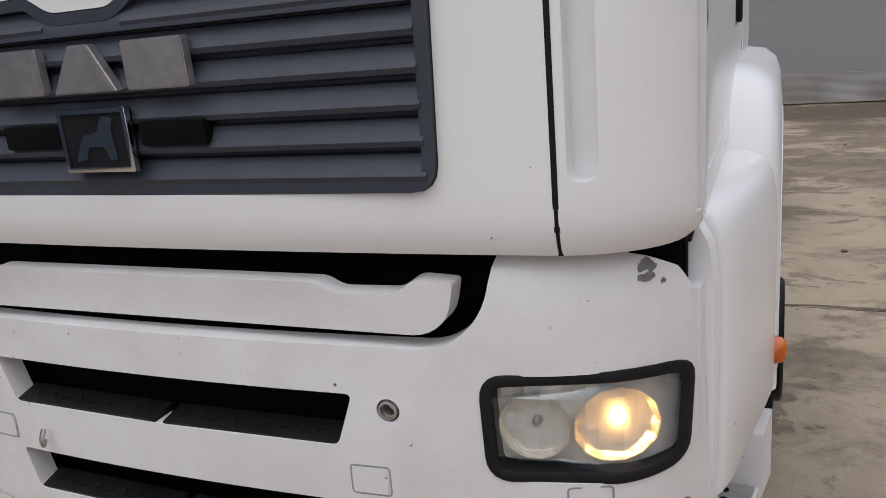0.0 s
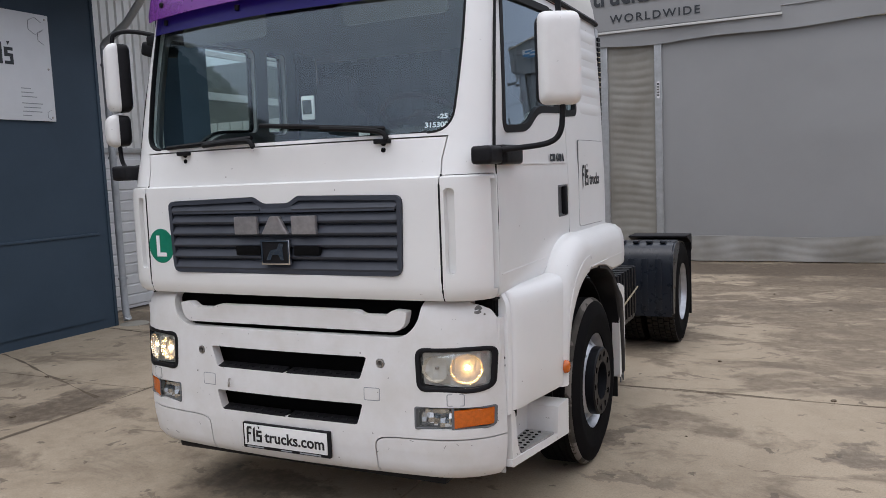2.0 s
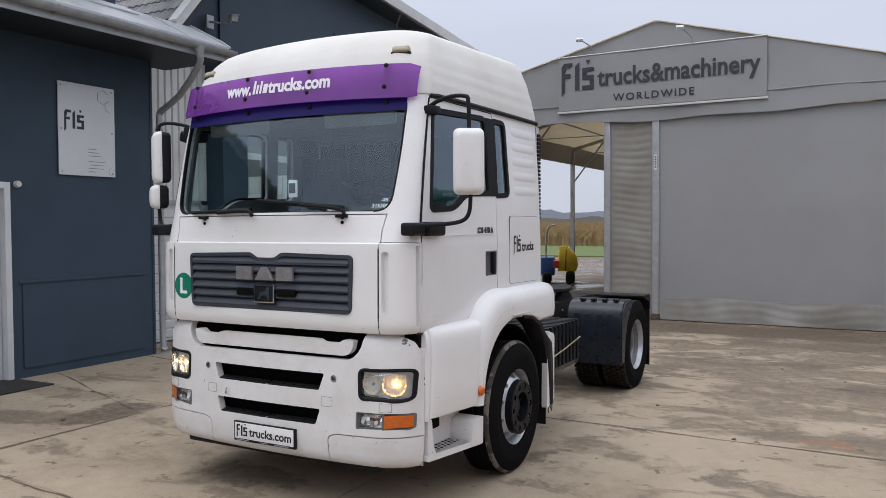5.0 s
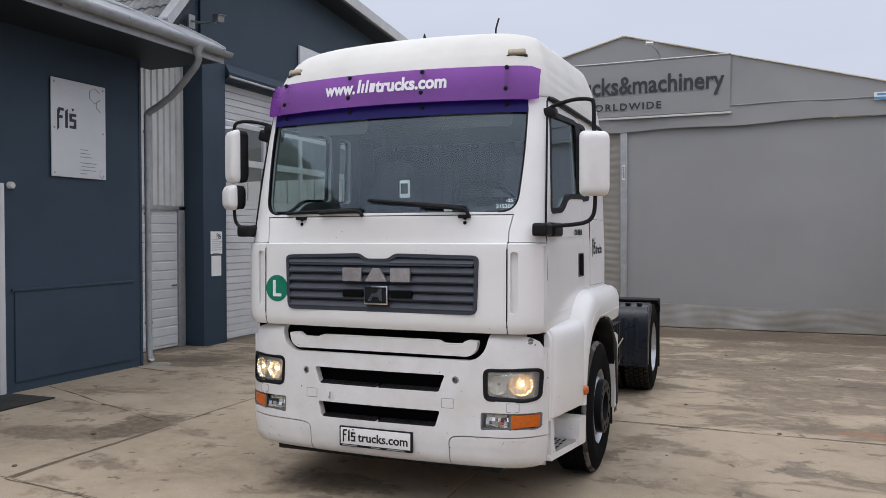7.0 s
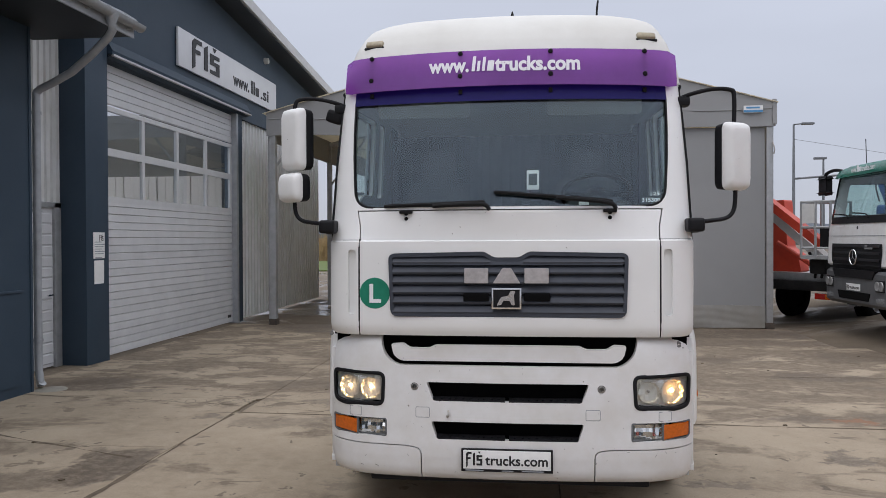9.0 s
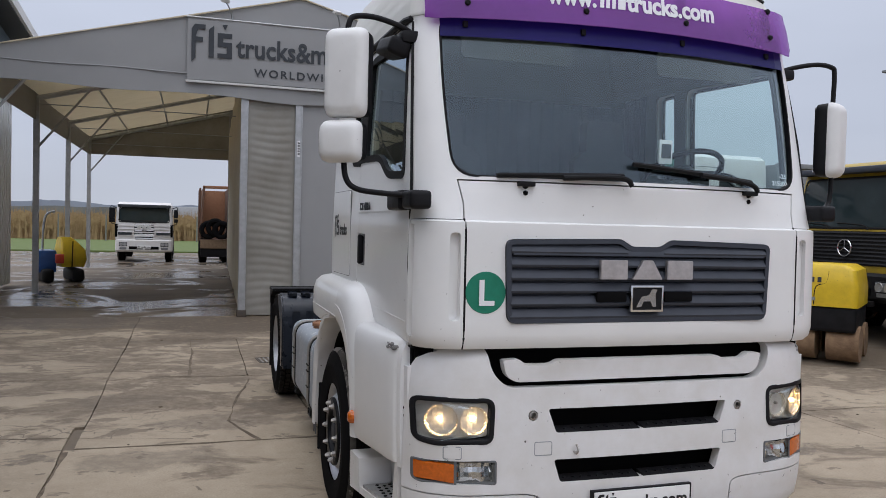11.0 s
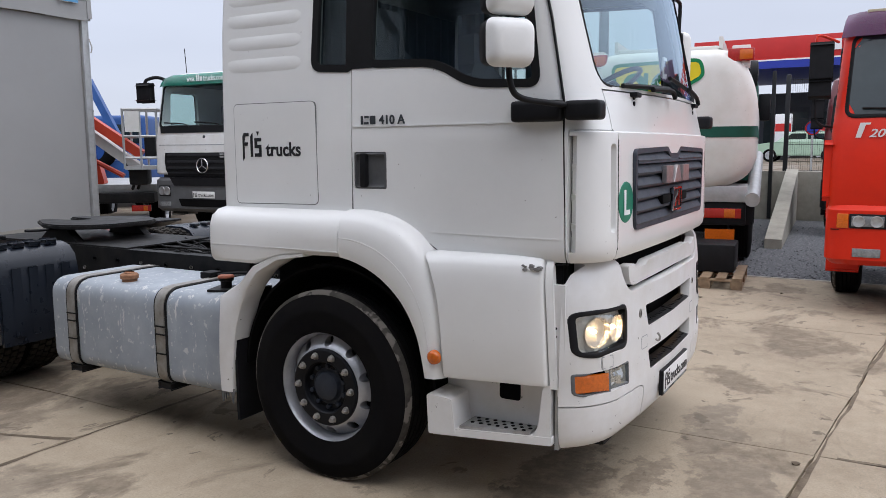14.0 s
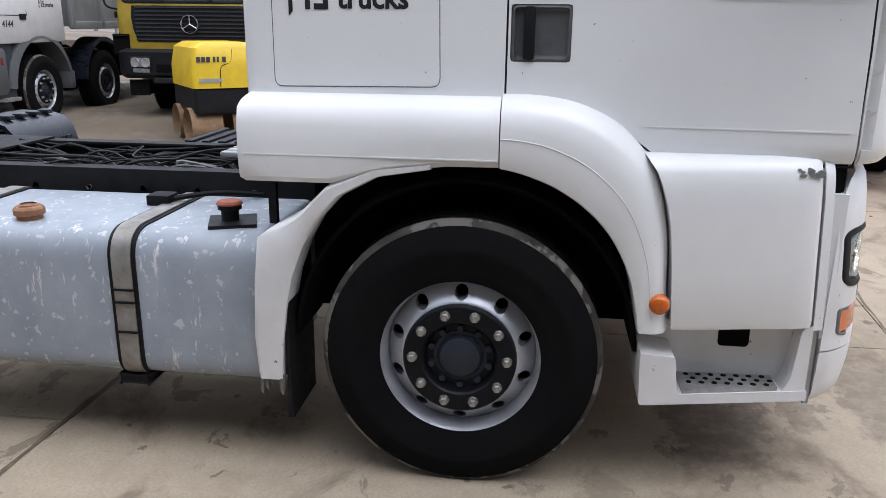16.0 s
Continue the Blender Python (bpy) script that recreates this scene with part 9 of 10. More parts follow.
lorry("white_lorry", "old white lorry facing the tent with a ribbed grey grille", (-3.85, 30.5, -0.02), 0, dict(
    w=1.08, paint="white_dirty", lower="white_dirty", depth=1.9, levels=[(0.8, 0.03, 0.02), (0.95, 0.0, 0.0), (1.6, 0.02, 0.0), (2.3, 0.12, 0.04), (2.42, 0.3, 0.1)],
    glass=(1.62, 2.22), sill=0.95, axle=1.35, rear=(5.0,), archmat="white_dirty", grille=(0.92, 1.55, 0.40), slats=8, slatmat="steel_post", badge="blocks", extra=old_lorry_extra, bumper=(0.42, 0.92), lamp=(0.78, 0.72, 0.30, 0.16), plate=0.62, length=6.0))

# rusty tipping trailer beyond the tent
tr = thing("rusty_trailer", "rust-brown tipping trailer loaded with scrap tyres", "trailer", (-1.12, 30.0, 0), 0)
part("side_wall", loft([[(-0.62, 0.0, 0.95), (-0.56, 0.0, 0.95), (-0.40, 0.0, 3.1), (-0.48, 0.0, 3.1)], [(-0.62, 5.0, 0.95), (-0.56, 5.0, 0.95), (-0.40, 5.0, 3.1), (-0.48, 5.0, 3.1)]]), "rust_dark", tr, "dented rusty side wall")
part("side_wall", loft([[(0.56, 0.0, 0.95), (0.62, 0.0, 0.95), (0.62, 0.0, 3.1), (0.56, 0.0, 3.1)], [(0.56, 5.0, 0.95), (0.62, 5.0, 0.95), (0.62, 5.0, 3.1), (0.56, 5.0, 3.1)]]), "rust_dark", tr)
part("front_wall", box(-0.58, 0.58, 4.94, 5.0, 0.95, 3.1), "rust", tr)
part("floor", box(-0.60, 0.60, 0.0, 5.0, 0.90, 0.96), "rust_dark", tr)
part("top_beam", box(-0.50, 0.62, 0.0, 0.12, 3.02, 3.14, 0.02), "rust", tr, "rusty cross beam")
for k in range(5): part("wall_rib", box(-0.63, -0.56, 0.4 + k, 0.5 + k, 0.95, 3.05), "rust_dark", tr)
part("load", merge(*[lathe([(0.28 + 0.1 * math.cos(a), 0.1 * math.sin(a)) for a in np.linspace(0, 2 * math.pi, 7)], (-0.25 + 0.25 * k, -0.1 - 0.05 * k, 1.35 + 0.1 * (k % 2)), "y", 18) for k in range(3)]), "tyre", tr)
part("tail_beam", box(-0.58, 0.58, -0.15, 0.1, 0.6, 0.95, 0.02), "wood", tr)
for s in (-1, 1):
    again("wheel", TYRE, tr, pose(s * 0.45, 1.0, 0.49)); again("wheel", TYRE, tr, pose(s * 0.45, 3.8, 0.49))
part("bumper_bar", box(-0.56, 0.56, -0.1, 0.0, 0.25, 0.6, 0.02), "black_plastic", tr)
box_trailer = thing("box_trailer", "pale box trailer parked beyond the lorry", "trailer", (-5.0, 70, 0), 0)
part("body", box(-1.1, 3.93, 0, 2.5, 0.75, 2.80, 0.03), "steel_post", box_trailer)
for k in range(6): part("body_rib", box(-0.9 + 0.92 * k, -0.84 + 0.92 * k, -0.03, 0.02, 0.8, 2.75), "steel_post", box_trailer)
for k in range(2): part("trailer_leg", box(-0.5 + 3.4 * k, -0.3 + 3.4 * k, 0.4, 2.0, 0, 0.78), "chassis", box_trailer)

# ---- tanker, seen from its rear (rear end at local y = 0, nose towards +y) ----
tk_ = thing("tanker_lorry", "white fuel tanker with a dark green band and a yellow-green mark", "truck", (7.02, 1.88, 0.02), -82)
tank_sec = rounded([(-1.24, 1.35), (-0.75, 1.12), (0.75, 1.12), (1.24, 1.35), (1.25, 2.5), (0.95, 3.08), (-0.95, 3.08), (-1.25, 2.5)], [0.35, 0.3, 0.3, 0.35, 0.45, 0.4, 0.4, 0.45], 6)
rings = []
for y, d in ((0.0, 0.30), (0.02, 0.12), (0.06, 0.05), (0.14, 0.0), (5.6, 0.0), (5.75, 0.1)):
    rings.append([(x, y, z) for x, z in inset(tank_sec, d)])
tb = part("tank", loft(rings), "tanker_white", tk_, "white tank shell")
bandz = lambda e: [(x, z) for x, z in ((-1.25 - e, 1.78), (1.25 + e, 1.78), (1.25 + e, 1.98), (-1.25 - e, 1.98))]
part("green_band", carve(loft([[(x, y, z) for x, z in inset(tank_sec, d - 0.006)] for y, d in ((-0.006, 0.30), (0.014, 0.12), (0.054, 0.05), (0.134, 0.0), (5.6, 0.0))]), [box(-3, 3, -1, 7, 1.86, 2.01)], "INTERSECT"), "green", tb, "dark green band")
lg = rounded([(-0.78, 2.92), (0.50, 2.96), (0.55, 2.70), (-0.40, 2.16), (-0.62, 2.16)], [0.16, 0.12, 0.10, 0.12, 0.12], 5)
part("mark_border", prism(lg, "y", -0.014, 0.1), "logo_green", tb, "green rimmed yellow mark")
part("mark_field", prism(inset(lg, 0.05), "y", -0.020, 0.0), "logo_yellow", tb)
for x in (-0.42, -0.02):
    part("mark_blob", lathe([(0.055, -0.026), (0.16, -0.026), (0.165, -0.015)], (x, 0.0, 2.62), "y", 24), "logo_green", tb)
part("mark_stem", box(-0.29, -0.23, -0.026, 0, 2.46, 2.78), "logo_green", tb)
rs = part("speed_sign", lathe([(0, -0.012), (0.145, -0.012), (0.15, 0)], (-0.95, 0.0, 1.67), "y", 28), "paper", tb, "round 85 speed sign")
part("speed_ring", lathe([(0.130, -0.016), (0.146, -0.016)], (-0.95, 0.0, 1.67), "y", 28), "maroon", rs)
part("speed_number", word("85", 0.17, face_y(-1.04, -0.018, 1.615), 0.001, 0.004), "ink", rs, sharp=0)
for x in (-0.14, 0.38):
    dg = part("hazard_diamond", turned(box(-0.12, 0.12, -0.006, 0.0, -0.12, 0.12), pose(x, -0.06, 1.20, 0, 45, 0)), "paper", tk_, "white diamond hazard placard")
    part("diamond_line", turned(carve(box(-0.109, 0.109, -0.009, -0.005, -0.109, 0.109), [box(-0.101, 0.101, -1, 1, -0.101, 0.101)]), pose(x, -0.06, 1.20, 0, 45, 0)), "greyink", dg)
    part("diamond_mark", prism([(x - 0.035, 1.20), (x + 0.035, 1.20), (x + 0.015, 1.26), (x - 0.008, 1.29)], "y", -0.072, -0.06), "greyink", dg)
op_ = part("orange_plate", box(-0.80, -0.37, -0.03, -0.01, 1.05, 1.36, 0.004), "orange_board", tk_, "orange hazard plate with black lines")
part("plate_line", merge(box(-0.79, -0.38, -0.034, -0.029, 1.20, 1.212), box(-0.80, -0.37, -0.034, -0.029, 1.345, 1.36), box(-0.80, -0.37, -0.034, -0.029, 1.05, 1.065), box(-0.80, -0.785, -0.034, -0.029, 1.05, 1.36), box(-0.385, -0.37, -0.034, -0.029, 1.05, 1.36)), "ink", op_)
part("roof_walk", merge(box(-0.7, 0.7, 0.2, 5.5, 3.06, 3.14, 0.02), box(-0.75, -0.70, 0.2, 5.5, 3.1, 3.26), box(0.70, 0.75, 0.2, 5.5, 3.1, 3.26)), "tanker_white", tk_)
for s in (-1, 1):
    lc = part("roof_lamp_box", box(s * 1.0 - 0.12, s * 1.0 + 0.12, 0.10, 0.4, 2.82, 3.12, 0.02), "tanker_white", tk_)
    part("roof_lamp", box(s * 1.0 - 0.17, s * 1.0 + 0.17, 0.04, 0.12, 2.90, 3.07, 0.01), "red_lens", lc, "amber and red roof lamp")
    part("roof_lamp_amber", box(s * 1.0 - 0.02, s * 1.0 + 0.15, 0.03, 0.10, 2.92, 3.05, 0.01), "amber", lc)
    tl = part("tail_lamp_panel", box(s * 0.80 - 0.34, s * 0.80 + 0.34, 0.12, 0.2, 0.62, 0.95, 0.02), "black_plastic", tk_, "tail lamp panel")
    part("tail_lamp", box(s * 0.80 - 0.28, s * 0.80 + 0.28, 0.10, 0.16, 0.72, 0.86, 0.01), "red_lens", tl)
    part("tail_lamp_amber", box(s * 0.80 + 0.05, s * 0.80 + 0.2, 0.094, 0.16, 0.73, 0.85, 0.01), "amber", tl)
    part("reflector_plate", box(s * 0.80 - 0.2, s * 0.80 + 0.2, 0.14, 0.2, 0.40, 0.56), "amber", tl)
    part("hose_tube", tube([(s * 1.22, -0.1, 1.0), (s * 1.25, 4.5, 1.55)], 0.10, 12, 0), "steel_post", tk_, "steel hose carrier tube")
    for y in (1.4, 2.7):
        small_wheel(tk_, s, 1.06, y, True)
        part("mudguard", lathe([(0.60, 0), (0.64, 0), (0.64, 0.5), (0.60, 0.5), (0.60, 0)], (0.73 if s > 0 else -1.23, y, 0.52), "x", 18, 5, 175), "black_plastic", tk_)
    part("chassis_rail", box(s * 0.36, s * 0.44, 0.1, 8.0, 0.74, 1.02), "chassis", tk_)
part("rear_cabinet", box(-1.15, 1.15, 0.08, 0.9, 0.95, 1.18, 0.02), "steel_post", tk_)
part("rear_void", box(-0.9, 0.9, 0.3, 5.0, 0.5, 1.0), "void", tk_)
part("tanker_cab", box(-1.2, 1.2, 6.0, 7.9, 0.8, 3.1, 0.12, 3), "green", tk_, "green tanker cab")
part("cab_mirror", box(1.22, 1.46, 7.5, 7.62, 2.3, 2.9, 0.04), "black_plastic", tk_)
part("spoiler_roll", lathe([(0, -0.3), (0.25, -0.28), (0.3, 0), (0.25, 0.28), (0, 0.3)], (0.9, 5.7, 3.2), "x", 16), "black_plastic", tk_)
for s in (-1, 1): small_wheel(tk_, s, 1.06, 6.6)
dealer_plate(tk_, -0.75, 0.10, 0.56)

# ---- plate compactor on a pallet ----
pal = thing("wooden_pallet", "weathered wooden pallet under a compactor", "pallet", (5.86, 2.02, 0), 12)
for k in range(5): part("deck_board", box(-0.62, 0.62, -0.42 + 0.19 * k, -0.30 + 0.19 * k, 0.118, 0.142, 0.003), "wood", pal)
for k in range(3): part("stringer_board", box(-0.62 + 0.55 * k, -0.50 + 0.55 * k, -0.42, 0.46, 0.096, 0.118, 0.002), "wood", pal)
for i in range(3):
    for j in range(3): part("block", box(-0.62 + 0.55 * i, -0.50 + 0.55 * i, -0.42 + 0.37 * j, -0.28 + 0.37 * j, 0.02, 0.096, 0.003), "wood", pal)
for j in range(3): part("base_board", box(-0.62, 0.62, -0.42 + 0.37 * j, -0.30 + 0.37 * j, 0.0, 0.02, 0.002), "wood", pal)
cmpc = thing("plate_compactor", "yellow reversible plate compactor with a teal engine hood", "compactor", (5.86, 2.02, 0.143), 12)
part("base_plate", prism(rounded([(-0.64, 0.075), (-0.50, 0.0), (0.46, 0.0), (0.62, 0.08), (0.58, 0.13), (-0.56, 0.13)], 0.03, 3), "y", -0.40, 0.40), "rust_dark", cmpc, "worn steel base plate")
part("frame", loft([[(-0.30, -0.33, 0.12), (0.52, -0.33, 0.12), (0.52, 0.33, 0.12), (-0.30, 0.33, 0.12)], [(-0.30, -0.34, 0.30), (0.54, -0.34, 0.30), (0.54, 0.34, 0.30), (-0.30, 0.34, 0.30)], [(-0.26, -0.30, 0.44), (0.44, -0.30, 0.44), (0.44, 0.30, 0.44), (-0.26, 0.30, 0.44)]]), "lime", cmpc, "chipped yellow frame")
for q in (-1, 1):
    gp = [(q * y, z) for y, z in rounded([(0.085, 0.17), (0.30, 0.15), (0.355, 0.26), (0.375, 0.44), (0.375, 0.62), (0.33, 0.735), (0.12, 0.755), (0.075, 0.66)], [0.02, 0.04, 0.05, 0.04, 0.06, 0.05, 0.05, 0.04], 4)]
    wells = [box(-0.70, -0.40, *sorted((q * 0.19, q * 0.42)), 0.42, 0.67, 0.03, 3), box(-0.70, -0.46, *sorted((q * 0.06, q * 0.15)), 0.30, 0.42, 0.01)]
    gd_ = part("front_guard", carve(prism(gp, "x", -0.54, -0.10), wells), "lime", cmpc, "chipped yellow guard with a cut-out")
    part("rubber_mount", lathe([(0, -0.10), (0.035, -0.10), (0.045, -0.085), (0.085, -0.08), (0.092, -0.06), (0.092, 0.02), (0, 0.02)], (-0.40, q * 0.275, 0.54), "x", 20), "gasket", gd_)
    part("mount_plate", lathe([(0, -0.004), (0.030, -0.004), (0.034, 0.004)], (-0.505, q * 0.275, 0.54), "x", 14), "nut", gd_)
    part("lower_fold", box(-0.555, -0.53, *sorted((q * 0.10, q * 0.33)), 0.20, 0.36, 0.006), "lime", gd_)
    for y, z in ((0.12, 0.19), (0.30, 0.19), (0.31, 0.70)): part("bolt", lathe([(0, -0.014), (0.014, -0.012), (0.018, 0.0)], (-0.545, q * y, z), "x", 8), "chassis", gd_)
    part("guard_print", bars([(0, 0, 0.16, 0.022)], pose(-0.545, q * 0.25 + 0.08, 0.695, 90, 0, -90)), "ink", gd_, sharp=0)
part("shadow_gap", box(-0.46, -0.12, -0.085, 0.085, 0.14, 0.60), "void", cmpc)
part("tie_bar", merge(tube([(-0.56, -0.20, 0.40), (-0.60, -0.18, 0.385), (-0.60, 0.16, 0.385), (-0.58, 0.20, 0.44), (-0.56, 0.22, 0.54)], 0.018, 8), box(-0.60, -0.54, -0.05, 0.03, 0.16, 0.36, 0.01)), "chassis", cmpc, "worn steel tie bar")
HOOD_ = rounded([(-0.30, -0.30), (0.62, -0.30), (0.62, 0.30), (-0.30, 0.30)], 0.06, 3)
part("engine_hood", loft([[(x, y, z) for x, y in HOOD_] for z in (0.44, 0.93)] + [[(x * 0.95 + 0.01, y * 0.93, 1.0) for x, y in HOOD_], [(x * 0.86 + 0.03, y * 0.84, 1.03) for x, y in HOOD_]]), "teal", cmpc, "teal engine hood")
part("hood_seam", merge(box(-0.305, 0.625, -0.306, -0.298, 0.70, 0.708), box(0.12, 0.128, -0.306, -0.298, 0.46, 0.96)), "gasket", cmpc)
part("hood_opening", box(0.22, 0.42, -0.308, -0.28, 0.66, 0.88, 0.01), "void", cmpc)
part("hood_vent", merge(*[box(-0.18 + 0.05 * k, -0.15 + 0.05 * k, -0.306, -0.29, 0.76, 0.90) for k in range(5)]), "void", cmpc)
part("lifting_eye", tube([(-0.16, 0.0, 1.01), (-0.14, 0.0, 1.08), (-0.04, 0.0, 1.09), (0.02, 0.0, 1.02)], 0.016, 8), "gasket", cmpc)
part("hydraulic_pipe", tube([(-0.30, -0.30, 0.62), (-0.14, -0.36, 0.60), (0.10, -0.36, 0.50), (0.22, -0.34, 0.42)], 0.016, 8), "steel_post", cmpc)
part("control_lever", tube([(-0.36, -0.09, 0.93), (-0.40, -0.20, 0.94), (-0.38, -0.28, 0.93)], 0.016, 8), "steel_post", cmpc)
part("skid_foot", tube([(0.46, -0.30, 0.14), (0.60, -0.28, 0.20), (0.66, 0.0, 0.18), (0.60, 0.28, 0.20), (0.46, 0.30, 0.14)], 0.03, 8), "lime", cmpc)
part("handle_column", merge(prism(rounded([(-0.52, 0.52), (-0.36, 0.52), (-0.36, 1.20), (-0.48, 1.20)], 0.015, 2), "y", -0.085, 0.085, 0.012), box(-0.535, -0.36, -0.10, 0.10, 0.50, 0.58, 0.01)), "lime", cmpc, "yellow handle column")
part("column_slot", box(-0.508, -0.47, 0.050, 0.062, 0.66, 1.02), "ink", cmpc)
part("handle_head", loft([[(-0.43 - a, -w, z), (-0.43 + a, -w, z), (-0.43 + a, w, z), (-0.43 - a, w, z)] for a, w, z in ((0.05, 0.080, 1.18), (0.075, 0.105, 1.26), (0.075, 0.105, 1.34), (0.06, 0.085, 1.40), (0.055, 0.080, 1.60))]), "lamp_frame", cmpc, "grey steering head")
part("head_knob", merge(lathe([(0, -0.15), (0.03, -0.15), (0.036, -0.09)], (-0.43, 0, 1.32), "y", 12), lathe([(0, 0.14), (0.03, 0.14), (0.036, 0.09)], (-0.43, 0, 1.30), "y", 12)), "steel_post", cmpc)
part("hand_wheel", turned(merge(lathe([(0.20 + 0.015 * math.cos(a), 0.015 * math.sin(a)) for a in np.linspace(0, 2 * math.pi, 7)], (0, 0, 0), "z", 32), box(-0.19, 0.19, -0.014, 0.014, -0.02, 0.0), box(-0.014, 0.014, -0.19, 0.19, -0.02, 0.0), lathe([(0, 0.03), (0.05, 0.02), (0.06, -0.06), (0, -0.08)], (0, 0, 0), "z", 12)), pose(-0.43, 0, 1.68, 6, -14, 0)), "gasket", cmpc, "black hand wheel")
part("side_print", bars([(0, 0, 0.10, 0.04), (0.14, 0, 0.16, 0.04), (0.34, 0, 0.10, 0.04)], face_y(0.0, -0.345, 0.24)), "ink", cmpc, sharp=0)
pal2 = copy_thing(pal, pose(6.20, 1.0, 0, 0, 0, 6))
crate = solid("black_crate", turned(box(-0.34, 0.34, -0.28, 0.28, 0.143, 0.50, 0.03), pose(6.38, 1.0, 0, 0, 0, 6)), "black_plastic", "black plastic crate of parts on a pallet", "crate")

# ---- trench roller ----
rol = thing("trench_roller", "yellow trench roller with a black skirt and rusty drums", "roller", (6.40, 5.52, 0.06), -52)
rol.scale = (0.97, 0.97, 0.97)
part("hood", loft([[(x, y, z) for x, y in rounded([(-0.46, -0.36), (0.46, -0.36), (0.46, 0.9), (-0.46, 0.9)], 0.10, 4)] for z in (0.78, 1.05)] + [[(x * 0.92, y * 0.95, 1.30) for x, y in rounded([(-0.46, -0.36), (0.46, -0.36), (0.46, 0.9), (-0.46, 0.9)], 0.12, 4)], [(x * 0.7, y * 0.8, 1.37) for x, y in rounded([(-0.46, -0.36), (0.46, -0.36), (0.46, 0.9), (-0.46, 0.9)], 0.12, 4)]]), "yellow", rol, "moulded yellow hood")
part("skirt", box(-0.44, 0.44, -0.33, 0.88, 0.42, 0.79, 0.06, 3), "black_plastic", rol)
part("hood_seam", tube([(-0.1, -0.365, 0.8), (-0.08, -0.36, 1.05), (0.05, -0.35, 1.12), (0.08, -0.34, 1.28)], 0.006, 5), "gasket", rol)
for x, y in ((-0.28, -0.05), (0.28, -0.05), (-0.28, 0.62), (0.28, 0.62)):
    dm_ = part("drum", lathe([(0, -0.06), (0.06, -0.06), (0.23, -0.09), (0.25, -0.22), (0.255, -0.22), (0.255, 0.2), (0, 0.2)], (x, y, 0.255), "x", 26), "mud", rol, "muddy steel drum")
    part("drum_hub", lathe([(0, -0.16), (0.05, -0.15), (0.06, -0.06)], (x, y, 0.255), "x", 12), "yellow", dm_)
for a, w in ((0, 0.05), (0.065, 0.05), (0.13, 0.05), (0.22, 0.03), (0.27, 0.03), (0.34, 0.05)): part("hire_print", bars([(a, 0, w, 0.07)], face_y(-0.40, -0.362, 1.12), 0.004), "darkprint", rol, sharp=0)
part("rail_print", bars([(0, 0, 0.30, 0.05)], face_y(-0.38, -0.368, 0.86), 0.003), "greyink", rol, sharp=0)

# ---- lifting platform truck by the tent's corner ----
lift = thing("lift_truck", "flatbed access-platform truck with a red telescopic boom", "truck", (5.55, 12.48, 0.03), -50)
part("flatbed", box(-1.0, 1.15, 0.0, 4.2, 0.92, 1.08, 0.02), "steel_post", lift, "grey flatbed")
part("bed_step", box(-0.9, 1.1, -0.2, 0.9, 0.72, 0.92, 0.03), "chassis", lift)
for s in (-1, 1):
    small_wheel(lift, s, 0.90, 1.5, True); small_wheel(lift, s, 0.90, 4.6)
    lp = part("tail_lamp", box(s * 0.85 - 0.18, s * 0.85 + 0.18, -0.24, -0.18, 0.56, 0.68, 0.01), "red_lens", lift)
    part("tail_lamp_amber", box(s * 0.85 + 0.04, s * 0.85 + 0.12, -0.246, -0.18, 0.57, 0.67, 0.01), "amber", lp)
part("turret", prism(rounded([(-0.85, 1.08), (0.10, 1.08), (0.02, 1.45), (-0.22, 1.60), (-0.30, 2.62), (-0.65, 2.60)], 0.05, 3), "y", 0.22, 0.52), "lift_red", lift, "red boom turret")
part("boom", tube([(-0.40, -0.30, 2.62), (0.95, -0.40, 1.66)], 0.12, 4, 0), "lift_red", lift, "red telescopic boom")
part("inner_boom", tube([(-0.40, -0.12, 2.36), (0.95, -0.22, 1.32)], 0.13, 4, 0), "dirt_white", lift, "pale inner boom")
part("ram", tube([(-0.3, 0.0, 1.7), (0.55, -0.15, 1.25)], 0.05, 8, 0), "lift_red", lift)
part("jib_knuckle", merge(box(0.70, 1.05, -0.5, -0.05, 1.08, 1.42, 0.06), tube([(0.6, -0.3, 1.5), (0.78, -0.4, 1.2), (0.72, -0.3, 1.0)], 0.03, 6), tube([(0.65, -0.2, 1.5), (0.86, -0.3, 1.2), (0.80, -0.2, 1.0)], 0.03, 6)), "chassis", lift)
bk = part("basket_floor", box(0.70, 1.30, -0.75, -0.05, 1.38, 1.45), "steel_post", lift, "grey work basket")
for x in (0.70, 1.0, 1.30):
    for y in (-0.75, -0.05): part("basket_post", tube([(x, y, 1.4), (x, y, 2.50)], 0.025, 6, 0), "steel_post", bk)
for z in (1.6, 2.0, 2.50):
    part("basket_rail", tube([(0.70, -0.75, z), (1.30, -0.75, z), (1.30, -0.05, z), (0.70, -0.05, z), (0.70, -0.75, z)], 0.025, 6, 0), "steel_post", bk)
part("control_box", box(1.05, 1.25, -0.70, -0.55, 1.60, 2.0, 0.03), "black_plastic", bk)
part("white_panel", box(0.74, 1.0, -0.79, -0.77, 2.08, 2.46), "dirt_white", bk)
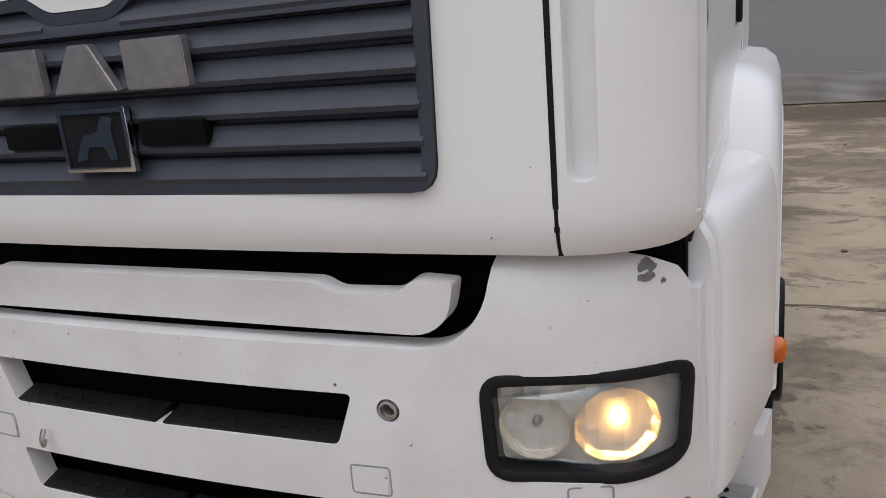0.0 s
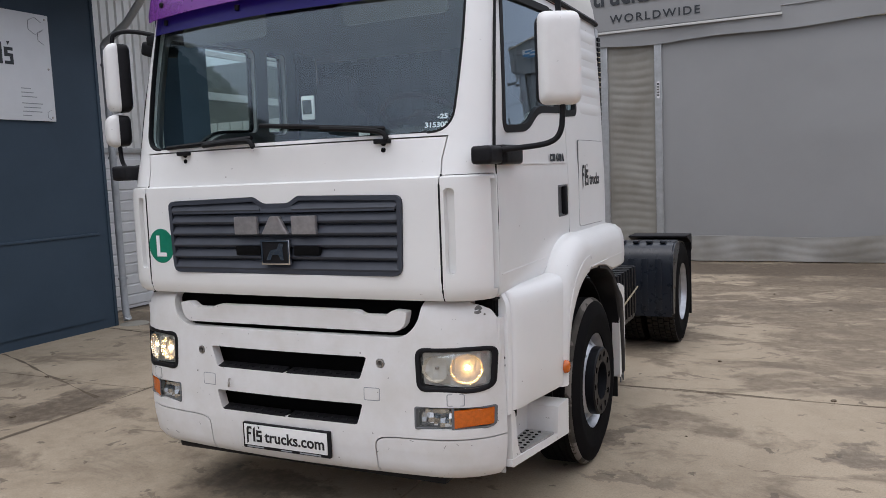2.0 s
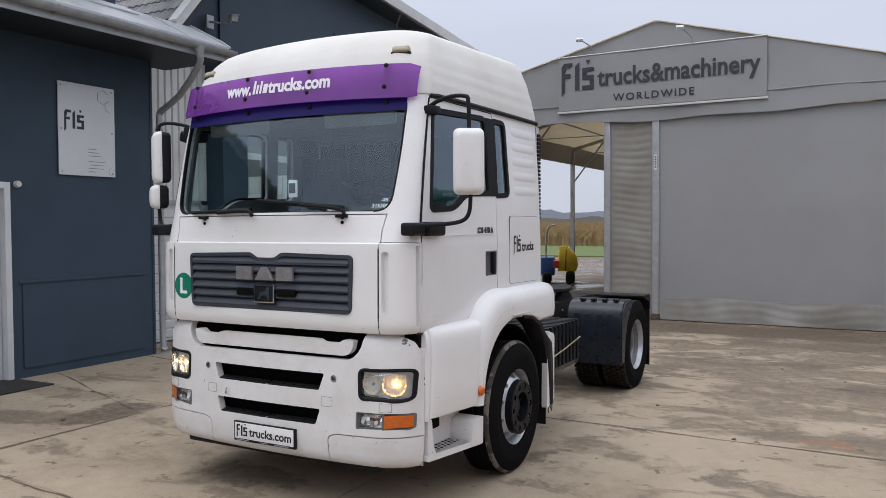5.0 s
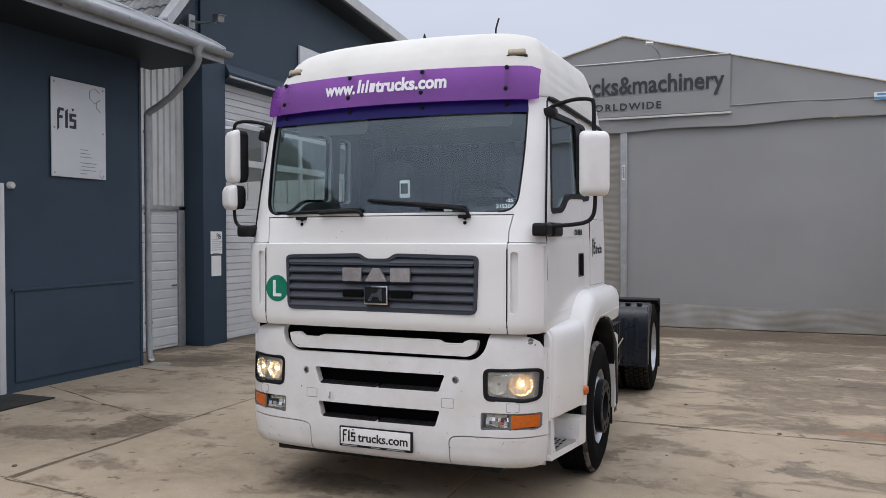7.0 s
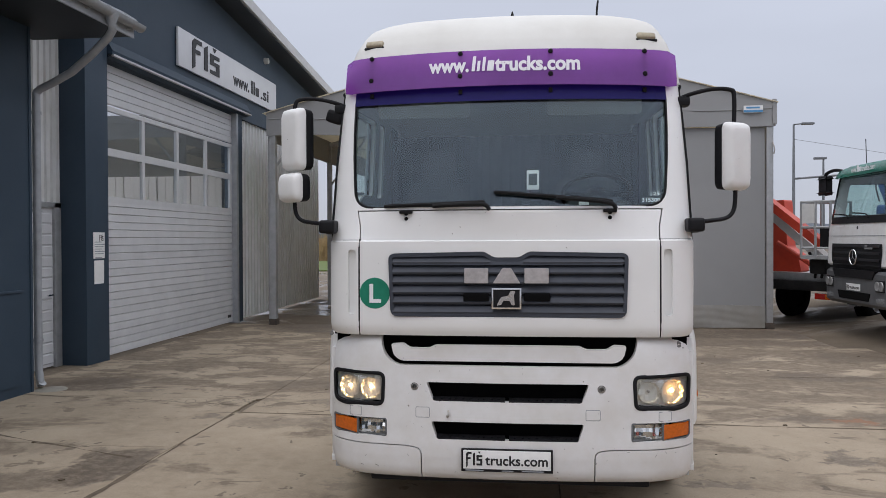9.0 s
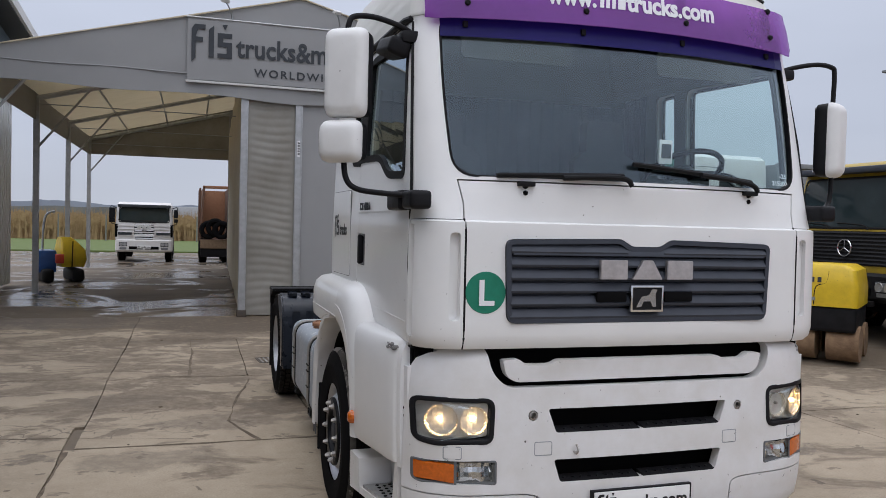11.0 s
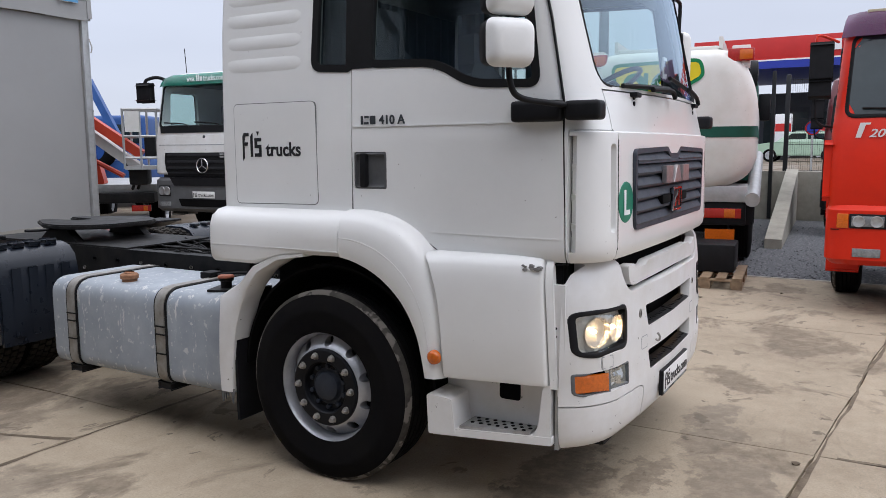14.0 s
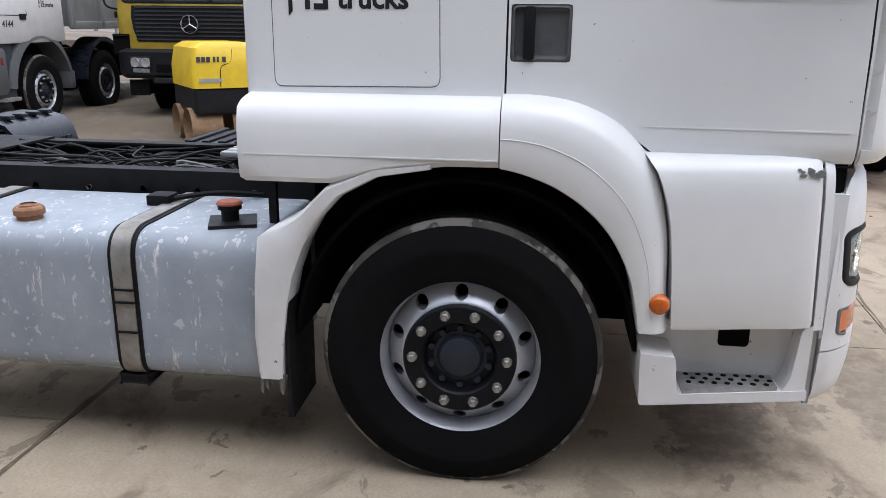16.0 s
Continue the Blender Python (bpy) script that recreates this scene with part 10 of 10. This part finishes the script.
# blue crane truck further back
crn = thing("blue_crane_truck", "blue recovery truck with a raised crane arm", "truck", (9.2, 17.6, 0.22), -60)
part("body", box(-1.0, 1.0, 0.0, 5.0, 0.7, 1.3, 0.04), "blue", crn)
part("cab", box(-0.95, 0.95, 1.4, 2.9, 1.2, 2.55, 0.12, 3), "blue", crn)
part("window", box(-0.8, 0.8, 1.36, 1.5, 1.75, 2.3, 0.05), "far_glass", crn)
part("crane_arm", tube([(-0.2, 0.55, 3.45), (0.95, 0.25, 1.25)], 0.13, 4, 0), "blue", crn, "blue crane arm")
part("arm_chain", tube([(-0.2, 0.52, 3.40), (-0.18, 0.45, 3.0), (-0.05, 0.42, 2.6)], 0.02, 5), "gasket", crn)
part("spare_wheel", TYRE.copy(), "tyre", crn).matrix_basis = pose(0.2, -0.05, 1.6, 0, 0, 80)
for s in (-1, 1):
    small_wheel(crn, s, 0.85, 1.2); small_wheel(crn, s, 0.85, 4.0, True)
# small orange machine under the tent
mm = thing("mini_dumper", "orange and blue mini machine standing under the tent", "machine", (-5.45, 20.3, 0), 20)
part("body", loft([[(x * k, y * k + 0.1, z) for x, y in rounded([(-0.05, -0.5), (0.60, -0.5), (0.60, 0.5), (-0.05, 0.5)], 0.10, 4)] for z, k in ((0.40, 0.9), (0.60, 1.0), (0.86, 0.95), (1.04, 0.70), (1.20, 0.42))]), "yellow", mm, "rounded yellow body")
part("hood_line", tube([(0.2, -0.42, 0.4), (0.22, -0.42, 1.1)], 0.015, 5, 0), "gasket", mm)
part("blue_box", box(-0.6, -0.15, -0.3, 0.4, 0.25, 0.85, 0.05), "blue", mm)
part("red_valve", box(-0.2, 0.0, -0.45, -0.25, 0.5, 0.75, 0.03), "lift_red", mm)
part("roll_bar", tube([(-0.45, 0.0, 0.6), (-0.4, 0.0, 1.7), (-0.15, 0.0, 1.9)], 0.03, 6), "gutter", mm)
for x in (-0.4, 0.35): part("track", box(x - 0.15, x + 0.15, -0.6, 0.7, 0.0, 0.36, 0.12, 3), "gasket", mm)

# ---- street beyond the yard ----
bank = flat("street_bank", [(16.3, -40), (140, -40), (140, 60), (30, 60), (16.3, 4.0)], 1.02, "asphalt", "raised street level behind the retaining wall", "road", t=1.05)
solid("retaining_wall", box(16.0, 16.3, -30, 3.9, -0.05, 1.16, 0.01), "concrete_wall", "stained concrete retaining wall", "wall", kind="structure")
solid("wing_wall", loft([[(10.1, 0.60, -0.05), (10.1, 0.88, -0.05), (10.1, 0.88, 0.16), (10.1, 0.60, 0.16)], [(15.98, 0.98, -0.05), (15.98, 1.24, -0.05), (15.98, 1.24, 1.22), (15.98, 0.98, 1.22)]]), "concrete_wall", "sloping pale concrete wing wall", "wall", kind="structure")
jb = solid("junction_box", box(15.85, 15.99, 0.0, 0.34, 0.75, 1.10, 0.01), "steel_post", "grey electrical box on the retaining wall", "box")
part("box_pipe", tube([(15.93, 0.2, 0.75), (15.95, 0.2, 0.0)], 0.03, 6, 0), "steel_post", jb)
fence = thing("mesh_fence", "dark green wire mesh fence on posts above the wall", "fence", (16.6, 0, 1.02))
for k in range(9):
    y = 1.35 - 2.0 * k
    part("post", box(-0.05, 0.05, y - 0.05, y + 0.05, -1.0 if k == 0 else 0, 2.45, 0.006), "ink", fence)
part("gate_post", box(-0.7, -0.62, 1.55, 1.63, -1.0, 2.5), "ink", fence)
for j in range(8): part("rail", tube([(0, 1.35, 0.15 + 0.31 * j), (0, -14.6, 0.15 + 0.31 * j)], 0.008, 4, 0), "ink", fence)
wires = bmesh.new()
for k in range(260):
    y = 1.35 - 0.05 * k
    w_ = box(-0.002, 0.002, y - 0.002, y + 0.002, 0.1, 2.35)
    tmp = bpy.data.meshes.new("tmp"); w_.to_mesh(tmp); w_.free(); wires.from_mesh(tmp); bpy.data.meshes.remove(tmp)
tagged(part("wire", wires, "ink", fence, sharp=0), kind="stuff")
part("bottom_beam", box(-0.06, 0.06, -14, 1.4, 0.02, 0.10), "ink", fence)
# pale green hatchback on the street
car = thing("hatchback_car", "pale green hatchback parked on the street", "car", (37.0, 3.05, 1.02), 180)
part("body", prism(rounded([(-1.95, 0.30), (-2.0, 0.62), (-1.85, 0.84), (-1.0, 0.95), (1.75, 0.98), (1.97, 0.88), (2.0, 0.5), (1.92, 0.28)], 0.08, 3), "x", -0.85, 0.85, 0.05), "car_green", car)
part("roof", loft([[(x * 0.84, y, 0.94) for x, y in ((-1, -1.0), (1, -1.0), (1, 1.75), (-1, 1.75))], [(x * 0.68, y, 1.40) for x, y in ((-1, -0.35), (1, -0.35), (1, 1.25), (-1, 1.25))], [(x * 0.62, y, 1.45) for x, y in ((-1, -0.1), (1, -0.1), (1, 0.9), (-1, 0.9))]]), "car_green", car)
for s in (-1, 1):
    part("side_window", prism([(-0.75, 0.99), (0.30, 1.0), (0.30, 1.33), (-0.30, 1.33)], "x", s * 0.70, s * 0.80), "far_glass", car)
    part("rear_side_window", prism([(0.38, 1.0), (1.30, 1.02), (1.05, 1.31), (0.38, 1.33)], "x", s * 0.70, s * 0.80), "far_glass", car)
    part("tail_lamp", box(s * 0.6, s * 0.86, 1.80, 1.99, 0.72, 0.92, 0.03), "red_lens", car)
    for y in (-1.25, 1.28):
        w_ = part("wheel", lathe([(0.20, 0.0), (0.30, 0.0), (0.31, -0.02), (0.31, -0.18), (0.2, -0.18)], (s * 0.86 + (0.0 if s > 0 else 0.18), y, 0.31), "x", 24), "tyre", car)
        part("wheel_trim", lathe([(0, 0.0), (0.2, -0.005)], (s * 0.865, y, 0.31), "x", 20), "rim", w_)
# filling station canopy
gs = thing("filling_station", "filling station with a red and blue canopy fascia", "building", (48, 0, 1.02), 0, kind="structure")
part("canopy", box(0, 14, -26, 10.6, 5.9, 7.3, 0.02), "fascia_red", gs, "red canopy fascia")
part("blue_line", box(-0.05, 14.05, -26.05, 10.65, 5.45, 5.95), "fascia_blue", gs)
part("white_line", box(-0.06, 14.06, -26.06, 10.66, 5.90, 5.99), "white_print", gs)
part("canopy_word_bars", turned(merge(*[box(0.55 * k, 0.55 * k + 0.42, 0, 0.62, 0, 0.06) for k in range(5)]), pose(-0.03, 2.6, 6.35, 90, 0, -90)), "white_print", gs, "white plain sign bars", sharp=0)
for y in (8.2, 0.0, -9, -18): part("column", box(4, 4.9, y - 0.4, y + 0.4, 0, 5.5), "steel_post", gs)
part("shop", box(11, 20, -26, 9, 0, 4.6), "grille", gs)
for k in range(9): part("shop_window", box(10.96, 11.02, -24 + 3.6 * k, -21 + 3.6 * k, 0.6, 3.2), "far_glass", gs)
for y in (5.5, 3.0, -3, -6):
    pu = part("pump", box(2.6, 3.3, y - 0.45, y + 0.45, 0.0, 1.9, 0.05), "white_print", gs, "white fuel pump")
    part("pump_head", box(2.55, 3.35, y - 0.5, y + 0.5, 1.5, 1.95, 0.04), "fascia_red", pu)
ns = thing("street_sign", "round blue and red no-parking sign on a post", "sign", (21, 1.15, 1.02))
part("post", tube([(0, 0, 0), (0, 0, 2.6)], 0.03, 8, 0), "steel_post", ns)
part("disc", lathe([(0, -0.02), (0.2, -0.02), (0.21, 0)], (-0.03, 0, 1.25), "x", 24), "fascia_blue", ns)
part("disc_rim", lathe([(0.165, -0.026), (0.205, -0.026)], (-0.03, 0, 1.25), "x", 24), "red_lens", ns)
pylon = thing("price_pylon", "low white and red roadside pylon sign", "sign", (40, 4.2, 1.02))
part("panel", box(0, 0.3, -0.4, 0.4, 0.9, 2.4, 0.05), "white_print", pylon); part("red_panel", box(-0.01, 0.31, -0.38, 0.38, 1.5, 1.9), "fascia_red", pylon); part("foot", box(0.05, 0.25, -0.2, 0.2, 0, 1.0), "ink", pylon)


def lamp_post(x, y, h, arm, rz, z0=0.0):
    lp = thing("street_lamp", "tall grey street lamp", "lamp post", (x, y, z0), rz, group="street lamps")
    part("mast", loft([[(r * math.cos(a), r * math.sin(a), z) for a in np.linspace(0, 2 * math.pi, 10, endpoint=False)] for r, z in ((0.10, 0), (0.085, h * 0.5), (0.05, h))]), "pole", lp)
    part("arm", tube([(0, 0, h), (arm, 0, h + 0.05)], 0.035, 6, 0), "pole", lp)
    part("lantern", box(arm - 0.1, arm + 0.55, -0.14, 0.14, h - 0.02, h + 0.1, 0.03), "pole", lp)
    return lp


lamp_post(14.3, 40, 8.0, 0.5, 0); lamp_post(16.2, 41, 6.2, -0.4, 0); lamp_post(30, 26, 8.5, 0.6, 190, 1.0); lamp_post(36, 14, 9.5, 0.6, 180, 1.0); lamp_post(9.2, 38, 9.2, -0.3, 0); lamp_post(36, 19.6, 6.8, 1.1, 90, 1.0); lamp_post(36, 24.5, 6.8, 0.7, 90, 1.0)
solid("traffic_arm", merge(tube([(14.3, 40, 5.05), (22, 40, 5.6)], 0.06, 6, 0), tube([(14.3, 40, 7.2), (24, 40, 5.5)], 0.012, 4, 0)), "pole", "steel arm reaching out from a street lamp", "lamp arm")
mast = solid("tall_mast", loft([[(25.2 + r * math.cos(a), 8.9 + r * math.sin(a), z) for a in np.linspace(0, 2 * math.pi, 10, endpoint=False)] for r, z in ((0.22, 1.0), (0.17, 8), (0.17, 8.01), (0.14, 20))]), "pole", "tall stepped steel light mast", "mast")
flag = thing("advertising_flag", "black and red banner flag on a pole", "flag", (24.5, 14.73, 1.02))
part("pole", tube([(0, 0, 0), (0, 0, 5.25)], 0.035, 6, 0), "pole", flag)
def banner(x, u0, u1, top, low):
    """A hanging strip of cloth between two distances from the pole."""
    bm = loft([[(x + 0.06 * math.sin(u * 9 + 1.5 * k / 8), -0.10 - u, top(u) + (low(u) - top(u)) * k / 8) for k in range(9)] for u in np.linspace(u0, u1, 9)], False, False)
    bmesh.ops.solidify(bm, geom=bm.faces[:], thickness=0.006)
    return bm
cl_ = part("cloth", banner(0.03, 0.0, 0.62, lambda u: 5.18 + 0.06 * u, lambda u: 3.25 + 1.0 * u * u), "ink", flag, sharp=0)
for u0, u1, a, b in ((0.03, 0.55, 4.25, 4.05), (0.03, 0.18, 4.06, 3.55), (0.03, 0.46, 3.66, 3.50)):
    part("cloth_mark", banner(0.015, u0, u1, lambda u: a, lambda u: b), "fascia_red", cl_, sharp=0)
rl_ = thing("platform_railing", "distant steel railing platform behind the tippers", "railing", (22, 13.2, 0.7))
for k in range(7): part("post", box(-0.04, 0.04, -3 + 0.9 * k - 0.03, -3 + 0.9 * k + 0.03, 0, 3.9), "pole", rl_)
for z in (2.9, 3.4, 3.9): part("rail", box(-0.03, 0.03, -3, 2.4, z - 0.03, z + 0.03), "pole", rl_)

# ---- fields and distance behind the tent ----
flat("verge", [(-60, 40), (40, 40), (40, 60), (-60, 60)], 0.05, "grass", "strip of green grass behind the yard", "grass", t=0.07)
corn = bmesh.new()
for k in range(5200):
    x, y = -40 + 50 * random.random(), 60 + 7 * random.random()
    h = 1.7 + 0.9 * random.random()
    lean = (random.random() - 0.5) * 0.5
    wdt = 0.03 + 0.03 * random.random()
    a = [corn.verts.new((x - wdt, y, 0)), corn.verts.new((x + wdt, y, 0)), corn.verts.new((x + lean, y, h))]
    corn.faces.new(a)
    z = h * (0.4 + 0.4 * random.random())
    l_ = 0.35 * (1 if random.random() > 0.5 else -1)
    b = [corn.verts.new((x + lean * 0.5, y, z)), corn.verts.new((x + lean * 0.5 + l_, y, z + 0.18)), corn.verts.new((x + lean * 0.5 + l_ * 0.9, y, z - 0.25))]
    corn.faces.new(b)
solid("corn_field", corn, "corn", "dry brown maize standing in a field", "crop", kind="stuff", sharp=0)
for k in range(8):
    solid("field_post", tube([(-14 + 3.1 * k, 57.5, 0), (-14 + 3.1 * k, 57.5, 1.9)], 0.05, 6, 0), "hill_near", "thin wooden post at the field's edge", "post", group="field fence posts")


def ridge(name, x0, x1, y, h0, amp, mat, label, seed):
    pts = [(x0, -1)] + [(x, h0 + amp * noise.noise(Vector((x * 0.02, seed, 0))) + amp * 0.25 * noise.noise(Vector((x * 0.15, seed, 3)))) for x in np.linspace(x0, x1, 140)] + [(x1, -1)]
    return solid(name, prism(pts, "y", y, y + 3), mat, label, "hills", kind="structure")


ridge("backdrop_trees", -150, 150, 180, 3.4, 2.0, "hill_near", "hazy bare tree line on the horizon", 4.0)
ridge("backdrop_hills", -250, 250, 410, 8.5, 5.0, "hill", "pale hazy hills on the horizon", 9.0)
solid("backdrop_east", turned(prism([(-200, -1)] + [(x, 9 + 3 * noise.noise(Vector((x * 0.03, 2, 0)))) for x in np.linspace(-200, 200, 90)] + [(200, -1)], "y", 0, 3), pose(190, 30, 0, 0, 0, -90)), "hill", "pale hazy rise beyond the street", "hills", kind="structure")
